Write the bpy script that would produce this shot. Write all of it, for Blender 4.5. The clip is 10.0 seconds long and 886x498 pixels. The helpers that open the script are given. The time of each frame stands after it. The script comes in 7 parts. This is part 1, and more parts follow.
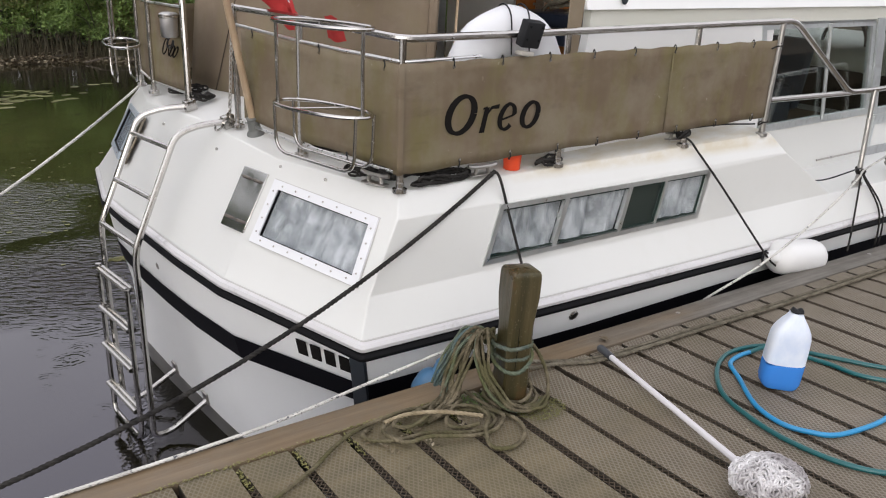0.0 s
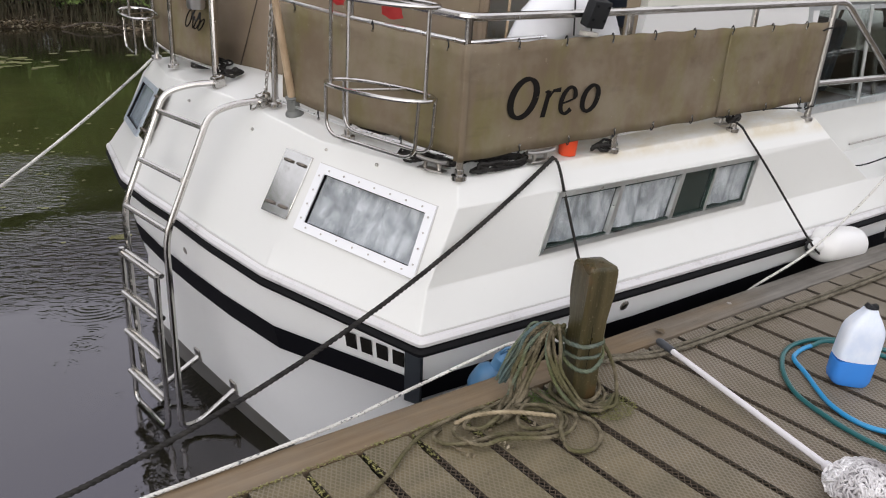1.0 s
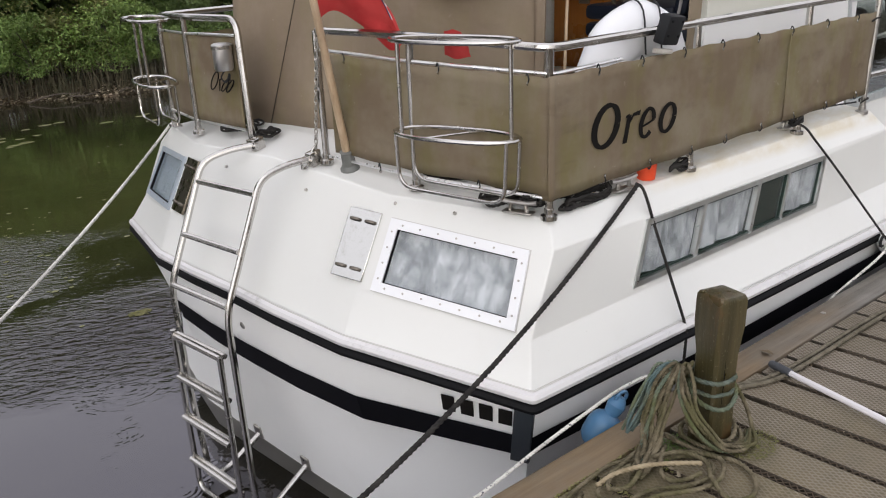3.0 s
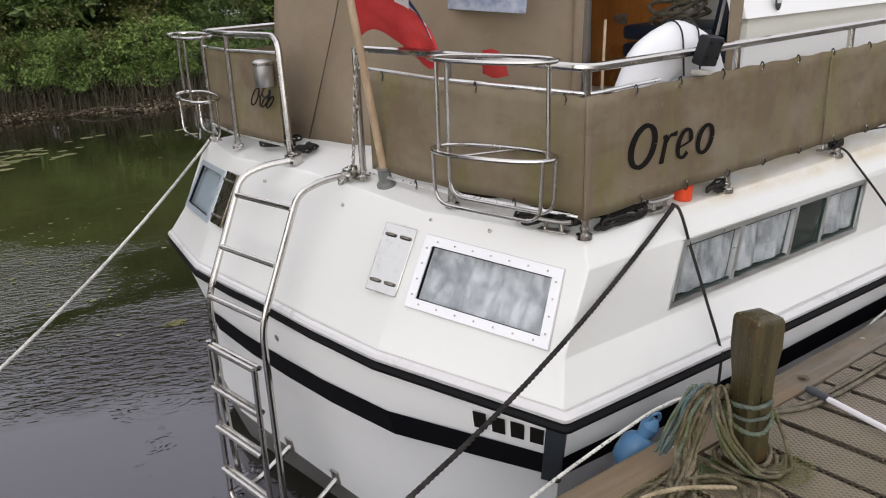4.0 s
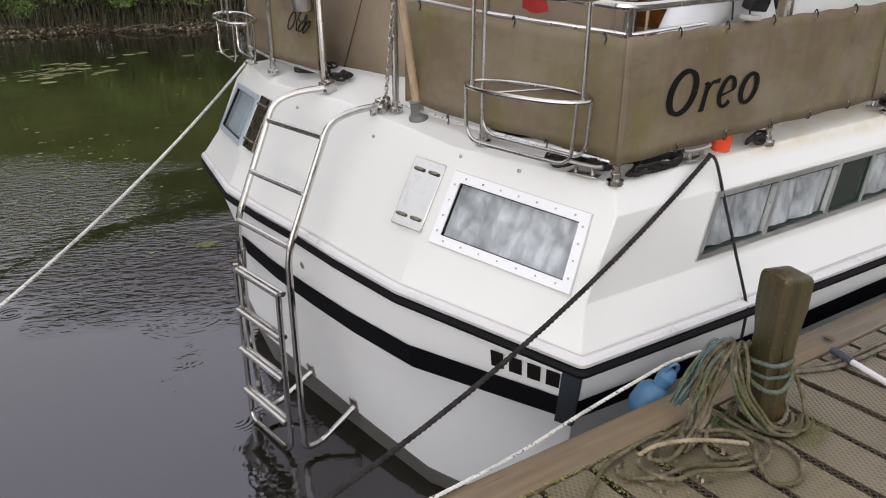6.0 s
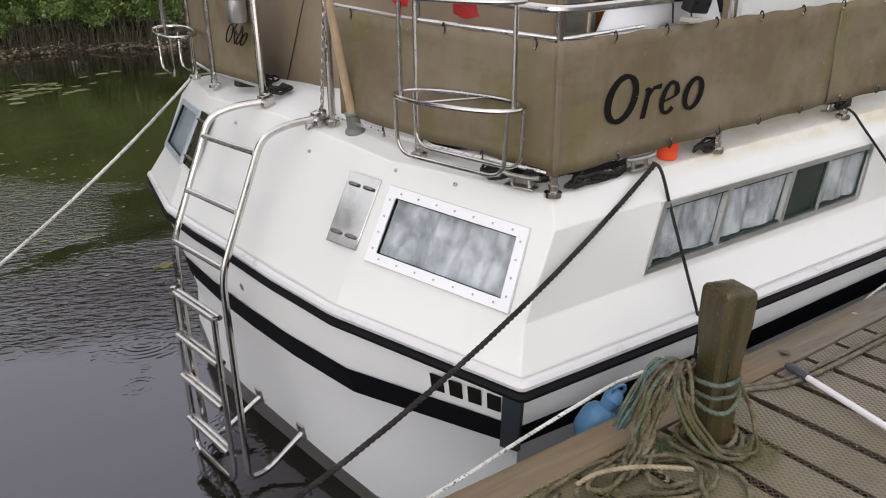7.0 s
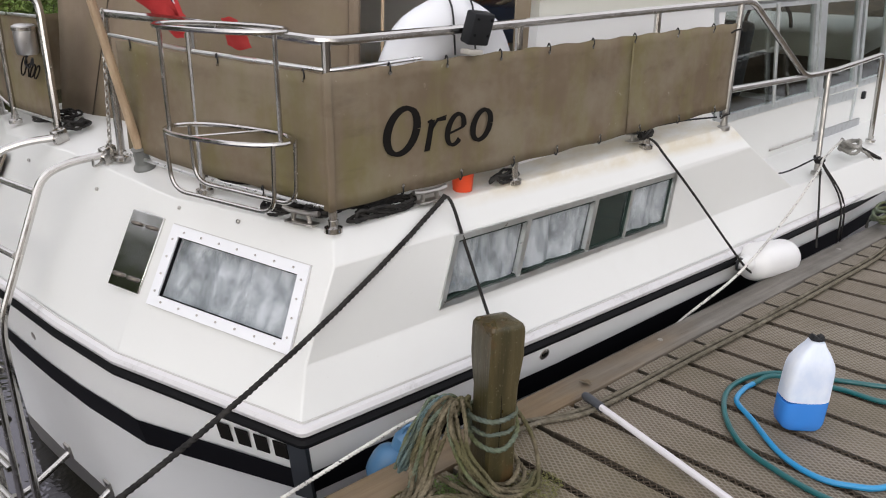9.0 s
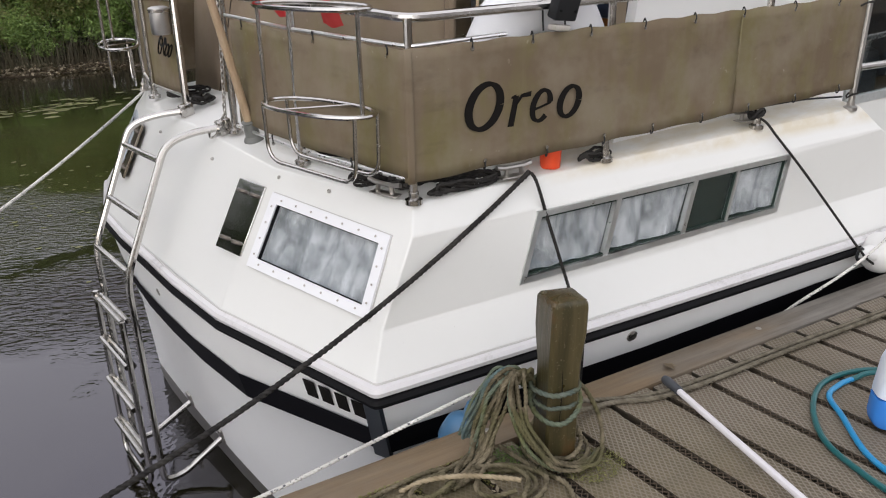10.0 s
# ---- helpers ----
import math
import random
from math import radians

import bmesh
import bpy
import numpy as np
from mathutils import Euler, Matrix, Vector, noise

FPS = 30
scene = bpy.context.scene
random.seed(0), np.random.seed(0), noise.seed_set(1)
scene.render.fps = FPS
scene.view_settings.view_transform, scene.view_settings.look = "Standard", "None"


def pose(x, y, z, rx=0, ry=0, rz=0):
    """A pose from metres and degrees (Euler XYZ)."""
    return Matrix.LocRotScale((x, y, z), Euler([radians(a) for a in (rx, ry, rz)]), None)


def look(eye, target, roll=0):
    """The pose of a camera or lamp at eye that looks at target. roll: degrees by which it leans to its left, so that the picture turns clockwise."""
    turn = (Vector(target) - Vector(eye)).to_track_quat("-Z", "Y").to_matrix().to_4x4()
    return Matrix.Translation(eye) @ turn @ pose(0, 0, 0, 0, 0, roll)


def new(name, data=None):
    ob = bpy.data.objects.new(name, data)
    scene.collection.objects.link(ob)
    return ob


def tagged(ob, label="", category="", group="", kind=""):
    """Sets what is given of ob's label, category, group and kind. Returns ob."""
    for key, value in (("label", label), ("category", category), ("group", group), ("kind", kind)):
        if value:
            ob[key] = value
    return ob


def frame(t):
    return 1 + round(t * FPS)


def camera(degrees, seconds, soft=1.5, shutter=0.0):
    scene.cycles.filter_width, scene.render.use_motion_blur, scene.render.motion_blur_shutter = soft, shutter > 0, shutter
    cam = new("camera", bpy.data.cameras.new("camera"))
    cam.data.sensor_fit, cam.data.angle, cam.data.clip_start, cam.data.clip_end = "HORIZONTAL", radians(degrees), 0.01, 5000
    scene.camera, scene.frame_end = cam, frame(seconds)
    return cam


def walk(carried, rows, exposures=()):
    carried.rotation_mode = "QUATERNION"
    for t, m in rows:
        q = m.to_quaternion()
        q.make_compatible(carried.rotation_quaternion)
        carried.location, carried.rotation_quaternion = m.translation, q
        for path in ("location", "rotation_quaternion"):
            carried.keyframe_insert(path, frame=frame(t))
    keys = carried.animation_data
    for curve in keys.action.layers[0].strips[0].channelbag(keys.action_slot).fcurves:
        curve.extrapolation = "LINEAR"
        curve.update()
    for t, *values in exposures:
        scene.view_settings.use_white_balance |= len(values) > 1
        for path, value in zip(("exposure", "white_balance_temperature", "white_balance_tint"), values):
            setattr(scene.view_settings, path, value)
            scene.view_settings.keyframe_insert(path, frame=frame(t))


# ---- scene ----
cam = camera(57.6, 10.0, soft=1.1)
# seconds, eye x, y, z, pitch, roll, yaw
PATH = [
    (0, 1.176, -2.034, 1.274, -18.49, 0.66, -33.85),
    (0.5, 1.086, -1.927, 1.319, -19.43, 2.83, -36.33),
    (1, 1.018, -1.760, 1.288, -20.50, 1.72, -35.87),
    (1.5, 0.944, -1.565, 1.272, -21.13, 1.25, -31.59),
    (2, 0.826, -1.418, 1.262, -20.22, -1.91, -34.72),
    (2.5, 0.849, -1.392, 1.289, -18.86, -4.53, -37.50),
    (2.7, 0.848, -1.392, 1.296, -18.89, -4.57, -37.52),
    (3.8, 0.833, -1.406, 1.317, -16.77, -3.51, -37.02),
    (4, 0.828, -1.398, 1.309, -17.20, -4.07, -35.34),
    (4.5, 0.820, -1.371, 1.298, -20.04, -4.10, -30.03),
    (5, 0.821, -1.369, 1.305, -21.76, -3.07, -28.78),
    (5.5, 0.833, -1.390, 1.304, -21.81, -1.85, -30.84),
    (5.7, 0.840, -1.395, 1.311, -21.98, -1.74, -31.87),
    (6.8, 1.008, -1.401, 1.268, -20.39, -1.97, -33.01),
    (7, 1.065, -1.387, 1.265, -20.66, -2.46, -33.42),
    (7.5, 1.131, -1.363, 1.257, -21.11, -0.98, -37.13),
    (8, 1.236, -1.464, 1.262, -18.99, -1.37, -36.73),
    (8.5, 1.333, -1.557, 1.253, -18.73, -2.05, -34.79),
    (9, 1.389, -1.539, 1.235, -18.53, -1.70, -40.51),
    (9.5, 1.464, -1.622, 1.217, -18.73, -1.47, -39.97),
    (10, 1.518, -1.693, 1.218, -19.36, -3.09, -29.45),
]
walk(cam, [(t, pose(x, y, z) @ Euler((0, 0, radians(yaw))).to_matrix().to_4x4() @ pose(0, 0, 0, 90 + pitch) @ pose(0, 0, 0, 0, 0, roll))
           for t, x, y, z, pitch, roll, yaw in PATH])

# ---- world and light: a dull, rainy sky ----
SUN_EL, SUN_AZ = 8.0, 229.0
world = bpy.data.worlds.new("world")
scene.world = world
world.use_nodes = True
wn = world.node_tree
sky = wn.nodes.new("ShaderNodeTexSky")
sky.sky_type = "NISHITA"
sky.sun_disc = False
sky.sun_elevation, sky.sun_rotation = radians(SUN_EL), radians(SUN_AZ)
sky.air_density, sky.dust_density = 1.0, 3.0
veil = wn.nodes.new("ShaderNodeHueSaturation")
veil.inputs["Saturation"].default_value = 0.22
wn.links.new(sky.outputs[0], veil.inputs["Color"])
cloud = wn.nodes.new("ShaderNodeMix")
cloud.data_type = "RGBA"
cloud.inputs[0].default_value = 0.72
cloud.inputs[7].default_value = (4.62, 4.52, 4.86, 1)
wn.links.new(veil.outputs[0], cloud.inputs[6])
# an overcast sky is brighter overhead than at the horizon
rise, height, lift = wn.nodes.new("ShaderNodeTexCoord"), wn.nodes.new("ShaderNodeSeparateXYZ"), wn.nodes.new("ShaderNodeMapRange")
wn.links.new(rise.outputs["Generated"], height.inputs[0])
wn.links.new(height.outputs["Z"], lift.inputs[0])
lift.inputs[1].default_value, lift.inputs[2].default_value = 0.0, 0.75
lift.inputs[3].default_value, lift.inputs[4].default_value = 0.92, 1.52
overcast = wn.nodes.new("ShaderNodeVectorMath")
overcast.operation = "SCALE"
wn.links.new(cloud.outputs[2], overcast.inputs[0])
wn.links.new(lift.outputs[0], overcast.inputs["Scale"])
wn.links.new(overcast.outputs[0], wn.nodes["Background"].inputs["Color"])
wn.nodes["Background"].inputs["Strength"].default_value = 0.138

sun_data = bpy.data.lights.new("sun", "SUN")
sun_data.energy, sun_data.angle, sun_data.color = 0.5, radians(95), (1.0, 0.98, 0.965)
sun = new("sun", sun_data)
sun.matrix_world = look((-8.2, -8.4, 2.0), (2.4, 0.6, 0))
scene.view_settings.exposure = 0.79

# ---- materials ----
V0 = -0.05          # the boat's middle line, in its own frame
WATER = -0.70


def material(name, colour, rough=0.5, metal=0.0, spec=0.5):
    m = bpy.data.materials.new(name)
    m.use_nodes = True
    p = m.node_tree.nodes["Principled BSDF"]
    p.inputs["Base Color"].default_value = (*colour, 1)
    p.inputs["Roughness"].default_value = rough
    p.inputs["Metallic"].default_value = metal
    p.inputs["Specular IOR Level"].default_value = spec
    return m


def nodes_of(m):
    return m.node_tree.nodes, m.node_tree.links, m.node_tree.nodes["Principled BSDF"]


def coords(m, scale=(1, 1, 1), kind="Object"):
    n, l, _ = nodes_of(m)
    tc, mp = n.new("ShaderNodeTexCoord"), n.new("ShaderNodeMapping")
    mp.inputs["Scale"].default_value = scale
    l.new(tc.outputs[kind], mp.inputs["Vector"])
    return mp.outputs[0]


def noise_of(m, vector, scale, detail=4, rough=0.6):
    n, l, _ = nodes_of(m)
    t = n.new("ShaderNodeTexNoise")
    t.inputs["Scale"].default_value, t.inputs["Detail"].default_value, t.inputs["Roughness"].default_value = scale, detail, rough
    l.new(vector, t.inputs["Vector"])
    return t.outputs["Fac"]


def ramp(m, fac, stops):
    n, l, _ = nodes_of(m)
    r = n.new("ShaderNodeValToRGB")
    while len(r.color_ramp.elements) < len(stops):
        r.color_ramp.elements.new(0.5)
    for e, (at, c) in zip(r.color_ramp.elements, stops):
        e.position, e.color = at, (*c, 1) if len(c) == 3 else c
    l.new(fac, r.inputs["Fac"])
    return r.outputs[0]


def mix(m, fac, a, b, how="MIX"):
    n, l, _ = nodes_of(m)
    x = n.new("ShaderNodeMix")
    x.data_type, x.blend_type = "RGBA", how
    for v, i in ((fac, 0), (a, 6), (b, 7)):
        if isinstance(v, (int, float)):
            x.inputs[i].default_value = v
        elif isinstance(v, tuple):
            x.inputs[i].default_value = (*v, 1)
        else:
            l.new(v, x.inputs[i])
    return x.outputs[2]


def bump(m, height, strength=0.3, distance=0.01, first=None):
    n, l, p = nodes_of(m)
    b = n.new("ShaderNodeBump")
    b.inputs["Strength"].default_value, b.inputs["Distance"].default_value = strength, distance
    l.new(height, b.inputs["Height"])
    if first is not None:
        l.new(first, b.inputs["Normal"])
    l.new(b.outputs[0], p.inputs["Normal"])
    return b.outputs[0]


def colour_to(m, out, rough=None):
    n, l, p = nodes_of(m)
    l.new(out, p.inputs["Base Color"])
    if rough is not None:
        l.new(rough, p.inputs["Roughness"])


def grey(v):
    return (v, v, v)


def mat_gelcoat(name, base, dirt):
    m = material(name, base, 0.30)
    v = coords(m)
    c = mix(m, ramp(m, noise_of(m, v, 0.9, 3), [(0.40, grey(0)), (0.80, grey(0.14))]), base, dirt)
    c = mix(m, ramp(m, noise_of(m, v, 9, 6), [(0.55, grey(0)), (0.85, grey(0.12))]), c, dirt)
    c = mix(m, ramp(m, noise_of(m, v, 85, 2), [(0.75, grey(0)), (0.80, grey(0.30))]), c, (0.30, 0.27, 0.22))
    colour_to(m, c)
    bump(m, noise_of(m, v, 2.0, 2), 0.03, 0.01)
    return m


def mat_steel(name, colour=(0.80, 0.79, 0.77), rough=0.14):
    m = material(name, colour, rough, 1.0)
    f = noise_of(m, coords(m), 24, 5)
    colour_to(m, mix(m, ramp(m, f, [(0.55, grey(0)), (0.8, grey(0.45))]), colour, (0.40, 0.37, 0.33)), ramp(m, f, [(0.3, grey(rough * 0.7)), (0.8, grey(rough * 1.9))]))
    return m


def mat_canvas():
    m = material("canvas", (0.2, 0.15, 0.1), 0.85, 0, 0.25)
    v = coords(m)
    c = mix(m, ramp(m, noise_of(m, v, 1.7, 5), [(0.35, grey(0)), (0.68, grey(1))]), (0.138, 0.104, 0.068), (0.207, 0.165, 0.114))
    c = mix(m, ramp(m, noise_of(m, coords(m, (3, 3, 1.4)), 2.3, 5), [(0.44, grey(0)), (0.66, grey(0.85))]), c, (0.158, 0.138, 0.060))
    c = mix(m, ramp(m, noise_of(m, coords(m, (12, 12, 0.8)), 1.6, 5), [(0.52, grey(0)), (0.85, grey(0.18))]), c, (0.26, 0.225, 0.17))
    c = mix(m, ramp(m, noise_of(m, coords(m, (1, 1, 3)), 5, 5), [(0.58, grey(0)), (0.76, grey(0.5))]), c, (0.095, 0.074, 0.05))
    c = mix(m, ramp(m, noise_of(m, v, 3.4, 6, 0.7), [(0.44, grey(0)), (0.68, grey(0.55))]), c, (0.228, 0.200, 0.152))
    c = mix(m, ramp(m, noise_of(m, v, 30, 3), [(0.70, grey(0)), (0.76, grey(0.35))]), c, (0.40, 0.35, 0.28))
    colour_to(m, c)
    b = bump(m, noise_of(m, v, 5, 3), 0.35, 0.02)
    weave = noise_of(m, coords(m, (1, 1, 1)), 700, 1)
    bump(m, weave, 0.25, 0.001, b)
    return m


def mat_wood(name, a, b, stain, along, rough=0.55):
    m = material(name, a, rough)
    s = [38, 38, 38]
    s[along] = 2.2
    g = noise_of(m, coords(m, tuple(s)), 1.0, 6, 0.65)
    c = mix(m, ramp(m, g, [(0.3, grey(0)), (0.7, grey(1))]), a, b)
    v = coords(m)
    c = mix(m, ramp(m, noise_of(m, v, 4.0, 5), [(0.45, grey(0)), (0.7, grey(0.85))]), c, stain)
    colour_to(m, c, ramp(m, noise_of(m, v, 3.0, 4), [(0.35, grey(rough * 0.6)), (0.7, grey(min(1, rough * 1.4)))]))
    bump(m, g, 0.5, 0.004)
    return m


def mat_post():
    """Pressure-treated pine, streaked with algae, rust-brown where the ropes rub."""
    m = mat_wood("treated_post_wood", (0.030, 0.025, 0.010), (0.064, 0.050, 0.020), (0.028, 0.032, 0.011), 2, 0.40)
    n, l, p = nodes_of(m)
    was = p.inputs["Base Color"].links[0].from_socket
    streak = noise_of(m, coords(m, (26, 26, 1.5)), 1.0, 4)
    c = mix(m, ramp(m, streak, [(0.50, grey(0)), (0.68, grey(0.7))]), was, (0.105, 0.084, 0.040))
    c = mix(m, ramp(m, noise_of(m, coords(m, (9, 9, 5)), 1.0, 4), [(0.56, grey(0)), (0.68, grey(0.7))]), c, (0.115, 0.052, 0.018))
    c = mix(m, ramp(m, noise_of(m, coords(m), 120, 3), [(0.62, grey(0)), (0.72, grey(0.6))]), c, (0.20, 0.18, 0.12))
    colour_to(m, c)
    return m


def mat_decking():
    """Worn boards under a moulded anti-slip mesh, wet from the rain."""
    m = material("grip_decking", (0.16, 0.125, 0.095), 0.55, 0, 0.3)
    n, l, p = nodes_of(m)
    geo = n.new("ShaderNodeNewGeometry")

    def spread(scale):
        """Place on the jetty, so that no two boards are marked alike."""
        mp = n.new("ShaderNodeMapping")
        mp.inputs["Scale"].default_value = scale
        l.new(geo.outputs["Position"], mp.inputs["Vector"])
        return mp.outputs[0]

    v = spread((1, 1, 1))
    info = n.new("ShaderNodeObjectInfo")
    g = noise_of(m, spread((60, 3, 60)), 1, 5)
    c = mix(m, ramp(m, g, [(0.3, grey(0)), (0.7, grey(1))]), (0.114, 0.092, 0.062), (0.198, 0.163, 0.119))
    c = mix(m, ramp(m, noise_of(m, v, 3.0, 5), [(0.42, grey(0)), (0.7, grey(0.75))]), c, (0.090, 0.076, 0.040))
    c = mix(m, ramp(m, noise_of(m, v, 0.9, 4), [(0.50, grey(0)), (0.70, grey(0.35))]), c, (0.080, 0.062, 0.040))
    c = mix(m, ramp(m, info.outputs["Random"], [(0, grey(0)), (1, grey(0.35))]), c, (0.11, 0.09, 0.07))
    # olive algae and worn-off grip where boots go round the post and the rope
    trod, reach, away = n.new("ShaderNodeVectorMath"), n.new("ShaderNodeMapRange"), n.new("ShaderNodeMath")
    trod.operation = "DISTANCE"
    trod.inputs[1].default_value = (2.0, -0.45, 0)
    l.new(v, trod.inputs[0])
    away.operation, away.inputs[1].default_value = "MULTIPLY_ADD", 0.9
    l.new(noise_of(m, v, 2.4, 4), away.inputs[0])
    l.new(trod.outputs["Value"], away.inputs[2])
    for k, val in enumerate((0.95, 1.65, 1.0, 0.0)):
        reach.inputs[k + 1].default_value = val
    l.new(away.outputs[0], reach.inputs[0])
    green = mix(m, ramp(m, noise_of(m, spread((3, 9, 3)), 1.5, 5), [(0.38, grey(0)), (0.62, grey(1))]), (0.098, 0.084, 0.040), (0.158, 0.128, 0.066))
    c = mix(m, mix(m, 1.0, reach.outputs[0], grey(0.72), "MULTIPLY"), c, green)
    turned = n.new("ShaderNodeMapping")
    turned.vector_type = "TEXTURE"
    turned.inputs["Rotation"].default_value = (0, 0, radians(45))
    turned.inputs["Scale"].default_value = (1.0, 1.0, 1.0)
    squeeze = n.new("ShaderNodeMapping")
    squeeze.inputs["Scale"].default_value = (1.25, 0.75, 1)
    l.new(v, squeeze.inputs["Vector"])
    l.new(squeeze.outputs[0], turned.inputs["Vector"])
    waves = []
    for axis in ("X", "Y"):
        w = n.new("ShaderNodeTexWave")
        w.bands_direction = axis
        w.inputs["Scale"].default_value, w.inputs["Distortion"].default_value = 24.0, 0.7
        w.inputs["Detail"].default_value, w.inputs["Detail Scale"].default_value = 1.0, 0.6
        l.new(turned.outputs[0], w.inputs["Vector"])
        waves.append(w.outputs["Fac"])
    top = n.new("ShaderNodeMath")
    top.operation = "MAXIMUM"
    for i in (0, 1):
        l.new(waves[i], top.inputs[i])
    net = ramp(m, top.outputs[0], [(0.62, grey(0)), (0.99, grey(1))])
    worn = ramp(m, noise_of(m, v, 2.1, 4), [(0.3, grey(0.28)), (0.66, grey(0.95))])
    net = mix(m, 1.0, net, worn, "MULTIPLY")
    bare = mix(m, reach.outputs[0], (1, 1, 1), (0.38, 0.38, 0.38))
    net = mix(m, 1.0, net, bare, "MULTIPLY")
    c = mix(m, net, c, (0.315, 0.278, 0.226))
    colour_to(m, c, ramp(m, noise_of(m, v, 5, 4), [(0.3, grey(0.45)), (0.7, grey(0.75))]))
    bump(m, net, 0.8, 0.004)
    return m


def mat_rope(name, a, b, stain=None, scale=30, rough=0.9, flecks=None):
    m = material(name, a, rough, 0, 0.2)
    f = noise_of(m, coords(m), scale, 4)
    c = mix(m, ramp(m, f, [(0.35, grey(0)), (0.65, grey(1))]), a, b)
    if stain:
        c = mix(m, ramp(m, noise_of(m, coords(m), 6, 4), [(0.45, grey(0)), (0.6, grey(0.9))]), c, stain)
    if flecks:
        c = mix(m, ramp(m, noise_of(m, coords(m), 95, 2), [(0.60, grey(0)), (0.66, grey(1))]), c, flecks)
    colour_to(m, c)
    bump(m, noise_of(m, coords(m), 260, 2), 0.5, 0.002)
    return m


def mat_leaf(name, a, b, c3):
    m = material(name, a, 0.5, 0, 0.35)
    n, l, p = nodes_of(m)
    geo = n.new("ShaderNodeNewGeometry")
    c = ramp(m, geo.outputs["Random Per Island"], [(0.0, a), (0.5, b), (1.0, c3)])
    c = mix(m, ramp(m, noise_of(m, coords(m), 0.9, 3), [(0.35, grey(0.35)), (0.65, grey(0))]), c, (0.03, 0.045, 0.012))
    colour_to(m, c)
    p.inputs["Subsurface Weight"].default_value = 0.0
    return m


def mat_water():
    m = material("river_water", (0.024, 0.025, 0.012), 0.045, 0, 1.0)
    n, l, p = nodes_of(m)
    p.inputs["IOR"].default_value = 1.48
    p.inputs["Specular Tint"].default_value = (0.97, 0.93, 1.15, 1)
    v = coords(m)

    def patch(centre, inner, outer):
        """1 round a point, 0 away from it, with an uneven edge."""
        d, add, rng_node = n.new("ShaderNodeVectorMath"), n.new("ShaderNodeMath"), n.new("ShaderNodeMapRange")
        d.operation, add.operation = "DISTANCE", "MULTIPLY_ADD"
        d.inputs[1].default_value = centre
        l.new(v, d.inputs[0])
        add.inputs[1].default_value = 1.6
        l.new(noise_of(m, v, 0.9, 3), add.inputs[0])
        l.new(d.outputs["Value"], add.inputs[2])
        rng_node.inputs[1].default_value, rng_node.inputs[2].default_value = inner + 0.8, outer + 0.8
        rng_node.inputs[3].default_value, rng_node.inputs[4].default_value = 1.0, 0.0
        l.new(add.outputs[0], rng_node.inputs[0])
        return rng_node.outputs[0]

    # the boat's shade is painted in: darker brown near it, lighter green out midstream
    boat_shade = mix(m, ramp(m, noise_of(m, v, 0.6, 4), [(0.35, grey(0)), (0.65, grey(1))]), (0.010, 0.009, 0.004), (0.018, 0.017, 0.008))
    open_green = mix(m, ramp(m, noise_of(m, v, 0.3, 4), [(0.3, grey(0)), (0.7, grey(1))]), (0.030, 0.036, 0.010), (0.066, 0.072, 0.024))
    colour_to(m, mix(m, patch((0.7, 8.8, WATER), 2.4, 5.2), boat_shade, open_green))
    crests = n.new("ShaderNodeMapping")
    crests.vector_type = "TEXTURE"
    crests.inputs["Rotation"].default_value = (0, 0, radians(-28))
    crests.inputs["Scale"].default_value = (1 / 12.0, 1 / 25.0, 1)
    tc = n.new("ShaderNodeTexCoord")
    l.new(tc.outputs["Object"], crests.inputs["Vector"])
    swell = noise_of(m, coords(m, (1.0, 0.55, 1)), 1.4, 3)
    wavelets = noise_of(m, crests.outputs[0], 1.0, 2, 0.5)
    first = bump(m, swell, 0.05, 0.10)
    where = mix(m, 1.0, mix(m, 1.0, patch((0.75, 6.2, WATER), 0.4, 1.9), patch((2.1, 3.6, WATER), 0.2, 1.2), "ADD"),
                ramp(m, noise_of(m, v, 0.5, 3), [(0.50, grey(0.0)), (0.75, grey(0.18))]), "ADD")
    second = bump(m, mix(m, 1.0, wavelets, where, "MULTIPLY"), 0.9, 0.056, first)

    def rings(distance, waves, reach):
        wave, times = n.new("ShaderNodeMath"), n.new("ShaderNodeMath")
        wave.operation, times.operation = "SINE", "MULTIPLY"
        times.inputs[1].default_value = waves
        l.new(distance, times.inputs[0])
        l.new(times.outputs[0], wave.inputs[0])
        return mix(m, 1.0, ramp(m, distance, [(0.0, grey(1)), (reach, grey(0))]), wave.outputs[0], "MULTIPLY")

    rain = n.new("ShaderNodeTexVoronoi")
    rain.inputs["Scale"].default_value = 1.7
    l.new(v, rain.inputs["Vector"])
    third = bump(m, rings(rain.outputs["Distance"], 120.0, 0.20), 0.10, 0.012, second)
    drip = n.new("ShaderNodeVectorMath")
    drip.operation = "DISTANCE"
    drip.inputs[1].default_value = (1.88, 2.85, WATER)
    l.new(v, drip.inputs[0])
    fourth = bump(m, rings(drip.outputs["Value"], 150.0, 0.34), 0.07, 0.012, third)
    patter = n.new("ShaderNodeTexVoronoi")
    patter.inputs["Scale"].default_value = 4.5
    l.new(v, patter.inputs["Vector"])
    fifth = bump(m, mix(m, 1.0, rings(patter.outputs["Distance"], 60.0, 0.55), patch((2.06, 2.15, WATER), 0.25, 1.0), "MULTIPLY"), 0.07, 0.012, fourth)
    # dimples where the rain runs off the boat
    dimple = n.new("ShaderNodeTexVoronoi")
    dimple.inputs["Scale"].default_value = 38.0
    l.new(v, dimple.inputs["Vector"])
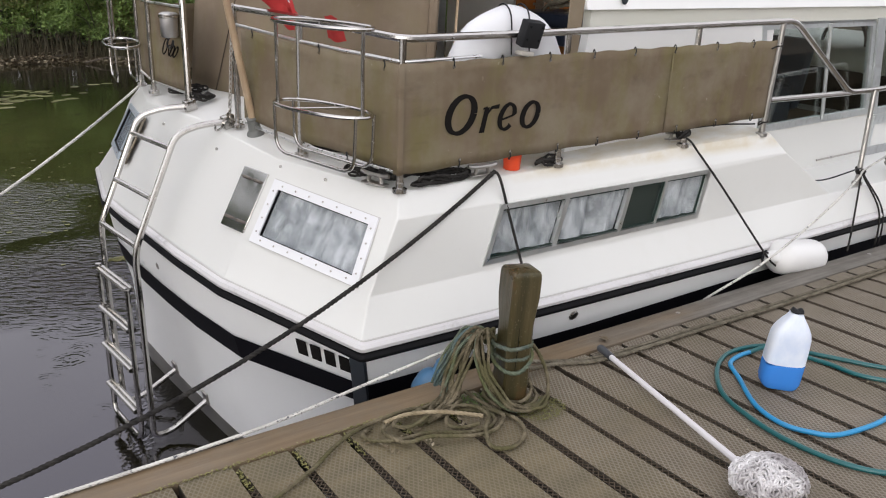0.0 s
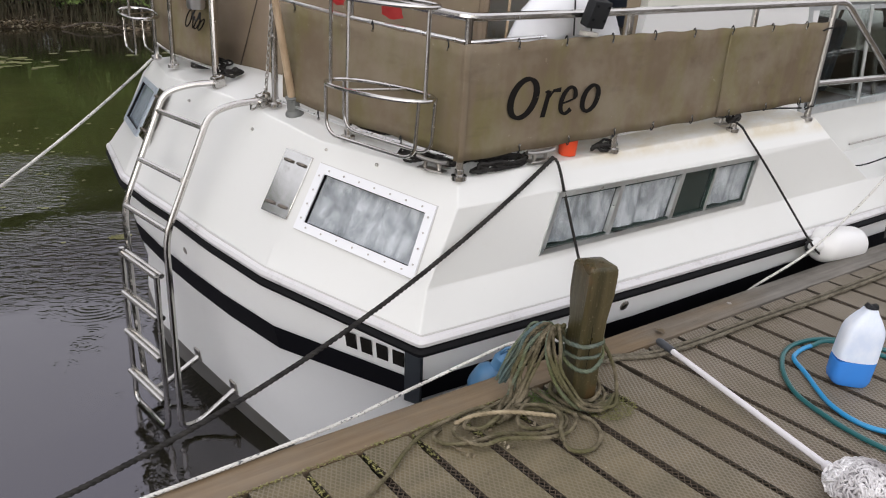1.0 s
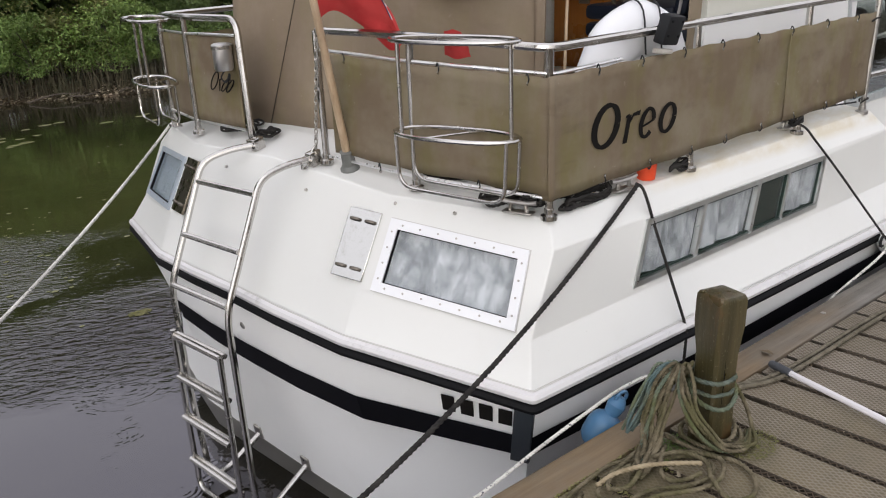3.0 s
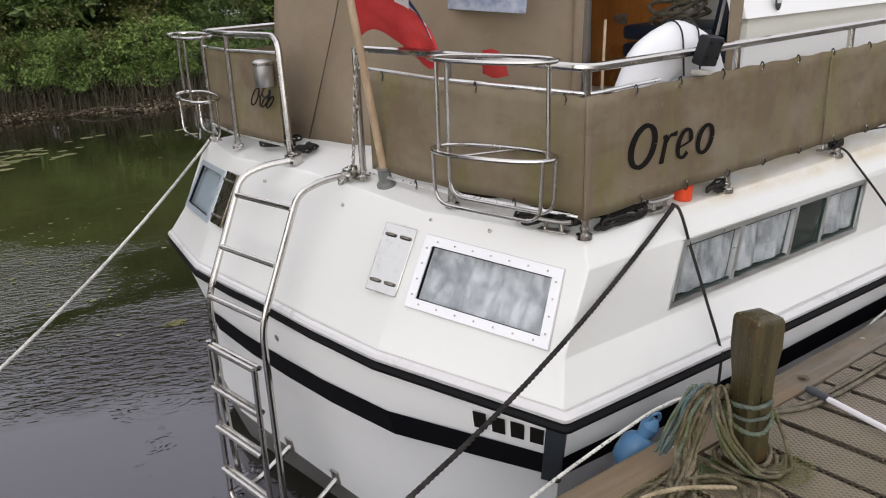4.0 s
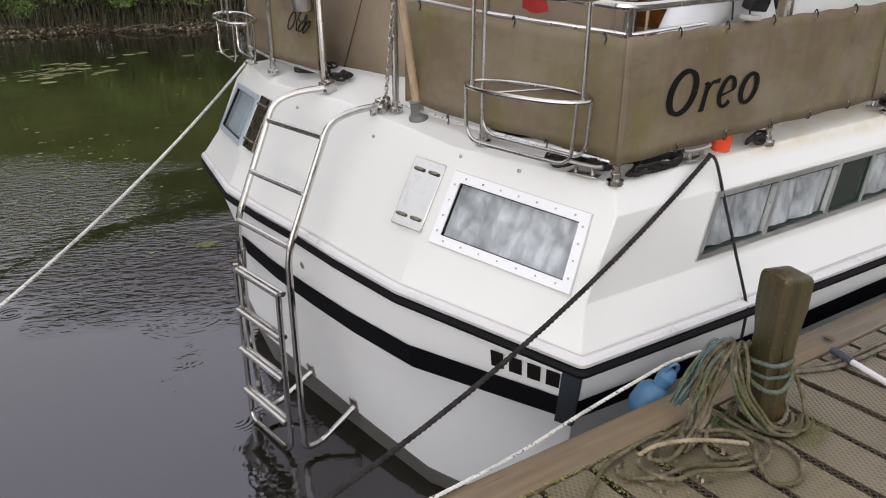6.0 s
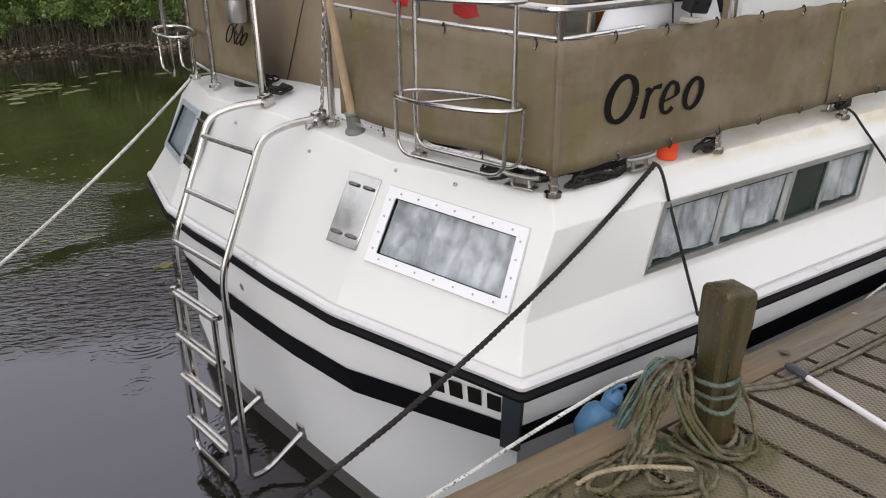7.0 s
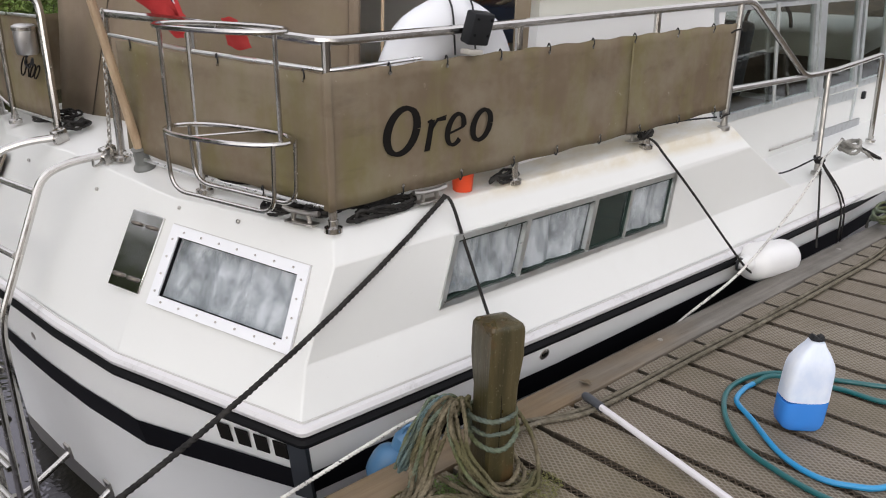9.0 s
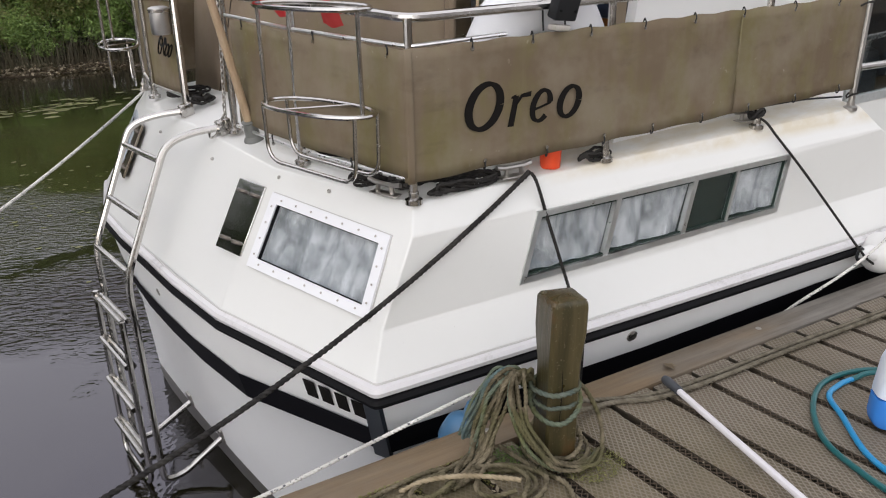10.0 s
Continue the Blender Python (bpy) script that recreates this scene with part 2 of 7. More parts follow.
    wet = mix(m, 1.0, mix(m, 1.0, patch((1.78, 1.34, WATER), 0.02, 0.50), patch((1.66, 2.25, WATER), 0.0, 0.42), "ADD"),
              ramp(m, noise_of(m, v, 2.6, 3), [(0.42, grey(0.0)), (0.62, grey(1.0))]), "MULTIPLY")
    sixth = bump(m, mix(m, 1.0, dimple.outputs["Distance"], wet, "MULTIPLY"), 0.20, 0.011, fifth)
    bump(m, noise_of(m, v, 34, 3), 0.030, 0.010, sixth)
    return m


def mat_glass(name="window_glass", tint=(0.90, 0.91, 0.92), least=0.035):
    m = bpy.data.materials.new(name)
    m.use_nodes = True
    n, l = m.node_tree.nodes, m.node_tree.links
    n.remove(n["Principled BSDF"])
    gl, tr, mx = n.new("ShaderNodeBsdfGlossy"), n.new("ShaderNodeBsdfTransparent"), n.new("ShaderNodeMixShader")
    lw, up, add = n.new("ShaderNodeLayerWeight"), n.new("ShaderNodeMath"), n.new("ShaderNodeMath")
    gl.inputs["Roughness"].default_value = 0.03
    tr.inputs["Color"].default_value = (*tint, 1)
    up.operation, up.inputs[1].default_value = "POWER", 4.0
    add.operation, add.inputs[1].default_value = "MULTIPLY_ADD", 0.6
    add.inputs[2].default_value = least
    l.new(lw.outputs["Facing"], up.inputs[0])
    l.new(up.outputs[0], add.inputs[0])
    l.new(add.outputs[0], mx.inputs[0])
    l.new(tr.outputs[0], mx.inputs[1])
    l.new(gl.outputs[0], mx.inputs[2])
    l.new(mx.outputs[0], n["Material Output"].inputs["Surface"])
    return m


GELCOAT = mat_gelcoat("cream_gelcoat", (0.690, 0.697, 0.676), (0.55, 0.54, 0.48))


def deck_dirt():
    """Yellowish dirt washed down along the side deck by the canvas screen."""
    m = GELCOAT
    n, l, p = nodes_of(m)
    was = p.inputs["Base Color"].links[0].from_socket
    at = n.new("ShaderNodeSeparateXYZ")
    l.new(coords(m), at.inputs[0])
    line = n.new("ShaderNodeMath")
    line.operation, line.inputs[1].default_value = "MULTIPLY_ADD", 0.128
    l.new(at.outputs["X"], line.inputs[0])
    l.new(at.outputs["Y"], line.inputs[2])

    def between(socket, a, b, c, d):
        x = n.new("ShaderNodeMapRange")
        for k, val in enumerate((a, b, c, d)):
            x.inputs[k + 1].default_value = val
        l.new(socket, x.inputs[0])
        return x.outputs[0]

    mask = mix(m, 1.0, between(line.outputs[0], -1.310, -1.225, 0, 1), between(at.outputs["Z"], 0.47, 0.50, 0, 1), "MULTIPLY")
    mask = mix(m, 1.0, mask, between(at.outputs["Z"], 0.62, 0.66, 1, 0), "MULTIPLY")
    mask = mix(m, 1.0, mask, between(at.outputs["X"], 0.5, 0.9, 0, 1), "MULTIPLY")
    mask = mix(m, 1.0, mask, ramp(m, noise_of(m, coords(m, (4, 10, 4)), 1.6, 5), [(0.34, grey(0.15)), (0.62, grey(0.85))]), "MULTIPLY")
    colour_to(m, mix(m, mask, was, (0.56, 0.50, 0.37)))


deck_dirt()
HULL_WHITE = mat_gelcoat("white_hull_gelcoat", (0.838, 0.845, 0.838), (0.65, 0.63, 0.58))
BOOT = mat_gelcoat("antifouling", (0.12, 0.115, 0.10), (0.20, 0.19, 0.15))
STRIPE = material("black_stripe_vinyl", (0.006, 0.006, 0.008), 0.5, 0, 0.07)
TRIM = material("navy_corner_trim", (0.024, 0.031, 0.038), 0.4)
RUBBER = material("black_rubber", (0.006, 0.006, 0.007), 0.65, 0, 0.15)
EDGE = mat_gelcoat("weathered_edge_strip", (0.64, 0.63, 0.635), (0.36, 0.35, 0.34))
EDGE_WAS = nodes_of(EDGE)[2].inputs["Base Color"].links[0].from_socket
colour_to(EDGE, mix(EDGE, ramp(EDGE, noise_of(EDGE, coords(EDGE), 7, 6, 0.75), [(0.56, grey(0)), (0.72, grey(0.5))]), EDGE_WAS, (0.24, 0.23, 0.21)))
# lighter steel: the sky's highlight is put into the rods' colour
ROD_STEEL = mat_steel("highlight_steel", (0.88, 0.88, 0.87), 0.30)
# grey of the window sealant and of the painted crease shading
JOINT = mat_gelcoat("sealant_and_crease", (0.52, 0.51, 0.49), (0.22, 0.21, 0.19))
STEEL = mat_steel("polished_stainless", (0.54, 0.525, 0.50), 0.17)
CLIP = mat_steel("tarnished_clip", (0.17, 0.15, 0.125), 0.30)
# rougher steel, coloured darker so two posts mirror less bright sky
STEEL_DIM = mat_steel("dimmed_stainless", (0.40, 0.39, 0.37), 0.36)
DULL = mat_steel("dull_stainless", (0.45, 0.43, 0.40), 0.32)
PLATE = mat_steel("brushed_plate", (0.60, 0.60, 0.575), 0.085)
BROWN_PLATE = mat_steel("brown_steel_plate", (0.22, 0.19, 0.15), 0.25)
ALU = mat_steel("aluminium_frame", (0.50, 0.51, 0.52), 0.42)
ALU_LIGHT = mat_steel("weathered_aluminium", (0.60, 0.62, 0.61), 0.38)
PALE_FRAME = mat_gelcoat("pale_grey_frame", (0.36, 0.41, 0.46), (0.30, 0.32, 0.34))
WHITE_FRAME = mat_gelcoat("white_painted_frame", (0.76, 0.77, 0.79), (0.58, 0.58, 0.58))
CANVAS = mat_canvas()


def mat_canopy():
    """The same cloth, less stained and more faded."""
    m = mat_canvas()
    m.name = "faded_canopy_canvas"
    n, l, p = nodes_of(m)
    was = p.inputs["Base Color"].links[0].from_socket
    colour_to(m, mix(m, 0.45, was, (0.30, 0.235, 0.175)))
    return m


CANOPY = mat_canopy()
INK = material("dark_lettering", (0.010, 0.009, 0.008), 0.8, 0, 0.1)
GLASS = mat_glass()


def mat_curtain():
    m = material("net_curtain", (0.42, 0.44, 0.46), 0.95, 0, 0.1)
    c = mix(m, ramp(m, noise_of(m, coords(m, (9, 9, 4)), 2.2, 5), [(0.35, grey(0)), (0.65, grey(1))]), (0.31, 0.33, 0.335), (0.74, 0.76, 0.76))
    c = mix(m, ramp(m, noise_of(m, coords(m), 14, 5), [(0.50, grey(0)), (0.72, grey(0.65))]), c, (0.20, 0.21, 0.215))
    colour_to(m, c)
    return m


CURTAIN = mat_curtain()
PALE_BLIND = material("pale_blind", (0.55, 0.62, 0.68), 0.8)
# dark green of the seals and of the room's painted shade
SHADE_AND_SEAL = material("room_shade_and_seal", (0.010, 0.026, 0.019), 0.7)


def mat_sheet():
    """Hazy clear vinyl, creased and milky with age."""
    m = material("hazy_vinyl_sheet", (0.40, 0.46, 0.56), 0.25)
    colour_to(m, mix(m, ramp(m, noise_of(m, coords(m, (1, 3, 6)), 3.0, 4), [(0.35, grey(0)), (0.65, grey(1))]), (0.20, 0.25, 0.36), (0.50, 0.55, 0.63)))
    return m


CLEARSHEET = mat_sheet()
PANE_BIG = mat_glass("wheelhouse_glass", (0.82, 0.88, 0.86), 0.15)
LIGHT_FRAME = mat_steel("pale_anodised_frame", (0.66, 0.69, 0.69), 0.45)
CREAM = mat_gelcoat("cream_moulding", (0.74, 0.71, 0.64), (0.60, 0.56, 0.48))
POST = mat_post()
KERB = mat_wood("kerb_timber", (0.122, 0.081, 0.041), (0.200, 0.142, 0.080), (0.150, 0.122, 0.085), 0, 0.55)
KERB_WAS = nodes_of(KERB)[2].inputs["Base Color"].links[0].from_socket
KERB_GREY = mix(KERB, ramp(KERB, noise_of(KERB, coords(KERB, (2.2, 38, 38)), 1.0, 6, 0.65), [(0.35, grey(0)), (0.65, grey(1))]), (0.098, 0.090, 0.077), (0.170, 0.158, 0.139))
# the timber is warm brown round the post and weathers to grey further along
kn, kl, _ = nodes_of(KERB)
run, shift, bleach = kn.new("ShaderNodeSeparateXYZ"), kn.new("ShaderNodeMath"), kn.new("ShaderNodeMapRange")
kl.new(coords(KERB), run.inputs[0])
shift.operation, shift.inputs[1].default_value = "MULTIPLY_ADD", 1.8
kl.new(noise_of(KERB, coords(KERB, (1, 6, 1)), 1.3, 4), shift.inputs[0])
kl.new(run.outputs["X"], shift.inputs[2])
for k, val in enumerate((3.9, 4.7, 0.06, 0.92)):
    bleach.inputs[k + 1].default_value = val
kl.new(shift.outputs[0], bleach.inputs[0])
KERB_BOTH = mix(KERB, bleach.outputs[0], KERB_WAS, KERB_GREY)
colour_to(KERB, mix(KERB, ramp(KERB, noise_of(KERB, coords(KERB, (3, 90, 3)), 1.0, 3), [(0.66, grey(0)), (0.72, grey(0.7))]), KERB_BOTH, (0.045, 0.036, 0.026)))
BEAM = mat_wood("beam_and_gap_dark", (0.034, 0.027, 0.019), (0.060, 0.047, 0.032), (0.02, 0.02, 0.013), 0)
DECK = mat_decking()
NET = material("worn_grip_net", (0.075, 0.056, 0.038), 0.7, 0, 0.3)
STAFF = mat_wood("weathered_staff", (0.40, 0.29, 0.18), (0.56, 0.44, 0.31), (0.30, 0.21, 0.13), 2)
DARKWOOD = mat_wood("dark_lining_wood", (0.030, 0.022, 0.014), (0.055, 0.040, 0.024), (0.03, 0.025, 0.018), 0, 0.5)
DOORWOOD = mat_wood("varnished_door", (0.40, 0.145, 0.03), (0.50, 0.20, 0.05), (0.33, 0.11, 0.025), 2, 0.3)
ROPE_TAN = mat_rope("weathered_tan_rope", (0.062, 0.052, 0.031), (0.190, 0.162, 0.108), (0.092, 0.086, 0.040))
ROPE_GREEN = mat_rope("green_stained_rope", (0.085, 0.105, 0.078), (0.155, 0.185, 0.130), (0.100, 0.105, 0.045))
ROPE_BLUE = mat_rope("faded_blue_rope", (0.070, 0.112, 0.115), (0.130, 0.178, 0.172), (0.10, 0.105, 0.06))
ROPE_TURN = mat_rope("grey_green_rope", (0.072, 0.092, 0.078), (0.135, 0.155, 0.130), (0.085, 0.095, 0.055))
ROPE_PALE = mat_rope("grey_white_rope", (0.24, 0.235, 0.215), (0.42, 0.41, 0.385), (0.17, 0.165, 0.145))
ROPE_BLACK = mat_rope("black_rope", (0.016, 0.015, 0.015), (0.035, 0.033, 0.03))
ROPE_WHITE = mat_rope("white_flecked_rope", (0.58, 0.57, 0.53), (0.70, 0.69, 0.65), (0.46, 0.45, 0.42), 14, 0.9, (0.10, 0.10, 0.11))
ROPE_GREY = mat_rope("grey_kerb_rope", (0.095, 0.084, 0.060), (0.185, 0.165, 0.125))
FENDER_WHITE = mat_gelcoat("white_fender_vinyl", (0.76, 0.76, 0.75), (0.5, 0.5, 0.48))
FENDER_BLUE = mat_gelcoat("blue_fender_vinyl", (0.075, 0.19, 0.34), (0.17, 0.26, 0.36))
FLAG_RED = mat_rope("red_ensign_cloth", (0.40, 0.028, 0.030), (0.52, 0.060, 0.058), None, 6, 0.85)
FLAG_BLUE = material("navy_flag_cloth", (0.02, 0.045, 0.11), 0.8, 0, 0.2)
FLAG_WHITE = material("white_flag_cloth", (0.62, 0.62, 0.62), 0.8, 0, 0.2)
COVER = material("white_buoy_cover", (0.72, 0.73, 0.75), 0.65, 0, 0.3)
SOCKET_GREY = material("grey_plastic", (0.135, 0.14, 0.13), 0.5)
SOCKET_BLACK = material("black_plastic", (0.016, 0.017, 0.019), 0.55, 0, 0.25)
PUTTY = material("putty_plastic", (0.42, 0.40, 0.36), 0.5)
ORANGE = material("orange_plastic", (0.75, 0.075, 0.02), 0.45)
NAVY = material("navy_upholstery", (0.014, 0.021, 0.04), 0.5)
HOSE_GREEN = material("teal_hose", (0.010, 0.105, 0.110), 0.28)
HOSE_BLUE = material("blue_hose", (0.02, 0.25, 0.50), 0.28)
MOP_WHITE = material("white_mop_handle", (0.70, 0.68, 0.70), 0.35)
MOP_GREY = material("grey_grip", (0.055, 0.06, 0.07), 0.5)
LEAF = mat_leaf("shrub_leaves", (0.095, 0.160, 0.032), (0.155, 0.245, 0.055), (0.23, 0.31, 0.09))
LEAF_LIGHT = mat_leaf("young_leaves", (0.12, 0.20, 0.04), (0.18, 0.28, 0.06), (0.26, 0.33, 0.10))
LEAF_OLIVE = mat_leaf("olive_leaves", (0.09, 0.105, 0.026), (0.14, 0.15, 0.04), (0.21, 0.19, 0.07))
LEAF_DARK = mat_leaf("tree_leaves", (0.055, 0.090, 0.024), (0.085, 0.132, 0.034), (0.120, 0.17, 0.046))
LITTER = mat_leaf("fallen_leaves", (0.060, 0.042, 0.026), (0.15, 0.11, 0.068), (0.42, 0.36, 0.26))
TWIG = mat_wood("dark_twig", (0.030, 0.024, 0.018), (0.055, 0.044, 0.032), (0.03, 0.03, 0.018), 2, 0.9)
BARK = mat_wood("bark", (0.055, 0.045, 0.035), (0.10, 0.085, 0.065), (0.05, 0.06, 0.03), 2, 0.9)
DRIFT = mat_wood("driftwood", (0.06, 0.048, 0.036), (0.12, 0.10, 0.08), (0.07, 0.055, 0.04), 0, 0.9)
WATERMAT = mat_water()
MOSS = mat_leaf("moss_tufts", (0.12, 0.115, 0.032), (0.19, 0.18, 0.055), (0.28, 0.26, 0.11))


def mat_earth():
    m = material("river_bank_earth", (0.08, 0.06, 0.04), 0.95, 0, 0.2)
    v = coords(m)
    c = mix(m, ramp(m, noise_of(m, v, 1.2, 6), [(0.35, grey(0)), (0.65, grey(1))]), (0.028, 0.024, 0.016), (0.075, 0.055, 0.035))
    c = mix(m, ramp(m, noise_of(m, v, 11, 4), [(0.52, grey(0)), (0.7, grey(0.6))]), c, (0.14, 0.10, 0.07))
    colour_to(m, c)
    bump(m, noise_of(m, v, 6, 6), 0.9, 0.08)
    return m


EARTH = mat_earth()


def mat_bottle():
    m = material("milky_plastic", (0.68, 0.74, 0.85), 0.35, 0, 0.4)
    n, l, p = nodes_of(m)
    c = mix(m, ramp(m, noise_of(m, coords(m, (1, 1, 0.6)), 14, 4), [(0.35, grey(0)), (0.7, grey(1))]), (0.60, 0.68, 0.82), (0.78, 0.82, 0.88))
    colour_to(m, c)
    bump(m, noise_of(m, coords(m, (1, 1, 0.5)), 16, 2), 0.55, 0.012)
    p.inputs["Subsurface Weight"].default_value = 0.0
    return m


BOTTLE = mat_bottle()
FLUID = material("blue_screenwash", (0.045, 0.225, 0.66), 0.25)

# ---- building helpers ----


def mesh_object(name, bm, mat, parent=None, smooth=30):
    me = bpy.data.meshes.new(name)
    bmesh.ops.recalc_face_normals(bm, faces=bm.faces)
    bm.to_mesh(me)
    bm.free()
    for one in mat if isinstance(mat, (list, tuple)) else [mat]:
        me.materials.append(one)
    if smooth:
        me.shade_smooth()
        me.set_sharp_from_angle(angle=radians(smooth))
    ob = new(name, me)
    if parent is not None:
        ob.parent = parent
    return ob


def part(name, bm, mat, parent, label="", smooth=30):
    ob = mesh_object(name, bm, mat, parent, smooth)
    if label:
        ob["label"] = label
    return ob


def thing(name, label, category, m=None, group=""):
    ob = new(name)
    ob.empty_display_size = 0.1
    if m is not None:
        ob.matrix_world = m
    return tagged(ob, label, category, group)


def raw_object(name, verts, faces, mat, parent=None, smooth=False):
    me = bpy.data.meshes.new(name)
    me.from_pydata(verts, [], faces)
    me.materials.append(mat)
    if smooth:
        me.shade_smooth()
    ob = new(name, me)
    if parent is not None:
        ob.parent = parent
    return ob


def curve_through(points, per=8, closed=False):
    """A smooth line through some points."""
    p = [Vector(q) for q in points]
    n = len(p)
    out = []
    for i in range(n if closed else n - 1):
        if closed:
            a, b, c, d = p[(i - 1) % n], p[i], p[(i + 1) % n], p[(i + 2) % n]
        else:
            b, c = p[i], p[i + 1]
            a = p[i - 1] if i else b * 2 - c
            d = p[i + 2] if i + 2 < n else c * 2 - b
        for k in range(per):
            t = k / per
            out.append(0.5 * ((2 * b) + (c - a) * t + (2 * a - 5 * b + 4 * c - d) * t * t + (3 * b - a - 3 * c + d) * t ** 3))
    if not closed:
        out.append(p[-1])
    return out


def rounded(points, r=0.04, per=5):
    """A path of straight runs with its corners bent round."""
    p = [Vector(q) for q in points]
    out = [p[0]]
    for a, b, c in zip(p, p[1:], p[2:]):
        k = min(r, (a - b).length * 0.48, (c - b).length * 0.48)
        s, e = b + (a - b).normalized() * k, b + (c - b).normalized() * k
        for i in range(per + 1):
            t = i / per
            out.append(s * (1 - t) ** 2 + b * 2 * t * (1 - t) + e * t * t)
    out.append(p[-1])
    return out


def frames_along(path, closed=False):
    n = len(path)
    tang = []
    for i in range(n):
        a, b = (path[(i - 1) % n], path[(i + 1) % n]) if closed else (path[max(i - 1, 0)], path[min(i + 1, n - 1)])
        tang.append((b - a).normalized() if (b - a).length > 1e-9 else Vector((0, 0, 1)))
    side = tang[0].orthogonal().normalized()
    rows = []
    for t in tang:
        side = (side - t * side.dot(t)).normalized()
        rows.append((side, t.cross(side)))
    return rows


def tube(bm, path, r, seg=8, closed=False):
    path = [Vector(q) for q in path]
    rows = frames_along(path, closed)
    rings = []
    for i, (q, (a, b)) in enumerate(zip(path, rows)):
        rr = r[i] if isinstance(r, (list, tuple)) else r
        rings.append([bm.verts.new(q + (a * math.cos(2 * math.pi * k / seg) + b * math.sin(2 * math.pi * k / seg)) * rr) for k in range(seg)])
    for r0, r1 in zip(rings, rings[1:] + rings[:1] if closed else rings[1:]):
        for k in range(seg):
            bm.faces.new((r0[k], r0[(k + 1) % seg], r1[(k + 1) % seg], r1[k]))
    if not closed:
        bm.faces.new(rings[0][::-1])
        bm.faces.new(rings[-1])
    return bm


def laid_rope(path, r, lay=None, seg=12, lobes=3):
    """A rope of three twisted strands along a path."""
    path = [Vector(q) for q in path]
    lay = lay or r * 6.5
    step = lay / 20
    fine, left = [path[0]], 0.0
    for a, b in zip(path, path[1:]):
        d = (b - a).length
        if d < 1e-9:
            continue
        s = step - left
        while s <= d:
            fine.append(a + (b - a) * (s / d))
            s += step
        left = (left + d) % step
    rows = frames_along(fine)
    verts, faces = [], []
    for i, (q, (a, b)) in enumerate(zip(fine, rows)):
        ph = 2 * math.pi * i * step / lay
        for k in range(seg):
            th = 2 * math.pi * k / seg
            rr = r * (0.50 + 0.54 * abs(math.cos(lobes * (th - ph) / 2)) ** 0.8)
            verts.append(q + (a * math.cos(th) + b * math.sin(th)) * rr)
    for i in range(len(fine) - 1):
        for k in range(seg):
            faces.append((i * seg + k, i * seg + (k + 1) % seg, (i + 1) * seg + (k + 1) % seg, (i + 1) * seg + k))
    faces.append(tuple(range(seg))[::-1])
    faces.append(tuple((len(fine) - 1) * seg + k for k in range(seg)))
    return verts, faces


def box(bm, size, m=None, bevel=0.0):
    made = bmesh.ops.create_cube(bm, size=1.0)["verts"]
    bmesh.ops.scale(bm, vec=size, verts=made)
    if bevel:
        edges = list({e for v in made for e in v.link_edges})
        made = list({v for f in bmesh.ops.bevel(bm, geom=edges, offset=bevel, segments=2, affect="EDGES", profile=0.5)["faces"] for v in f.verts} | {v for v in made if v.is_valid})
    if m is not None:
        bmesh.ops.transform(bm, matrix=m, verts=made)
    return bm


def lathe(bm, profile, m=None, seg=20):
    """A turned body: profile of (radius, height) about z."""
    rings = []
    for r, z in profile:
        rings.append([bm.verts.new((r * math.cos(2 * math.pi * k / seg), r * math.sin(2 * math.pi * k / seg), z)) for k in range(seg)])
    for a, b in zip(rings, rings[1:]):
        for k in range(seg):
            bm.faces.new((a[k], a[(k + 1) % seg], b[(k + 1) % seg], b[k]))
    bm.faces.new(rings[0][::-1])
    bm.faces.new(rings[-1])
    if m is not None:
        bmesh.ops.transform(bm, matrix=m, verts=[v for r in rings for v in r])
    return bm


def slab(bm, corners, normal, thick):
    """A flat plate: its front corners, moved back along the normal for the rear."""
    n = Vector(normal).normalized()
    f = [bm.verts.new(c) for c in corners]
    b = [bm.verts.new(Vector(c) - n * thick) for c in corners]
    bm.faces.new(f)
    bm.faces.new(b[::-1])
    for i in range(len(f)):
        j = (i + 1) % len(f)
        bm.faces.new((f[j], f[i], b[i], b[j]))
    return bm


def inset(corners, d):
    """The corners of a quad moved inwards by d along both neighbouring sides."""
    p = [Vector(c) for c in corners]
    out = []
    for i in range(4):
        a, b, c = p[i - 1], p[i], p[(i + 1) % 4]
        e, f = (a - b).normalized(), (c - b).normalized()
        s = max(0.3, e.cross(f).length)
        out.append(b + (e + f) * (d / s))
    return out


def frame_ring(bm, outer, inner, normal, thick):
    n = Vector(normal).normalized()
    rows = [[bm.verts.new(Vector(c) - n * d) for c in q] for q, d in ((outer, 0), (inner, 0), (inner, thick), (outer, thick))]
    for a, b in zip(rows, rows[1:] + rows[:1]):
        for i in range(4):
            j = (i + 1) % 4
            bm.faces.new((a[i], a[j], b[j], b[i]))
    return bm


def lerp(a, b, t):
    return Vector(a) * (1 - t) + Vector(b) * t


def bilinear(q, s, t):
    """A point of a quad (bottom left, bottom right, top right, top left)."""
    return lerp(lerp(q[0], q[1], s), lerp(q[3], q[2], s), t)


def rivets(corners, per, r, normal, parent):
    n = Vector(normal).normalized()
    for i in range(4):
        a, b = Vector(corners[i]), Vector(corners[(i + 1) % 4])
        for k in range(per[i % 2]):
            bm = bmesh.new()
            m = Matrix.Translation(lerp(a, b, (k + 0.5) / per[i % 2])) @ n.to_track_quat("Z", "Y").to_matrix().to_4x4()
            lathe(bm, [(r, 0), (r * 0.9, r * 0.5), (r * 0.45, r * 0.8)], m, 8)
            part("rivet", bm, DULL, parent)


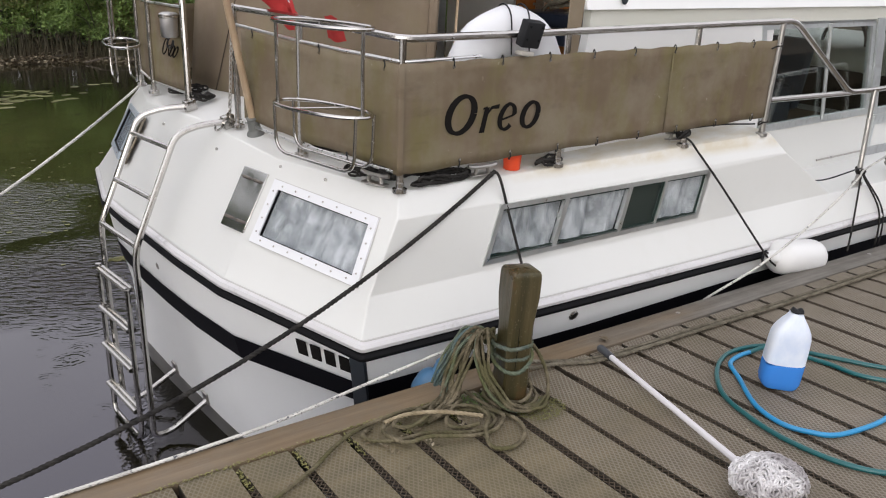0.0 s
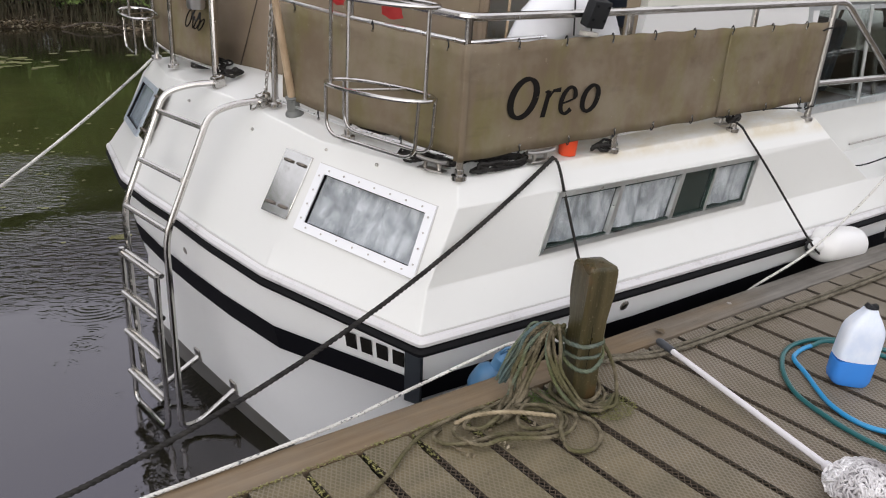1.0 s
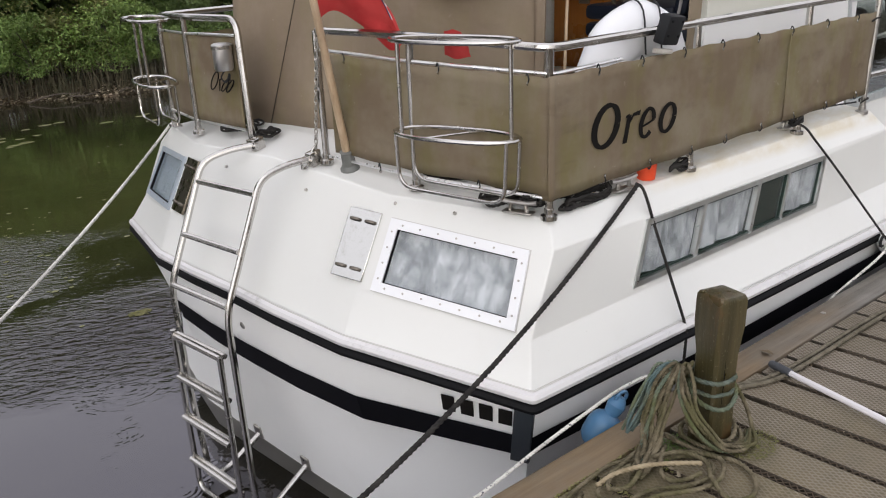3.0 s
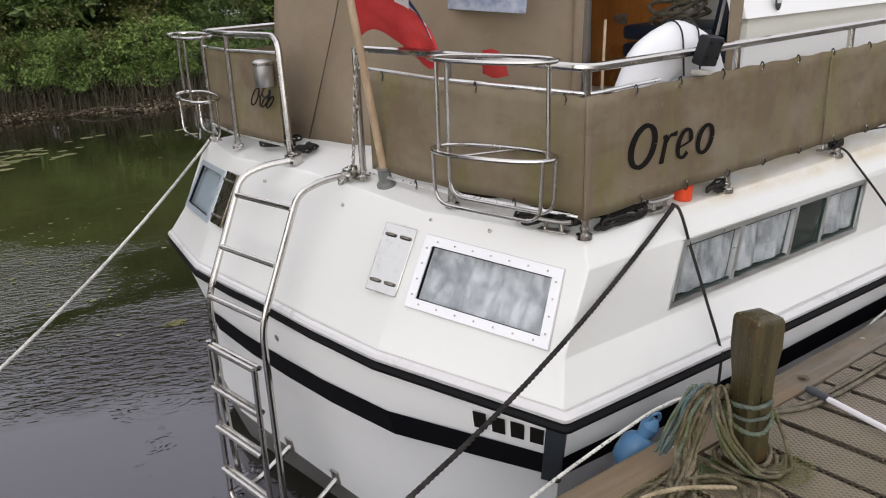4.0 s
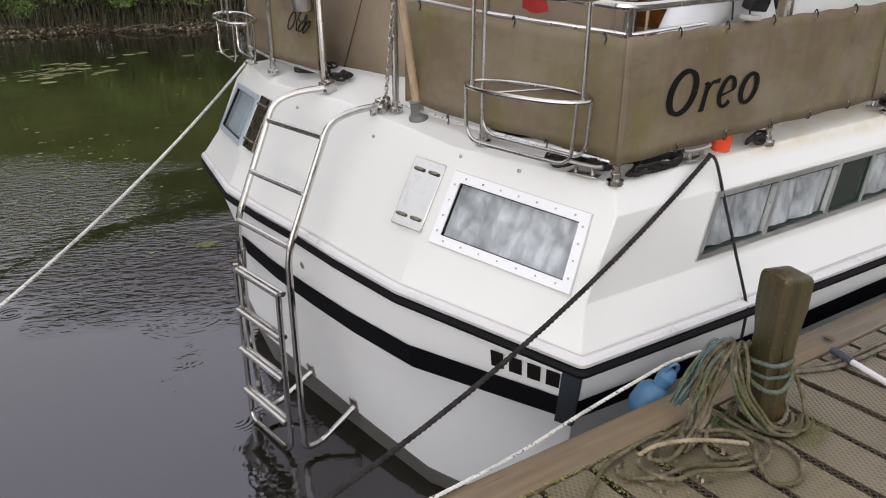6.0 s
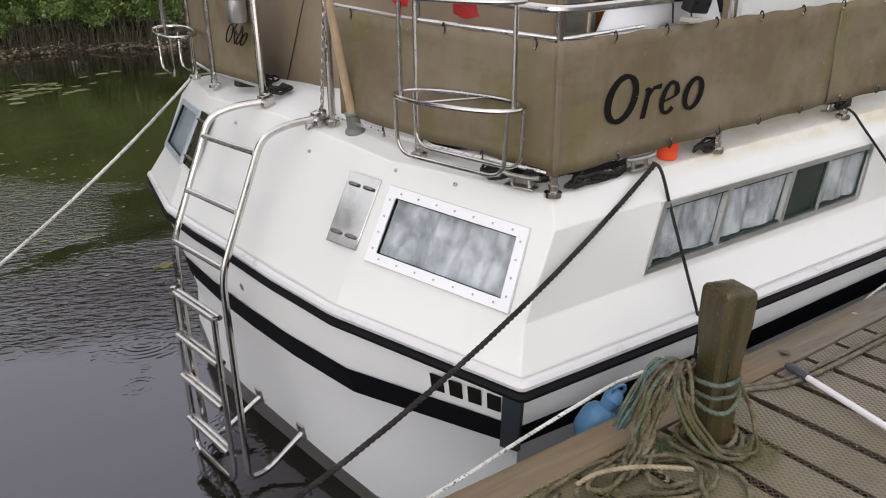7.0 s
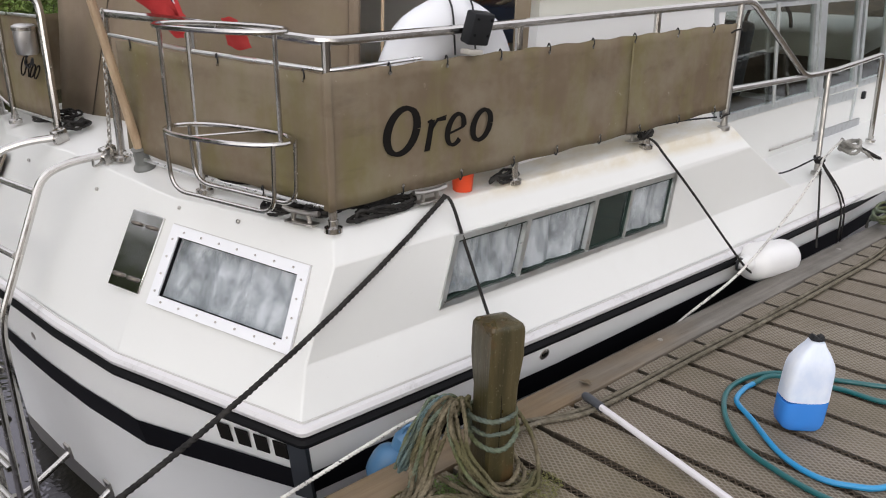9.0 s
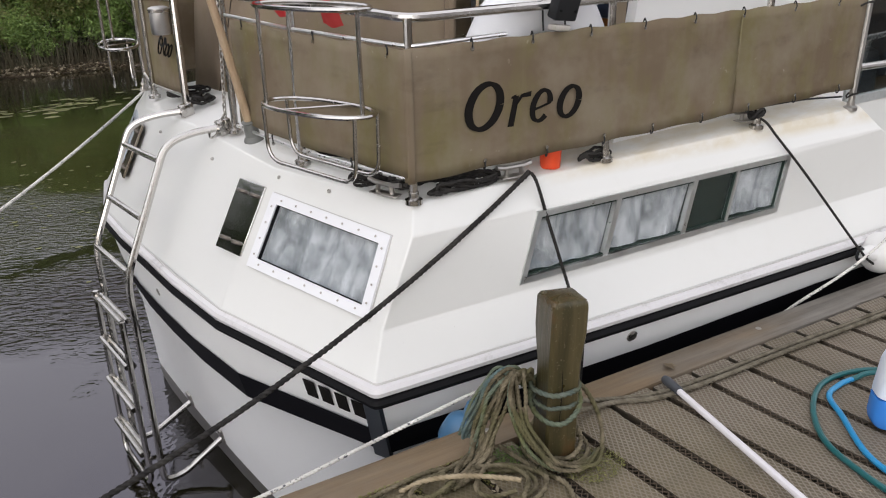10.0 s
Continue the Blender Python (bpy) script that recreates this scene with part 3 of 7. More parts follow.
def curtain(bm, quad, normal, folds, depth, nx=60, nz=6, seed=0):
    rng = random.Random(seed)
    n = Vector(normal).normalized()
    ph = [rng.uniform(0, 6) for _ in range(4)]
    grid = []
    for j in range(nz + 1):
        row = []
        for i in range(nx + 1):
            s, t = i / nx, j / nz
            d = math.sin(s * folds * 6.28 + ph[0] + 0.5 * math.sin(t * 3 + ph[1])) + 0.5 * math.sin(s * folds * 2.3 * 6.28 + ph[2] + t)
            row.append(bm.verts.new(bilinear(quad, s, t) + n * (d * depth)))
        grid.append(row)
    for a, b in zip(grid, grid[1:]):
        for i in range(nx):
            bm.faces.new((a[i], a[i + 1], b[i + 1], b[i]))
    return bm


# ---- the boat, in a frame of its own: x forward, y to the far side, z up, from the middle of the stern edge ----
boat = thing("motor_cruiser", "cream motor cruiser with a black stripe moored at a wooden jetty", "boat", pose(2.170, 1.491, 0.151, 2.84, 0, 6.14))


def near(x, b, z):
    return Vector((x, V0 - b, z))


def far(x, b, z):
    return Vector((x, V0 + b, z))


# half outlines (x, half beam) from the middle of the stern to the bow, level by level
LEVELS = [
    (0.0, [(-0.21, 0), (-0.205, 0.3), (-0.18, 0.642), (0.0, 1.311), (1.0, 1.445), (2.0, 1.57), (3.2, 1.69), (5.0, 1.76), (7.0, 1.4), (8.6, 0.02)]),
    (-0.38, [(-0.125, 0), (-0.12, 0.3), (-0.092, 0.642), (0.125, 1.18), (1.05, 1.345), (2.0, 1.48), (3.2, 1.60), (5.0, 1.66), (6.9, 1.2), (8.3, 0.02)]),
    (-0.80, [(-0.062, 0), (-0.062, 0.3), (-0.055, 0.66), (0.05, 1.08), (1.08, 1.21), (2.0, 1.32), (3.2, 1.42), (5.0, 1.46), (6.8, 0.95), (8.0, 0.02)]),
    (-1.25, [(0.05, 0), (0.05, 0.25), (0.07, 0.55), (0.30, 0.85), (1.2, 0.9), (2.0, 0.86), (3.2, 0.9), (5.0, 0.9), (6.5, 0.5), (7.6, 0.02)]),
]


def outline(z):
    for (za, a), (zb, b) in zip(LEVELS, LEVELS[1:]):
        if z >= zb - 1e-9:
            t = (za - z) / (za - zb)
            return [(p[0] * (1 - t) + q[0] * t, p[1] * (1 - t) + q[1] * t) for p, q in zip(a, b)]
    return LEVELS[-1][1]


def ring_at(z, out=0.0):
    """The whole outline at a level, from the far bow round the stern to the near bow."""
    half = outline(z)
    pts = [far(x, b, z) for x, b in half[::-1]] + [near(x, b, z) for x, b in half[1:]]
    if out:
        c = Vector((3.0, V0, z))
        moved = []
        for i, q in enumerate(pts):
            a, b = pts[max(i - 1, 0)], pts[min(i + 1, len(pts) - 1)]
            nrm = (b - a).cross(Vector((0, 0, 1))).normalized()
            if nrm.dot(q - c) < 0:
                nrm = -nrm
            moved.append(q + nrm * out)
        pts = moved
    return pts


def sheer(q):
    """The stern edge rises a little towards its middle."""
    return 0.062 * max(0.0, 1 - abs(q.y - V0) / 1.311) ** 0.7 if q.x < 0.02 else 0.008 * q.x


def band(bm, zs, out=0.0, first=0, last=None):
    rows = [[bm.verts.new(q + Vector((0, 0, sheer(q) if z >= 0 else 0))) for q in ring_at(z, out)[first:last]] for z in zs]
    for a, b in zip(rows, rows[1:]):
        for i in range(len(a) - 1):
            bm.faces.new((a[i], a[i + 1], b[i + 1], b[i]))
    return rows


bm = bmesh.new()
band(bm, [0.02, 0.0, -0.1, -0.2, -0.3, -0.38, -0.5, -0.65, -0.735])
hull = part("hull", bm, HULL_WHITE, boat, "white gelcoat hull", 24)
bm = bmesh.new()
band(bm, [-0.735, -0.80, -0.95, -1.1, -1.25])
part("underbody", bm, BOOT, boat, "dark antifouling below the waterline", 25)
bm = bmesh.new()
for row in band(bm, [-0.165, -0.2, -0.235, -0.268], 0.004):
    for q in row:
        up = 0.072 * min(1.0, max(0.0, q.co.x - 0.75) / 0.7)
        q.co.z += up
        q.co.y += math.copysign(0.29 * up, q.co.y - V0)
part("hull_stripe", bm, STRIPE, hull, "broad black stripe", 14)

# upright dark strip at the corner of the stern
for side in (near, far):
    bm = bmesh.new()
    rows = []
    for z in (-0.02, -0.12, -0.22, -0.30):
        h = outline(z)
        k, c = side(*h[2], z), side(*h[3], z)
        aft = (c - k).normalized()
        off = Vector((-0.25, -0.3 if side is near else 0.3, 0)).normalized() * 0.009
        rows.append([bm.verts.new(c - aft * 0.062 + off), bm.verts.new(c + off), bm.verts.new(c + Vector((0.012, 0, 0)) + off * 0.5)])
    for a, b in zip(rows, rows[1:]):
        for i in (0, 1):
            bm.faces.new((a[i], a[i + 1], b[i + 1], b[i]))
    part("corner_trim", bm, TRIM, hull, "navy corner trim")

# rubbing strake: a black rubber strip under a weathered edge strip
bm = bmesh.new()
path = ring_at(0.0, 0.006)
for q in path:
    q.z = sheer(q) - 0.010
tube(bm, rounded(path, 0.008, 3), 0.0175, 8)
part("rubbing_strake", bm, RUBBER, boat, "black rubber rubbing strake")
bm = bmesh.new()
path = ring_at(0.0, 0.0)
for q in path:
    q.z = 0.024 + sheer(q)
tube(bm, rounded(path, 0.008, 3), 0.019, 8)
part("edge_strip", bm, EDGE, boat, "scuffed white edge strip")
# crease shading above the edge strip, drawn as a thin grey line
bm = bmesh.new()
path = ring_at(0.0, -0.004)
for q in path:
    q.z = 0.0440 + sheer(q)
tube(bm, rounded(path, 0.008, 3), 0.0034, 6)
part("edge_crease", bm, JOINT, boat, "grey line drawn as the crease above the edge strip")

# the moulded deck and aft cabin
SIDE_X = (2.20, 2.26, 2.67)


def l0(x):
    return 1.305 + 0.122 * x, 0.040 + 0.006 * x


def l1(x):
    return 1.236 + 0.123 * x, 0.162 + 0.014 * x


def l2(x):
    return 1.224 + 0.123 * x, 0.420 + 0.013 * x


def l3(x):
    return 1.162 + 0.123 * x, 0.492 + 0.020 * x


WIN_STERN = [(-0.074, 0.705, 0.239), (0.058, 1.184, 0.198), (0.160, 1.155, 0.397), (0.034, 0.699, 0.436)]
WIN_SIDE = [(0.548, 0.208), (1.672, 0.227), (1.722, 0.418), (0.613, 0.408)]
CABIN = {}


def cabin_shell():
    bm = bmesh.new()
    for side in (near, far):
        v = lambda x, b, z: bm.verts.new(side(x, b, z))
        c0, c1, c2, c3 = v(-0.004, 1.305, 0.040), v(0.066, 1.248, 0.166), v(0.188, 1.238, 0.42), v(0.232, 1.186, 0.496)
        k0, k1, k3 = v(-0.178, 0.642, 0.075), v(-0.138, 0.642, 0.155), v(0.062, 0.642, 0.515)
        m0, m1, m3 = v(-0.207, 0.0, 0.095), v(-0.168, 0.0, 0.175), v(0.035, 0.0, 0.555)
        win = [v(*w) for w in WIN_STERN]
        # a low upstand from the edge strip
        b0, bk, bm0 = v(-0.002, 1.309, 0.0), v(-0.180, 0.642, 0.02), v(-0.209, 0.0, 0.04)
        bm.faces.new((bk, b0, c0, k0))
        bm.faces.new((bm0, bk, k0, m0))
        # stern: toe, window bay, middle bay
        bm.faces.new((k0, c0, c1, k1))
        bm.faces.new((m0, k0, k1, m1))
        bm.faces.new((k1, c1, win[1], win[0]))
        bm.faces.new((c1, c2, win[2], win[1]))
        bm.faces.new((c2, c3, k3, win[3], win[2]))
        bm.faces.new((k3, k1, win[0], win[3]))
        bm.faces.new((m1, k1, k3, m3))
        # side: toe along the whole boat, cabin side with the window opening, upper chamfer
        xs = (1.2, SIDE_X[2], 4.2, 5.6)
        t0, t1 = [c0], [c1]
        for x in xs:
            t0.append(v(x, *l0(x)))
            t1.append(v(x, *l1(x)))
        for i in range(len(xs)):
            bm.faces.new((t0[i], t0[i + 1], t1[i + 1], t1[i]))
        u0 = [b0] + [v(x, l0(x)[0] + 0.004, 0.008 * x) for x in xs]
        for i in range(len(xs)):
            bm.faces.new((u0[i], u0[i + 1], t0[i + 1], t0[i]))
        f2, f3 = v(SIDE_X[1], *l2(SIDE_X[1])), v(SIDE_X[0], *l3(SIDE_X[0]))
        f1 = t1[2]
        w = []
        for x, z in WIN_SIDE:
            b1, z1 = l1(x)
            b2, z2 = l2(x)
            t = (z - z1) / (z2 - z1)
            w.append(v(x, b1 + (b2 - b1) * t, z))
        CABIN[side] = ([q.co.copy() for q in win], [q.co.copy() for q in w])
        bm.faces.new((c1, t1[1], f1, w[1], w[0]))
        bm.faces.new((f1, f2, w[2], w[1]))
        bm.faces.new((f2, c2, w[3], w[2]))
        bm.faces.new((c2, c1, w[0], w[3]))
        bm.faces.new((c2, f2, f3, c3))
        # roof, cambered, in two strips
        r1, r2, r3 = v(0.36, 0.90, 0.545), v(0.30, 0.642, 0.572), v(0.25, 0.0, 0.600)
        e1, e3 = v(SIDE_X[0], 1.0, 0.575), v(SIDE_X[0], 0.0, 0.62)
        bm.faces.new((c3, f3, e1, r1))
        bm.faces.new((k3, c3, r1, r2))
        bm.faces.new((m3, k3, r2, r3))
        bm.faces.new((r3, r2, r1, e1, e3))
        # forward end of the cabin falls to the side deck
        g3, g2, g1 = v(2.34, 1.12, 0.54), v(2.50, 1.20, 0.42), v(2.80, 1.27, 0.225)
        bm.faces.new((f3, f2, g2, g3))
        bm.faces.new((f2, f1, g1, g2))
        bm.faces.new((f3, g3, e1))
        d = [g1] + [v(x, 1.28 + 0.05 * (x - 2.8), 0.225 + 0.012 * (x - 2.8)) for x in xs[2:]]
        for i in range(2):
            bm.faces.new((t1[i + 2], t1[i + 3], d[i + 1], d[i]))
    bmesh.ops.remove_doubles(bm, verts=bm.verts, dist=0.0005)
    return bm


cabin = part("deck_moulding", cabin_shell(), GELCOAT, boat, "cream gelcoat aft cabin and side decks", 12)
bev = cabin.modifiers.new("soft_edges", "BEVEL")
bev.width, bev.segments, bev.limit_method, bev.angle_limit = 0.0045, 2, "ANGLE", radians(11)
bev.harden_normals = False

# dark-coloured box in place of the unlit space behind the windows
bm = bmesh.new()
box(bm, (1.9, 1.9, 0.36), pose(1.25, V0, 0.30), 0.02)
part("dark_cabin_fill", bm, material("dark_cabin_fill", (0.06, 0.055, 0.05), 0.8), boat)


def normal_of(q):
    return (q[1] - q[0]).cross(q[3] - q[0]).normalized()


def stern_window(side, seed):
    q = CABIN[side][0]
    n = normal_of(q)
    if n.x > 0:
        n = -n
    grow = inset(q, -0.012)
    face = [c + n * 0.010 for c in grow]
    rim = 0.021 if side is near else 0.012
    inner = [c + n * 0.010 for c in inset(q, rim)]
    bm = bmesh.new()
    frame_ring(bm, face, inner, n, 0.035)
    w = part("stern_window", bm, WHITE_FRAME if side is near else PALE_FRAME, boat, "window in a riveted white frame" if side is near else "window in a grey frame")
    if side is near:
        bm = bmesh.new()
        frame_ring(bm, [c + n * 0.0025 for c in inset(q, -0.0150)], [c + n * 0.0025 for c in inset(q, -0.0115)], n, 0.006)
        part("sealant", bm, JOINT, w, "grimy bead of sealant")
    rivets([c + n * 0.0105 for c in inset(grow, 0.017)], (7, 4) if side is near else (3, 2), 0.0038, n, w)
    bm = bmesh.new()
    frame_ring(bm, [c + n * 0.004 for c in inset(q, rim - 0.003)], [c + n * 0.004 for c in inset(q, rim + 0.0025)], n, 0.012)
    part("gasket", bm, RUBBER, w)
    bm = bmesh.new()
    slab(bm, [c - n * 0.002 for c in inset(q, rim - 0.008)], n, 0.004)
    g = part("pane", bm, GLASS, w)
    g.visible_shadow = False
    bm = bmesh.new()
    curtain(bm, [c - n * 0.022 for c in inset(q, -0.004)], n, 5, 0.005, seed=seed)
    part("curtain", bm, CURTAIN if side is near else PALE_BLIND, w, "grey net curtain" if side is near else "pale blue-grey blind", 80)


stern_window(near, 1)
stern_window(far, 2)


def side_window(side, seed):
    q = CABIN[side][1]
    n = normal_of(q)
    if n.y * (-1 if side is near else 1) < 0:
        n = -n
    out = [c + n * 0.007 for c in inset(q, -0.010)]
    bm = bmesh.new()
    frame_ring(bm, out, [c + n * 0.007 for c in inset(q, 0.008)], n, 0.03)
    w = part("side_window", bm, ALU_LIGHT, boat, "long sliding window in an aluminium frame")
    cuts = (0.0, 0.285, 0.588, 0.772, 1.0)
    for s in cuts[1:-1]:
        a, b = bilinear(q, s, 0.0), bilinear(q, s, 1.0)
        along = (q[1] - q[0]).normalized()
        h = 0.0100 if s != cuts[3] else 0.0065
        bm = bmesh.new()
        slab(bm, [c + n * 0.004 for c in (a - along * h, a + along * h, b + along * h, b - along * h)], n, 0.02)
        part("mullion", bm, ALU_LIGHT, w)
    for k, (s0, s1) in enumerate(zip(cuts, cuts[1:])):
        quad = [bilinear(q, s0, 0.02), bilinear(q, s1, 0.02), bilinear(q, s1, 0.98), bilinear(q, s0, 0.98)]
        bm = bmesh.new()
        slab(bm, [c - n * 0.008 for c in quad], n, 0.004)
        g = part("pane", bm, GLASS, w)
        g.visible_shadow = False
        bm = bmesh.new()
        inner = [bilinear(quad, -0.01, 0.0), bilinear(quad, 1.01, 0.0), bilinear(quad, 1.01, 1.0), bilinear(quad, -0.01, 1.0)]
        seal = bmesh.new()
        edge = [bilinear(q, s0, 0.03), bilinear(q, s1, 0.03), bilinear(q, s1, 0.97), bilinear(q, s0, 0.97)]
        frame_ring(seal, [c - n * 0.001 for c in inset(edge, 0.006)], [c - n * 0.001 for c in inset(edge, 0.0095)], n, 0.010)
        part("seal", seal, SHADE_AND_SEAL, w, "dark green rubber seal")
        # dark sheet painted as the unlit room behind the pane
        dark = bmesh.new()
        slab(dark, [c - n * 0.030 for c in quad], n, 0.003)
        part("room_shade_sheet", dark, SHADE_AND_SEAL, w)
        if k != 2:
            inner = [bilinear(inner, 0.03, 0.07), bilinear(inner, 0.955, 0.035), bilinear(inner, 0.97, 0.99), bilinear(inner, 0.02, 0.985)]
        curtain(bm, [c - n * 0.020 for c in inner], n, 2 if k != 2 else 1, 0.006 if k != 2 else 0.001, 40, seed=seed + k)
        part("curtain", bm, CURTAIN if k != 2 else SHADE_AND_SEAL, w, "white net curtain" if k != 2 else "dark green gap", 80)


side_window(near, 5)
side_window(far, 15)


# polished plates with four clips on the stern
def clip_plate(side, s0, s1):
    zlo, zhi = 0.247, 0.462
    q = [(-0.120, s0, zlo + 0.010), (-0.088, s1, zlo), (0.028, s1 - 0.004, zhi - 0.004), (-0.006, s0 - 0.004, zhi + 0.006)]
    p = [side(x, b, z) for x, b, z in q]
    n = normal_of(p)
    if n.x > 0:
        n = -n
    p = [c + n * 0.004 for c in p]
    bm = bmesh.new()
    slab(bm, p, n, 0.010)
    plate = part("step_plate", bm, PLATE if side is near else BROWN_PLATE, boat, "polished steel plate with four clips")
    mv = plate.modifiers.new("edge", "BEVEL")
    mv.width, mv.segments = 0.0025, 2
    for s, t in ((0.25, 0.16), (0.72, 0.16), (0.28, 0.84), (0.75, 0.84)):
        c = bilinear(p, s, t)
        along = (p[1] - p[0]).normalized()
        bm = bmesh.new()
        tube(bm, rounded([c - along * 0.018 - n * 0.002, c - along * 0.013 + n * 0.010, c + along * 0.013 + n * 0.010, c + along * 0.018 - n * 0.002], 0.008, 3), 0.0065, 6)
        part("clip", bm, CLIP, plate)


clip_plate(near, 0.527, 0.650)
clip_plate(far, 0.500, 0.655)

# small screws and skin fittings
SCREWS = [near(0.122, 0.891, 0.484), near(0.060, 0.678, 0.492), near(0.005, 0.25, 0.475), far(0.005, 0.30, 0.475)]
for c in SCREWS:
    bm = bmesh.new()
    lathe(bm, [(0.006, -0.004), (0.006, 0.003), (0.003, 0.005)], Matrix.Translation(c) @ Vector((-1, 0, 0.5)).to_track_quat("Z", "Y").to_matrix().to_4x4(), 8)
    part("screw", bm, DULL, cabin)


def skin_fitting(c, n, r=0.014):
    bm = bmesh.new()
    m = Matrix.Translation(c) @ Vector(n).to_track_quat("Z", "Y").to_matrix().to_4x4()
    lathe(bm, [(r * 1.5, -0.004), (r * 1.5, 0.003), (r, 0.007), (r * 0.6, 0.007)], m, 14)
    part("skin_fitting", bm, DULL, hull, "dull metal skin fitting")


skin_fitting(near(0.94, 1.419, -0.067), (-0.13, -1, -0.25))
skin_fitting(near(-0.186, 0.007, -0.078), (-1, 0, -0.2), 0.012)


# ---- boarding ladder on the stern ----
def ladder():
    rails = []
    bm = bmesh.new()
    x0, zs = -0.05, 0
    sides = (-0.218, 0.195)
    root = None
    for y in sides:
        bm = bmesh.new()
        fy = -0.271 if y < 0 else 0.104
        by, sy = (-0.219, -0.235) if y < 0 else (0.131, 0.125)
        tube(bm, rounded([(0.06, fy, 0.575), (-0.045, (fy + y) / 2, 0.565), (-0.13, y, 0.53), (-0.335, y, 0.07), (-0.330, y, -0.42), (-0.335, sy, -0.80), (-0.255, sy, -0.80), (-0.050, by, -0.70)], 0.075, 6), 0.0130, 10)
        if root is None:
            root = part("boarding_ladder", bm, STEEL, boat, "folding stainless boarding ladder")
        else:
            part("ladder_rail", bm, STEEL, root)
        bm = bmesh.new()
        tube(bm, [(-0.372, y * 0.86, -0.10), (-0.372, y * 0.86, -0.74)], 0.0115, 10)
        part("lower_rail", bm, STEEL, root)
        bm = bmesh.new()
        box(bm, (0.05, 0.035, 0.055), pose(0.075, fy, 0.575, 0, -12, 0), 0.004)
        lathe(bm, [(0.014, -0.03), (0.014, 0.03)], pose(0.058, fy, 0.570, 90, 0, 0), 12)
        part("ladder_bracket", bm, STEEL, root)
    for x, z, dbl in ((-0.160, 0.470, 0), (-0.252, 0.275, 0), (-0.330, 0.085, 0), (-0.352, -0.115, 1), (-0.360, -0.30, 1), (-0.366, -0.485, 1), (-0.366, -0.69, 1)):
        for k in range(1 + dbl):
            bm = bmesh.new()
            dx = -0.022 * k
            w = 1.0 if not dbl else 0.87
            tube(bm, [(x + dx, sides[0] * w, z + 0.012), (x + dx, sides[1] * w, z - 0.010)], 0.0115, 8)
            part("rung", bm, STEEL, root)
    bm = bmesh.new()
    y0, y1 = sides[0] * 0.86, sides[1] * 0.86
    tube(bm, rounded([(-0.368, y0, -0.70), (-0.372, y0, -0.83), (-0.372, y1, -0.85), (-0.368, y1, -0.72)], 0.07, 6), 0.012, 10)
    part("bottom_loop", bm, STEEL, root)
    for y in (-0.219, 0.131):
        bm = bmesh.new()
        box(bm, (0.012, 0.05, 0.06), pose(-0.080, y, -0.70, 0, -9, 0), 0.003)
        part("hull_bracket", bm, DULL, root)


ladder()


# ---- rails round the aft deck ----
def foot(x, y, z):
    bm = bmesh.new()
    lathe(bm, [(0.026, -0.012), (0.026, 0.002), (0.0150, 0.007), (0.0150, 0.022)], Matrix.Translation((x, y, z)), 14)
    return bm


def stanchion(x, y, z, top, r=0.0125):
    bm = foot(x, y, z)
    tube(bm, [(x, y, z), (x + 0.003, y + 0.004, top)], r, 10)
    return bm


def rail_y(x):
    return -1.229 - 0.128 * (x - 0.261)


bm = bmesh.new()
tube(bm, rounded([(0.10, -0.325, 1.03), (0.135, -0.754, 1.028), (0.240, -1.228, 1.004), (0.70, rail_y(0.70), 1.010), (1.2, rail_y(1.2), 1.020), (2.245, rail_y(2.245), 1.040), (2.78, -1.553, 0.69), (3.05, -1.595, 0.695), (3.65, -1.634, 0.725), (3.775, -1.620, 0.25)], 0.055, 6), 0.0135, 10)
rail = part("guard_rail", bm, STEEL, boat, "polished stainless guard rail")
for x, z in ((0.93, 0.521), (1.626, 0.535)):
    part("stanchion", stanchion(x, rail_y(x), z, 1.02), STEEL, rail)
part("stanchion", stanchion(0.236, -1.232, 0.506, 1.004, 0.0125), STEEL, rail)
part("stanchion", stanchion(0.135, -0.754, 0.538, 1.03), STEEL, rail)
part("stanchion", stanchion(0.099, -0.316, 0.569, 1.03), STEEL, rail)
bm = foot(2.147, -1.471, 0.538)
tube(bm, [(2.147, -1.471, 0.53), (2.165, rail_y(2.165), 1.036)], 0.0125, 10)
part("stanchion", bm, STEEL_DIM, rail)
bm = foot(2.931, -1.627, 0.225)
tube(bm, [(2.931, -1.627, 0.22), (2.98, -1.59, 0.695)], 0.0125, 10)
part("stanchion", bm, STEEL_DIM, rail)
part("foot", foot(3.778, -1.620, 0.245), STEEL, rail)
bm = bmesh.new()
tube(bm, [(2.165, -1.472, 0.690), (2.79, -1.553, 0.688)], 0.0135, 10)
part("lower_rail", bm, STEEL, rail)
# black cords that tie the canvas edge to the post
for x, z in ((2.150, 0.590), (2.161, 0.930)):
    y = rail_y(2.15)
    bm = bmesh.new()
    tube(bm, curve_through([(2.085, y - 0.010, z - 0.006), (2.115, y - 0.018, z + 0.004), (x, y - 0.017, z + 0.003), (x + 0.018, y - 0.004, z + 0.004), (x, y + 0.016, z), (2.11, y + 0.004, z - 0.004)], 4), 0.0035, 6)
    part("canvas_cord", bm, ROPE_BLACK, rail, "black cord tied round the post")
# thin rods that carry the canvas
ROD = [(0.10, -0.335), (0.135, -0.754), (0.232, -1.240)]
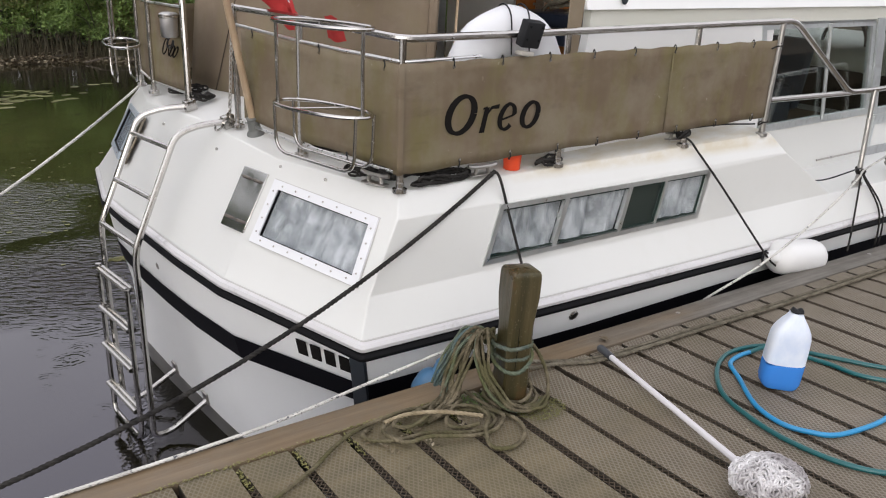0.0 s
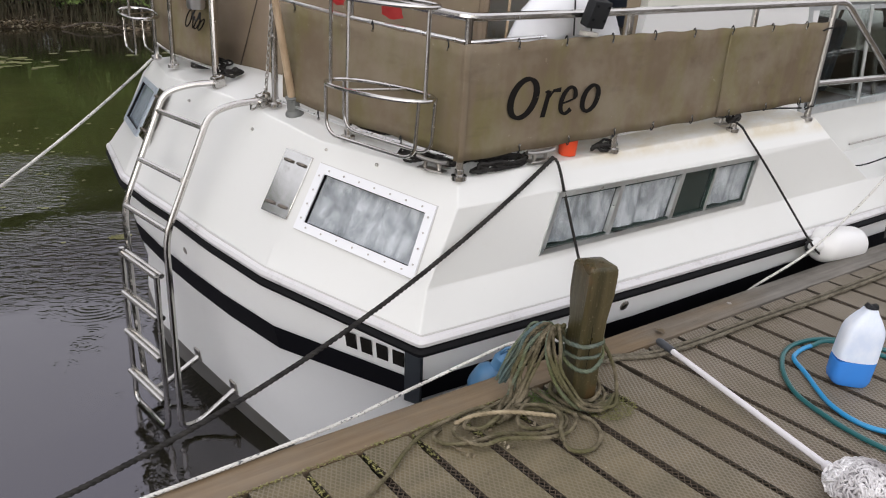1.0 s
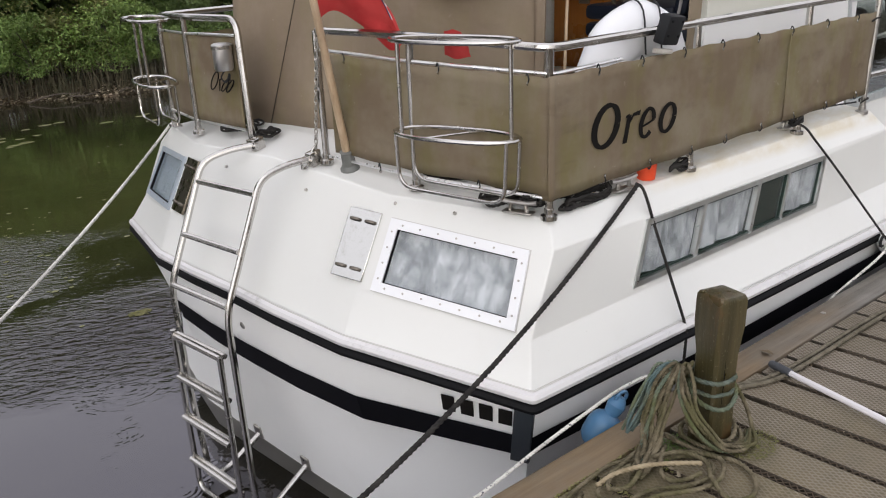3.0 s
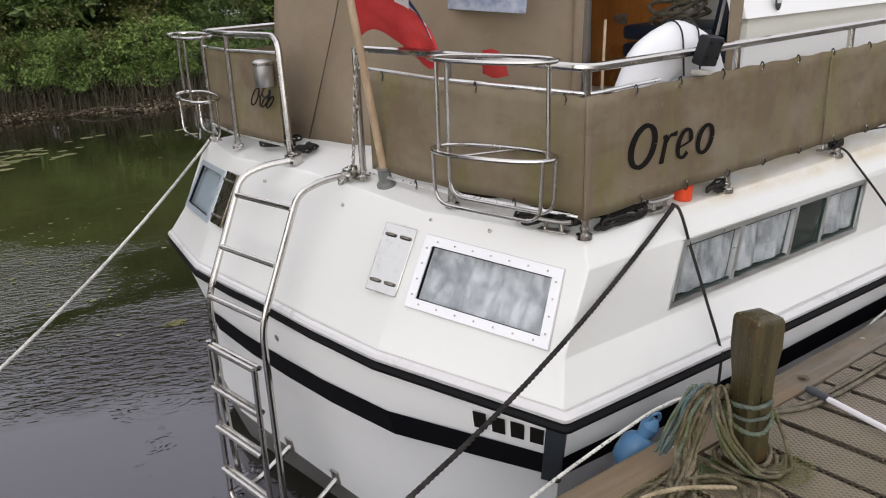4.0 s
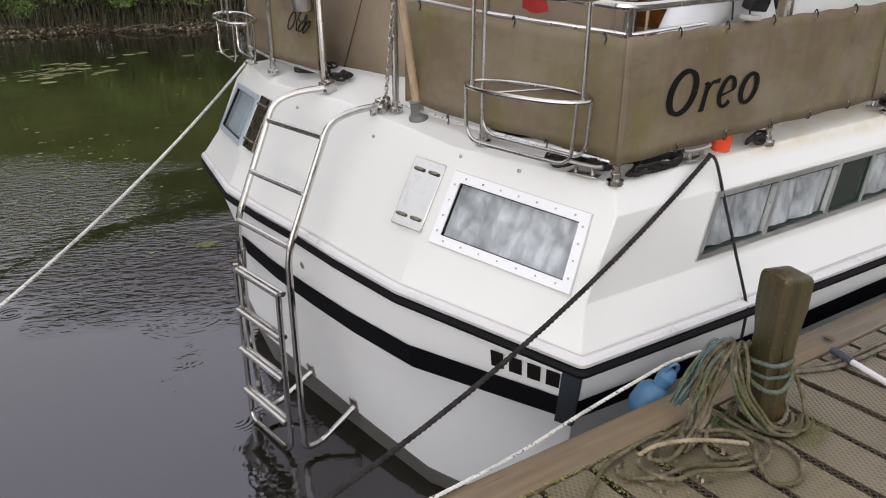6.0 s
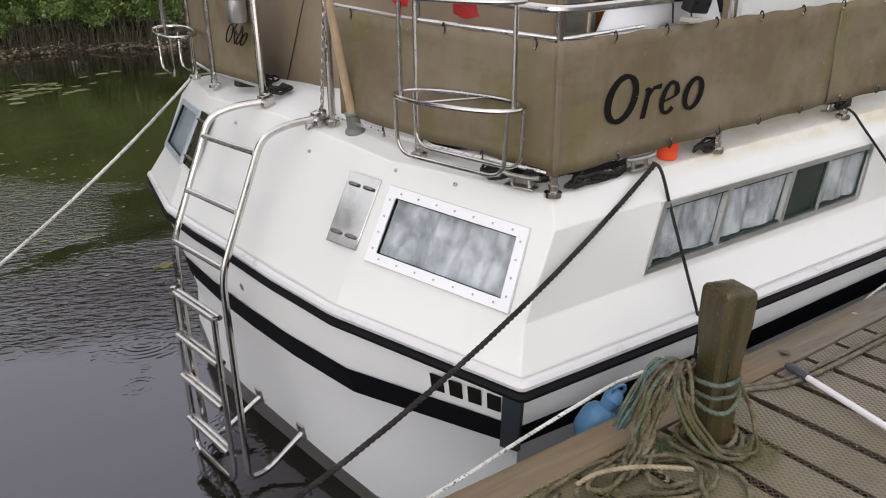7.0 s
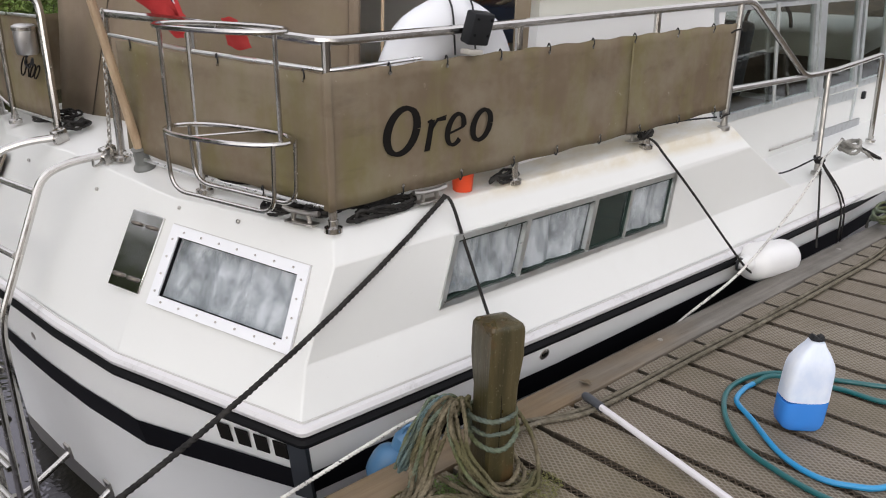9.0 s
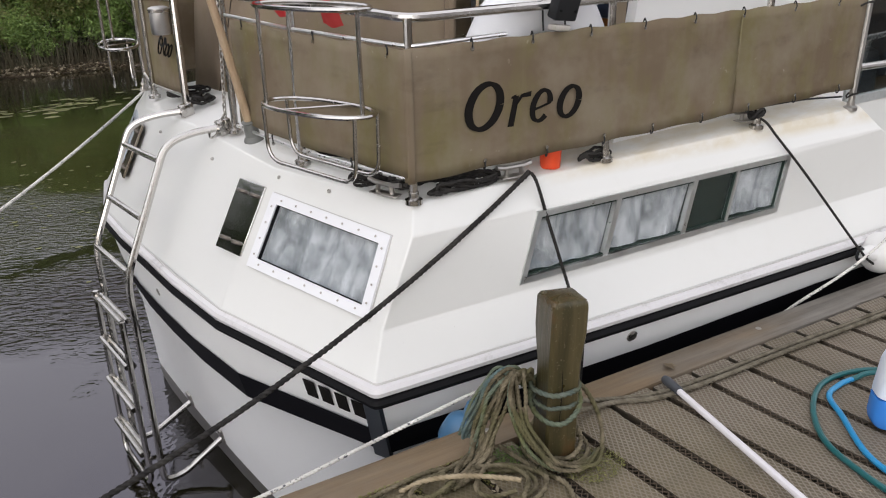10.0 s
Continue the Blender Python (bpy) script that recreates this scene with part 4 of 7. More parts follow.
for z0, z1 in ((0.965, 0.932), (0.585, 0.560)):
    bm = bmesh.new()
    pts = [Vector((x, y, z0 + (z1 - z0) * i / 2)) for i, (x, y) in enumerate(ROD)]
    if z0 > 0.8:
        pts += [Vector((0.55, rail_y(0.55), 0.940))]
    tube(bm, rounded(pts, 0.03, 4), 0.006, 8)
    part("lacing_rod", bm, ROD_STEEL, rail)
# far side of the stern
bm = bmesh.new()
tube(bm, rounded([(0.108, 0.192, 0.575), (0.125, 0.235, 1.05), (0.13, 0.62, 1.045), (0.235, 1.10, 1.03), (2.1, 1.36, 1.03)], 0.06, 6), 0.0145, 10)
farrail = part("guard_rail", bm, STEEL, boat, "stainless rail on the far side of the stern")
part("stanchion", stanchion(0.134, 0.679, 0.546, 1.04), STEEL, farrail)
part("stanchion", stanchion(0.225, 1.09, 0.515, 1.03), STEEL, farrail)
part("foot", foot(0.108, 0.192, 0.572), STEEL, farrail)
for z0, z1 in ((0.985, 0.965), (0.605, 0.585)):
    bm = bmesh.new()
    tube(bm, rounded([(0.122, 0.25, z0), (0.134, 0.679, z0 - 0.01), (0.225, 1.09, z1)], 0.03, 4), 0.006, 8)
    part("lacing_rod", bm, ROD_STEEL, farrail)


# ---- fender baskets ----
def fender_basket(mirror):
    def at(along, outward, z):
        c = Vector((0.158, -1.0, 0))
        a, o = Vector((0.247, -0.969, 0)), Vector((-0.969, -0.247, 0))
        q = c + a * along + o * outward
        if mirror:
            q.y = 2 * V0 - q.y
        return Vector((q.x, q.y, z))

    def oval(z0, slope=0.0):
        pts = []
        for k in range(28):
            th = 2 * math.pi * k / 28
            ca, sa = math.cos(th), math.sin(th)
            along = -0.016 + 0.208 * (abs(ca) ** 0.75) * (1 if ca > 0 else -1)
            pts.append(at(along, 0.085 + 0.085 * sa, z0 + slope * along))
        return pts

    bm = bmesh.new()
    tube(bm, oval(1.034), 0.0068, 8, True)
    b = part("fender_basket", bm, STEEL, boat, "empty stainless fender basket on the stern rail")
    bm = bmesh.new()
    tube(bm, oval(0.757), 0.0068, 8, True)
    part("hoop", bm, STEEL, b)
    for s in (-0.17, 0.178):
        bm = bmesh.new()
        tube(bm, [at(s, 0.10 if s > 0 else 0.14, 1.028), at(s, 0.10 if s > 0 else 0.14, 0.755)], 0.0065, 8)
        part("upright", bm, STEEL, b)
    bm = bmesh.new()
    tube(bm, [at(-0.08, 0.165, 0.757), at(0.04, 0.003, 0.757)], 0.004, 6)
    part("cross_rod", bm, STEEL, b)
    for o in (0.04, 0.13):
        bm = bmesh.new()
        tube(bm, rounded([at(-0.20, o, 0.757), at(-0.195, o, 0.588), at(0.168, o, 0.572), at(0.176, o, 0.757)], 0.055, 6), 0.0060, 8)
        part("u_loop", bm, STEEL, b)


fender_basket(False)
fender_basket(True)


# ---- canvas screens laced to the rails ----
def dodger(path, zlo, zhi, name, label, sag=0.005, per=24):
    """A canvas sheet along a path of (x, y), with its lower and upper edge by path share."""
    pts = curve_through([(x, y, 0) for x, y in path], per) if len(path) > 2 else [lerp((*path[0], 0), (*path[1], 0), i / 40) for i in range(41)]
    total = sum((b - a).length for a, b in zip(pts, pts[1:]))
    bm = bmesh.new()
    rows, run = [], 0.0
    NZ = 10
    for i, q in enumerate(pts):
        if i:
            run += (q - pts[i - 1]).length
        s = run / total
        lo, hi = zlo[0] + (zlo[1] - zlo[0]) * s, zhi[0] + (zhi[1] - zhi[0]) * s
        lo += sag * 0.5 * math.sin(run * 25)
        hi -= sag * (0.5 + 0.5 * math.cos(run * 42))
        row = []
        for j in range(NZ + 1):
            t = j / NZ
            w = noise.noise(Vector((run * 2.5, t * 1.5, len(name)))) * 0.010 * math.sin(math.pi * t)
            row.append(bm.verts.new((q.x + w, q.y + w, lo + (hi - lo) * t)))
        rows.append(row)
    for a, b in zip(rows, rows[1:]):
        for j in range(NZ):
            bm.faces.new((a[j], b[j], b[j + 1], a[j + 1]))
    ob = part(name, bm, CANVAS, boat, label, 60)
    so = ob.modifiers.new("cloth", "SOLIDIFY")
    so.thickness = 0.003
    return ob


stern_screen = dodger([(0.098, -0.375), (0.116, -0.56), (0.128, -0.757), (0.176, -0.99), (0.208, -1.205), (0.216, -1.240)], (0.606, 0.572), (0.955, 0.925), "canvas_screen", "stained brown canvas screen laced to the stern rail")
side_screen = dodger([(0.214, -1.2225), (0.224, -1.256), (0.27, rail_y(0.27) - 0.026), (0.9, rail_y(0.9) - 0.016), (1.5, rail_y(1.5) - 0.016), (2.125, rail_y(2.125) - 0.014)], (0.557, 0.617), (0.928, 0.962), "canvas_screen", "stained brown canvas screen with the boat's name")
farscreen = dodger([(0.135, 0.275), (0.146, 0.68), (0.225, 1.06)], (0.606, 0.590), (0.985, 0.960), "canvas_screen", "brown canvas screen on the far stern rail", 0.005)
dodger([(0.24, 1.08), (2.1, 1.345)], (0.575, 0.60), (0.93, 0.94), "canvas_screen", "brown canvas screen along the far rail", 0.005)


def screen_strip(x0, x1, z0, z1, name):
    """A doubled strip of cloth sewn on the side screen."""
    bm = bmesh.new()
    cols = [x0 + (x1 - x0) * i / 12 for i in range(13)]
    lo = [bm.verts.new((x, rail_y(x) - 0.0235, z0 + 0.021 * (x - 0.26))) for x in cols]
    hi = [bm.verts.new((x, rail_y(x) - 0.0225, z1 + 0.0175 * (x - 0.26))) for x in cols]
    for i in range(12):
        bm.faces.new((lo[i], lo[i + 1], hi[i + 1], hi[i]))
    st = part(name, bm, CANVAS, side_screen)
    so = st.modifiers.new("cloth", "SOLIDIFY")
    so.thickness = 0.003


screen_strip(1.464, 1.470, 0.580, 0.905, "seam")


def lacings(spots, up):
    for x, y, z in spots:
        bm = bmesh.new()
        d = 0.014 if up else -0.014
        tube(bm, curve_through([(x, y - 0.006, z - d * 0.8), (x - 0.004, y - 0.012, z), (x, y - 0.002, z + d), (x + 0.003, y + 0.006, z)], 4), 0.0023, 5)
        part("lacing", bm, SOCKET_BLACK, side_screen)
        bm = bmesh.new()
        m = Matrix.Translation((x, y - 0.005, z - d * 1.0)) @ Vector((0.13, -1, 0)).to_track_quat("Z", "Y").to_matrix().to_4x4()
        lathe(bm, [(0.0068, 0), (0.0068, 0.002), (0.004, 0.0025)], m, 8)
        part("eyelet", bm, STEEL, side_screen)


lacings([(x, rail_y(x) - 0.018, 0.923 + 0.017 * (x - 0.26)) for x in (0.42, 0.62, 0.83, 1.04, 1.25, 1.47, 1.72, 1.95)], True)
lacings([(x, rail_y(x) - 0.018, 0.568 + 0.032 * (x - 0.26)) for x in (0.46, 0.68, 0.90, 1.10, 1.32, 1.54, 1.78, 2.02)], False)
lacings([(0.105, -0.45, 0.945), (0.148, -0.86, 0.935), (0.205, -1.17, 0.918), (0.108, -0.6, 0.585), (0.172, -1.0, 0.578)], True)


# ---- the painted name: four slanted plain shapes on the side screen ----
def name_mark(s0, z0, w, h, stroke, kind):
    """kind ring, hooked bar, or ring with a tongue; all lean forward a little."""
    bm = bmesh.new()

    def at(a, b):
        x = s0 + a + 0.22 * b
        return Vector((x, rail_y(x) - 0.0245, z0 + b + 0.02 * a))

    def ribbon(pts, wid):
        rows = []
        for i, (a, b) in enumerate(pts):
            p, q = pts[max(i - 1, 0)], pts[min(i + 1, len(pts) - 1)]
            tx, ty = q[0] - p[0], q[1] - p[1]
            ln = math.hypot(tx, ty) or 1
            nx, ny = -ty / ln, tx / ln
            k = wid[i] / 2
            rows.append((bm.verts.new(at(a + nx * k, b + ny * k)), bm.verts.new(at(a - nx * k, b - ny * k))))
        for r0, r1 in zip(rows, rows[1:]):
            bm.faces.new((r0[0], r1[0], r1[1], r0[1]))

    def oval(t0, t1, n=28):
        pts, wid = [], []
        for i in range(n + 1):
            th = t0 + (t1 - t0) * i / n
            pts.append((w / 2 + (w - stroke) / 2 * math.cos(th), h / 2 + (h - stroke * 0.5) / 2 * math.sin(th)))
            wid.append(stroke * (0.45 + 0.68 * abs(math.cos(th + 0.25))))
        return pts, wid

    if kind == "ring":
        ribbon(*oval(0, 2 * math.pi))
    elif kind == "bar":
        ribbon([(w * 0.30, 0), (w * 0.30, h * 0.9)], [stroke * 1.1, stroke])
        ribbon([(w * 0.08, h * 0.86), (w * 0.30, h * 0.90)], [stroke * 0.35, stroke * 0.45])
        ribbon([(w * 0.36, h * 0.62), (w * 0.55, h * 0.88), (w * 0.98, h * 0.90)], [stroke * 0.4, stroke * 0.6, stroke * 0.8])
    else:
        ribbon(*oval(0.12, 2 * math.pi - 0.75, 26))
        ribbon([(w * 0.14, h * 0.40), (w * 0.55, h * 0.47), (w * 0.93, h * 0.56)], [stroke * 0.38] * 3)
    part("name_mark", bm, INK, side_screen, "dark painted name", 0)


name_mark(0.379, 0.676, 0.128, 0.139, 0.026, "ring")
name_mark(0.524, 0.677, 0.076, 0.098, 0.020, "bar")
name_mark(0.604, 0.677, 0.080, 0.099, 0.020, "tongue")
name_mark(0.702, 0.677, 0.090, 0.100, 0.022, "ring")

def far_mark(y0, z0, w, h, kind):
    bm = bmesh.new()
    def at(a, b):
        y = y0 - a
        return (0.128 + 0.020 * (y - 0.27) + (0.012 if kind else 0.012) * -1, y, z0 + b)
    if kind == "ring":
        tube(bm, [at(w / 2 + w / 2 * math.cos(t) + 0.03 * math.sin(t), h / 2 + h / 2 * math.sin(t)) for t in [k * 6.283 / 20 for k in range(20)]], 0.0030, 5, True)
    else:
        tube(bm, [at(0, 0), at(w * 0.35, h * 0.9), at(w, h)], 0.0030, 5)
    part("name_mark", bm, INK, farscreen, "dark painted name", 0)


far_mark(0.475, 0.752, 0.048, 0.078, "ring")
far_mark(0.418, 0.752, 0.030, 0.052, "bar")
far_mark(0.385, 0.752, 0.034, 0.054, "ring")
far_mark(0.345, 0.752, 0.034, 0.054, "ring")

# registration on the stern quarter, as plain bars
for k in range(4):
    bm = bmesh.new()
    s = 0.985 + 0.064 * k
    zm = -0.088
    h = outline(zm)
    t0, t1 = (s - h[2][1]) / (h[3][1] - h[2][1]), (s + 0.044 - h[2][1]) / (h[3][1] - h[2][1])
    quad = []
    for t, z in ((t0, zm - 0.036), (t1, zm - 0.036), (t1, zm + 0.034), (t0, zm + 0.034)):
        g = outline(z)
        quad.append(near(g[2][0] + (g[3][0] - g[2][0]) * t - 0.004, g[2][1] + (g[3][1] - g[2][1]) * t, z))
    slab(bm, quad, (-0.9, -0.3, -0.3), 0.003)
    part("registration_bar", bm, INK, hull, "dark registration mark", 0)


# ---- canopy over the aft deck ----
def sheet(corner_rows, name, mat, parent, label="", thick=0.003, wob=0.012, nx=30, nz=14):
    """A hanging cloth between a lower and an upper line of points."""
    lo, hi = curve_through(corner_rows[0], nx // (len(corner_rows[0]) - 1)), curve_through(corner_rows[1], nx // (len(corner_rows[1]) - 1))
    bm = bmesh.new()
    rows = []
    for j in range(nz + 1):
        row = []
        for i, (a, b) in enumerate(zip(lo, hi)):
            q = lerp(a, b, j / nz)
            w = noise.noise(Vector((q.y * 3 + q.x * 2, q.z * 0.8, 3.3))) * wob * 2 + 0.4 * wob * math.sin(i * 0.9)
            row.append(bm.verts.new(q + Vector((w, w * 0.3, 0))))
        rows.append(row)
    for a, b in zip(rows, rows[1:]):
        for i in range(len(a) - 1):
            bm.faces.new((a[i], a[i + 1], b[i + 1], b[i]))
    ob = part(name, bm, mat, parent, label, 60)
    so = ob.modifiers.new("cloth", "SOLIDIFY")
    so.thickness = thick
    return ob


canopy = sheet([[(0.33, 0.66, 0.56), (0.34, 0.2, 0.585), (0.40, -0.30, 0.585), (0.62, -0.86, 0.56)], [(0.52, 0.70, 2.0), (0.53, 0.2, 2.05), (0.56, -0.30, 2.05), (0.72, -0.86, 2.0)]], "canopy", CANOPY, boat, "brown canvas cockpit canopy, its near side rolled up")
sheet([[(0.33, 0.66, 0.56), (1.2, 0.95, 0.56), (2.3, 1.1, 0.6)], [(0.52, 0.70, 2.0), (1.2, 0.95, 2.0), (2.3, 1.1, 2.0)]], "canopy_side", CANOPY, canopy)
sheet([[(0.52, 0.72, 2.0), (0.55, -0.1, 2.05), (0.70, -0.95, 2.0)], [(2.6, 1.1, 2.05), (2.6, 0.0, 2.12), (2.6, -1.2, 2.05)]], "canopy_top", CANOPY, canopy)
bm = bmesh.new()
box(bm, (0.012, 0.66, 0.17), pose(0.436, -0.585, 1.226, 0, 5, -16), 0.004)
part("canopy_window", bm, CLEARSHEET, canopy, "clear plastic window in the canvas")
for k, (y, x) in enumerate(((-0.86, 0.64), (-0.82, 0.66))):
    bm = bmesh.new()
    tube(bm, [(x, y, 0.56), (x + 0.06, y, 2.0)], 0.020 - 0.006 * k, 8)
    part("canopy_fold", bm, CANOPY, canopy)
bm = bmesh.new()
tube(bm, [(0.70, -0.93, 0.56), (0.72, -0.93, 1.10)], 0.0055, 8)
part("canopy_pole", bm, STAFF, canopy)
bm = bmesh.new()
tube(bm, [(0.326, 0.385, 0.57), (0.378, 0.185, 1.1), (0.428, 0.03, 1.6)], 0.0026, 6)
part("canopy_seam", bm, DARKWOOD, canopy)
# strap that hangs by the wheelhouse
bm = bmesh.new()
slab(bm, [(1.00, -1.235, 0.58), (1.05, -1.240, 0.58), (1.12, -1.235, 1.5), (1.03, -1.230, 1.5)], (0, -1, 0), 0.006)
part("canopy_strap", bm, CANOPY, canopy)

# ---- wheelhouse ----


def wall_y(x):
    return -1.225 - 0.062 * (x - 1.1)


def wall_piece(x0, x1, z0, z1, out=0.0, thick=0.04, slope=(0, 0), lean=0.0):
    bm = bmesh.new()
    slab(bm, [(x0 + slope[0], wall_y(x0) - out, z0), (x1, wall_y(x1) - out, z0), (x1, wall_y(x1) - out + lean, z1), (x0 + slope[1], wall_y(x0) - out + lean, z1)], (-0.062, -1, 0), thick)
    return bm


wheelhouse = part("wheelhouse", wall_piece(1.14, 2.40, 0.50, 1.08, slope=(-0.08, 0.02)), HULL_WHITE, boat, "white wheelhouse with tall side windows")
part("wheelhouse_wall", wall_piece(2.40, 6.0, 0.18, 0.490), GELCOAT, wheelhouse)
part("wheelhouse_cornice", wall_piece(1.14, 6.0, 1.00, 1.085, 0.004), mat_gelcoat("algae_stained_gelcoat", (0.66, 0.66, 0.60), (0.34, 0.37, 0.20)), wheelhouse, "algae-stained gutter")
part("roof_side", wall_piece(1.10, 6.0, 1.083, 1.48, 0.022, 0.06, lean=0.13), HULL_WHITE, wheelhouse)
bm = bmesh.new()
box(bm, (3.6, 2.5, 0.05), pose(4.3, V0, 1.46), 0.01)
part("wheelhouse_roof", bm, GELCOAT, wheelhouse)
RAKE = -0.13
for x0, x1 in ((2.44, 3.47), (3.57, 4.05), (4.12, 4.50)):
    q = [Vector((x0, wall_y(x0) - 0.004, 0.49)), Vector((x1, wall_y(x1) - 0.004, 0.50)), Vector((x1 + RAKE, wall_y(x1 + RAKE) - 0.004, 1.0)), Vector((x0 + RAKE, wall_y(x0 + RAKE) - 0.004, 1.0))]
    bm = bmesh.new()
    frame_ring(bm, inset(q, -0.014), inset(q, 0.020), (-0.06, -1, 0), 0.03)
    w = part("wheelhouse_window", bm, LIGHT_FRAME, wheelhouse, "tall pane in a pale grey aluminium frame")
    bm = bmesh.new()
    slab(bm, [c + Vector((0, 0.012, 0)) for c in inset(q, 0.01)], (-0.06, -1, 0), 0.004)
    g = part("pane", bm, PANE_BIG, w)
    g.visible_shadow = False
part("wheelhouse_wall", wall_piece(4.52, 6.0, 0.495, 1.0), GELCOAT, wheelhouse)
bm = bmesh.new()
slab(bm, [(x, wall_y(x) - 0.014, z) for x, z in ((3.485, 0.49), (3.560, 0.49), (3.560 + RAKE, 1.02), (3.485 + RAKE, 1.02))], (-0.06, -1, 0), 0.05)
part("door_post", bm, LIGHT_FRAME, wheelhouse)
# lower half of the sliding door: two uprights, a middle rail and a sill
for x in (3.575, 4.075):
    bm = bmesh.new()
    slab(bm, [(x - 0.014, wall_y(x) - 0.010, 0.285), (x + 0.014, wall_y(x) - 0.010, 0.285), (x + 0.014, wall_y(x) - 0.010, 0.475), (x - 0.014, wall_y(x) - 0.010, 0.475)], (-0.06, -1, 0), 0.012)
    part("door_upright", bm, LIGHT_FRAME, wheelhouse)
part("door_rail", wall_piece(3.56, 4.10, 0.415, 0.474, 0.006, 0.010), LIGHT_FRAME, wheelhouse)
part("door_sill", wall_piece(3.56, 4.20, 0.235, 0.283, 0.012, 0.014), ALU, wheelhouse, "dull aluminium door sill")
bm = bmesh.new()
box(bm, (0.03, 0.02, 0.045), pose(4.20, wall_y(4.20) - 0.010, 0.42), 0.004)
part("door_catch", bm, SOCKET_BLACK, wheelhouse)
bm = bmesh.new()
tube(bm, [(3.00 + RAKE * 0.1, wall_y(3.0) - 0.008, 0.50), (3.00 + RAKE, wall_y(2.9) - 0.012, 1.0)], 0.010, 8)
part("window_bar", bm, LIGHT_FRAME, wheelhouse)
bm = bmesh.new()
tube(bm, [(3.02, wall_y(3.02) - 0.010, 0.268), (3.54, wall_y(3.54) - 0.010, 0.270)], 0.0055, 6)
part("deck_trim", bm, DULL, wheelhouse)
# far side, floor and fittings inside
bm = bmesh.new()
box(bm, (3.6, 0.04, 0.45), pose(4.2, 1.2, 0.27), 0.005)
part("far_wall", bm, DARKWOOD, wheelhouse)
bm = bmesh.new()
box(bm, (3.6, 0.04, 0.30), pose(4.2, 1.2, 1.30), 0.005)
part("far_wall", bm, GELCOAT, wheelhouse)
for x in (2.4, 3.6, 4.8, 5.98):
    bm = bmesh.new()
    box(bm, (0.08, 0.04, 0.66), pose(x, 1.2, 0.82), 0.004)
    part("far_post", bm, ALU, wheelhouse)
bm = bmesh.new()
box(bm, (3.5, 2.36, 0.03), pose(4.2, V0, 0.06), 0.004)
part("cabin_floor", bm, material("teak_floor", (0.16, 0.10, 0.055), 0.6), wheelhouse)
bm = bmesh.new()
box(bm, (0.05, 2.3, 0.66), pose(5.9, V0, 0.33), 0.01)
part("bulkhead", bm, DARKWOOD, wheelhouse)
bm = bmesh.new()
box(bm, (0.6, 0.9, 0.62), pose(3.05, -0.55, 0.30), 0.05)
part("cabin_bench", bm, NAVY, wheelhouse, "dark upholstered bench")
bm = bmesh.new()
box(bm, (0.10, 0.95, 0.42), pose(3.38, -0.55, 0.66, 0, 12, 0), 0.04)
part("bench_back", bm, NAVY, wheelhouse)
# pale shelf added to lighten the interior behind the panes
bm = bmesh.new()
box(bm, (3.0, 0.55, 0.10), pose(4.2, 0.75, 0.86), 0.03)
part("pale_shelf", bm, CREAM, wheelhouse, "cream shelf added to lighten the wheelhouse interior")
bm = bmesh.new()
box(bm, (0.85, 2.2, 0.17), pose(5.30, V0, 0.655, 0, -5, 0), 0.03)
part("dashboard", bm, CREAM, wheelhouse, "cream moulded dashboard")
bm = bmesh.new()
tube(bm, [(5.05 + 0.05 * math.cos(a), -0.45 + 0.19 * math.cos(a), 0.72 + 0.19 * math.sin(a)) for a in [k * 6.283 / 24 for k in range(24)]], 0.013, 8, True)
part("steering_wheel", bm, SOCKET_BLACK, wheelhouse)
bm = bmesh.new()
tube(bm, rounded([(2.75, -0.95, 0.08), (2.75, -0.95, 0.72), (2.75, -0.45, 0.72), (2.75, -0.45, 0.08)], 0.06, 5), 0.012, 8)
part("grab_rail", bm, STEEL, wheelhouse)
# bulkhead and door at the forward end of the aft deck
bm = bmesh.new()
box(bm, (0.04, 0.62, 1.55), pose(2.26, 0.62, 1.22), 0.004)
part("cockpit_bulkhead", bm, GELCOAT, wheelhouse)
bm = bmesh.new()
box(bm, (0.04, 0.95, 1.55), pose(2.26, -0.72, 1.22), 0.004)
part("cockpit_bulkhead", bm, GELCOAT, wheelhouse)
bm = bmesh.new()
box(bm, (0.035, 0.52, 1.45), pose(2.245, 0.02, 1.17), 0.006)
d = part("cabin_door", bm, DOORWOOD, wheelhouse, "varnished orange-brown wooden door")
bm = bmesh.new()
box(bm, (0.02, 0.07, 0.055), pose(2.222, 0.065, 0.985), 0.006)
tube(bm, [(2.205, 0.09, 0.99), (2.19, 0.09, 0.99), (2.19, 0.03, 0.99)], 0.008, 8)
part("door_latch", bm, DULL, d, "grey metal latch")

# plain foredeck closes the hull forward
bm = bmesh.new()
half = [(x, b) for x, b in outline(0.0) if x > 4.0]
edge = [near(x, b - 0.01, 0.03 + 0.008 * x) for x, b in half] + [far(x, b - 0.01, 0.03 + 0.008 * x) for x, b in half[::-1]]
slab(bm, edge, (0, 0, 1), 0.02)
part("foredeck", bm, GELCOAT, boat)

# round badge on the wheelhouse side
bm = bmesh.new()
lathe(bm, [(0.030, 0), (0.030, 0.003), (0.022, 0.0035)], Matrix.Translation((1.30, wall_y(1.30) - 0.022, 1.135)) @ Vector((0, -1, 0)).to_track_quat("Z", "Y").to_matrix().to_4x4() @ Matrix.Diagonal((0.75, 1.15, 1, 1)), 20)
bd = part("badge", bm, TRIM, wheelhouse, "small oval blue and white badge")
bm = bmesh.new()
box(bm, (0.03, 0.002, 0.018), pose(1.30, wall_y(1.30) - 0.0265, 1.135))
part("badge_bar", bm, FLAG_WHITE, bd)


